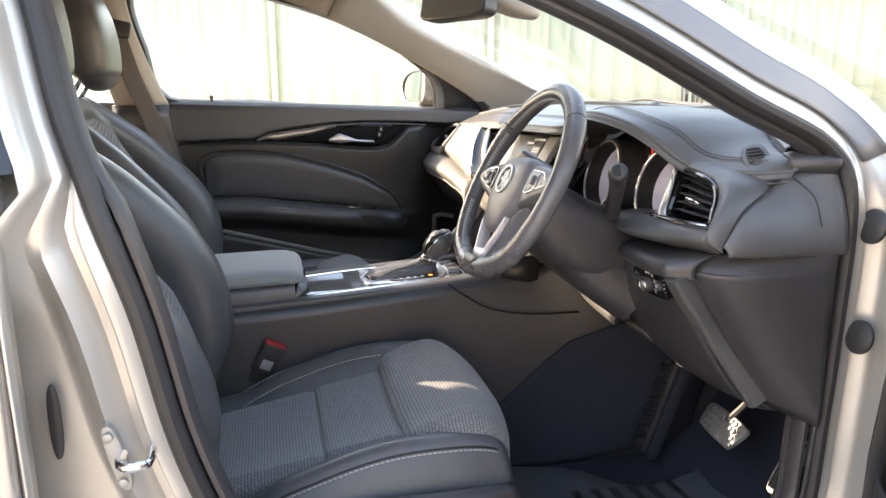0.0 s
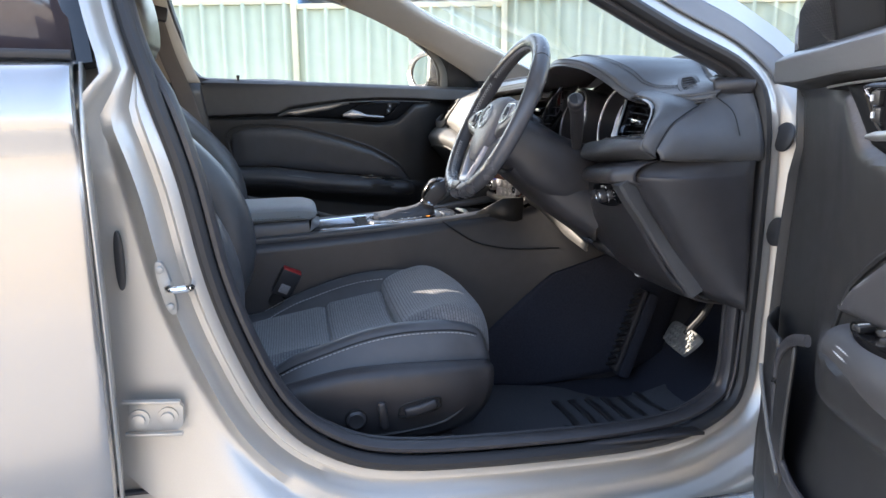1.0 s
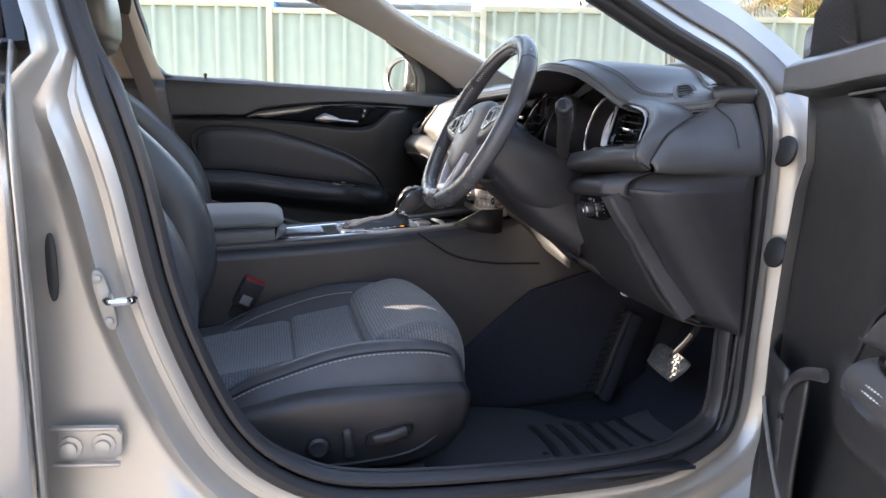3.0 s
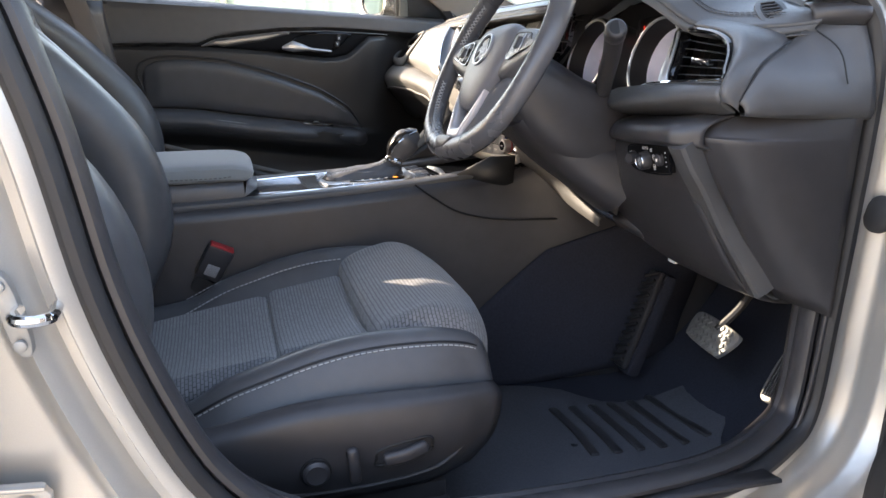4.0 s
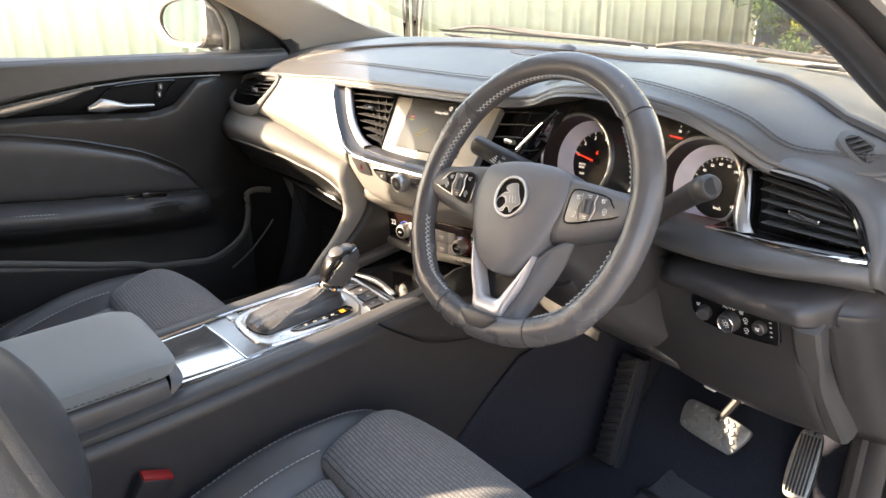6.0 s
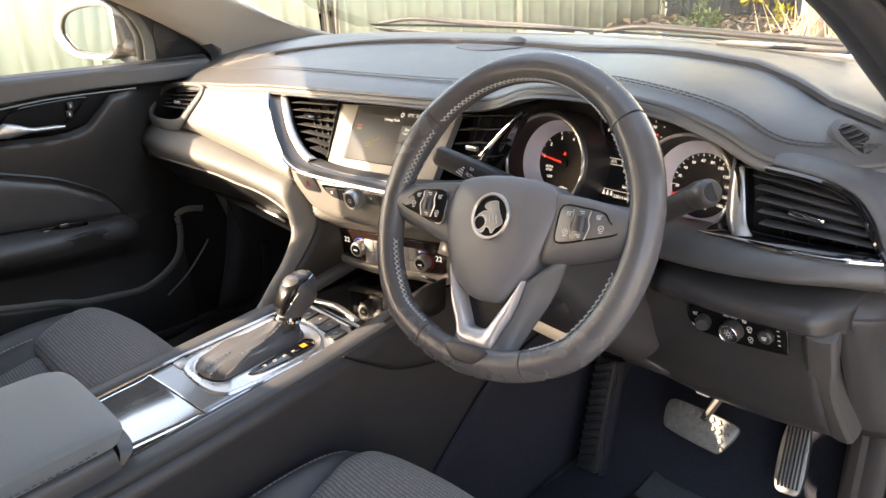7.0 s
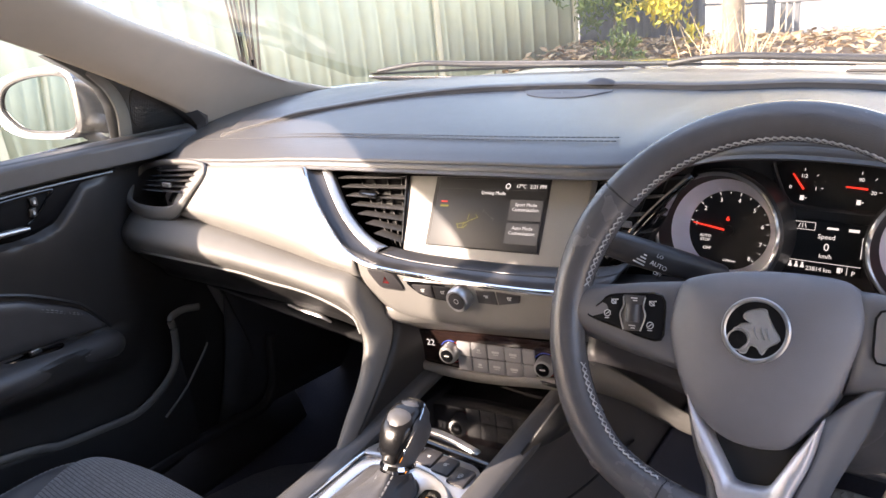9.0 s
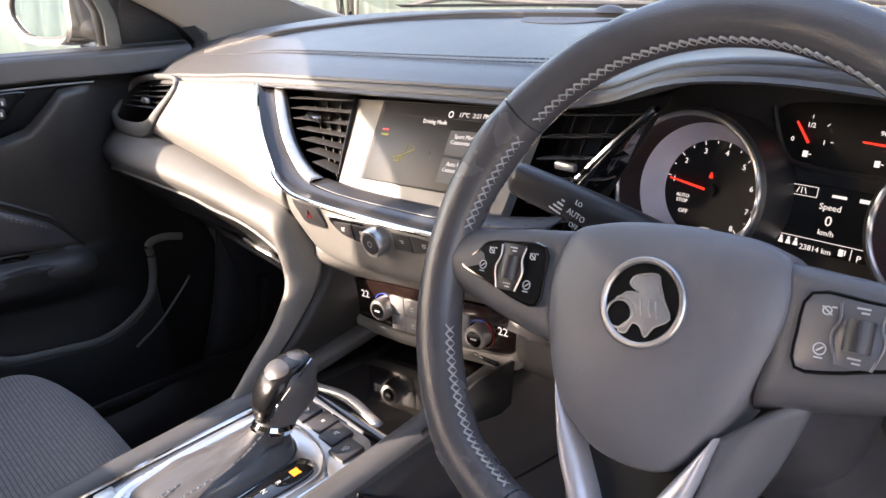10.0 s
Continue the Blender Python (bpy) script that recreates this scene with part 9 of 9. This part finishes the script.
part("roof", rbox((7.0, 4.1, 0.15), 0.03, T(4.3, 0, 4.5)), SHED, hs, local=True)
for s, d, h, c, n_ in ((7.6, 19, 3.6, 1.7, 3200), (10.0, 18, 3.4, 1.9, 3200), (12.5, 20, 3.8, 2.2, 2600), (5.4, 24, 4.2, 1.5, 1800), (-13.5, 24, 3.0, 1.3, 900)):
    q = beyond(s, d)
    tree("garden_tree", "green leafy tree beyond the fence", (q.x, q.y, 0), BARK, h, 0.14, c, n_, 0.17, GREEN, group="trees beyond the fence")
for ps, pd in ((5.9, 14.0), (7.5, 14.3)):
    pq = beyond(ps, pd)
    pl = thing("palm", "palm with drooping golden fronds", "palm", T(pq.x, pq.y, 0), group="palms")
    part("trunk", sweep([(pq.x, pq.y, 0), (pq.x, pq.y, 1.4), (pq.x + 0.1, pq.y, 2.95)], [(0.16, 0.16), (0.13, 0.13), (0.12, 0.12)], up=(1, 0, 0), n=4), BARK, pl)
    for i in range(16):
        a, el = random.uniform(0, 6.3), random.uniform(-0.1, 1.0)
        tip = [(pq.x + 0.1 + r_ * math.cos(a), pq.y + r_ * math.sin(a), 2.95 + r_ * el - 0.55 * r_ * r_) for r_ in (0.0, 0.4, 0.8, 1.2, 1.5)]
        bm = bmesh.new()
        P_ = cr(tip, 6)
        for j in range(1, len(P_)):
            o = Vector(P_[j])
            t_ = Vector(P_[j] - P_[j - 1]).normalized()
            sd = t_.cross(Vector((0, 0, 1))).normalized()
            for s in (-1, 1):
                e = o + sd * s * 0.35 + t_ * 0.18 + Vector((0, 0, -0.16))
                bm.faces.new([bm.verts.new(o), bm.verts.new(o + t_ * 0.03), bm.verts.new(e)])
        part("frond", bm, PALM, pl)

bm = bmesh.new()
for i in range(60):
    a = Vector((6.66 + random.gauss(0, 0.08), 1.66 + random.gauss(0, 0.16), 0.10))
    d = Vector((random.gauss(0, 0.10), random.gauss(0, 0.14), random.uniform(0.2, 0.6)))
    w = Vector((0, 0.006, 0))
    bm.faces.new([bm.verts.new(a - w), bm.verts.new(a + w), bm.verts.new(a + d * 0.6 + w * 0.6), bm.verts.new(a + d), bm.verts.new(a + d * 0.6 - w * 0.6)])
tagged(part("dry_grass", bm, mat("straw", (0.50, 0.40, 0.26), 0.8, var=0.2), None), "dry straw-coloured grass round the trunk", "grass", "", "stuff")
ROOT[pm_] = pm_.matrix_world.copy()
em = part("emblem", ring(0.026, 0.031, 0.0, 0.003, T(0.515, 0.585, 0.264) @ Matrix.Diagonal((0.6, 1.0, 1.0, 1.0)), 32), SATIN, pm_, "silver oval mat emblem")
part("emblem_bar", joined([rbox((0.022, 0.006, 0.003), 0.001, T(0.515, 0.585 + k, 0.266) @ pose(0, 0, 0, 0, 0, 25)) for k in (-0.012, 0.0, 0.012)]), SATIN, em)
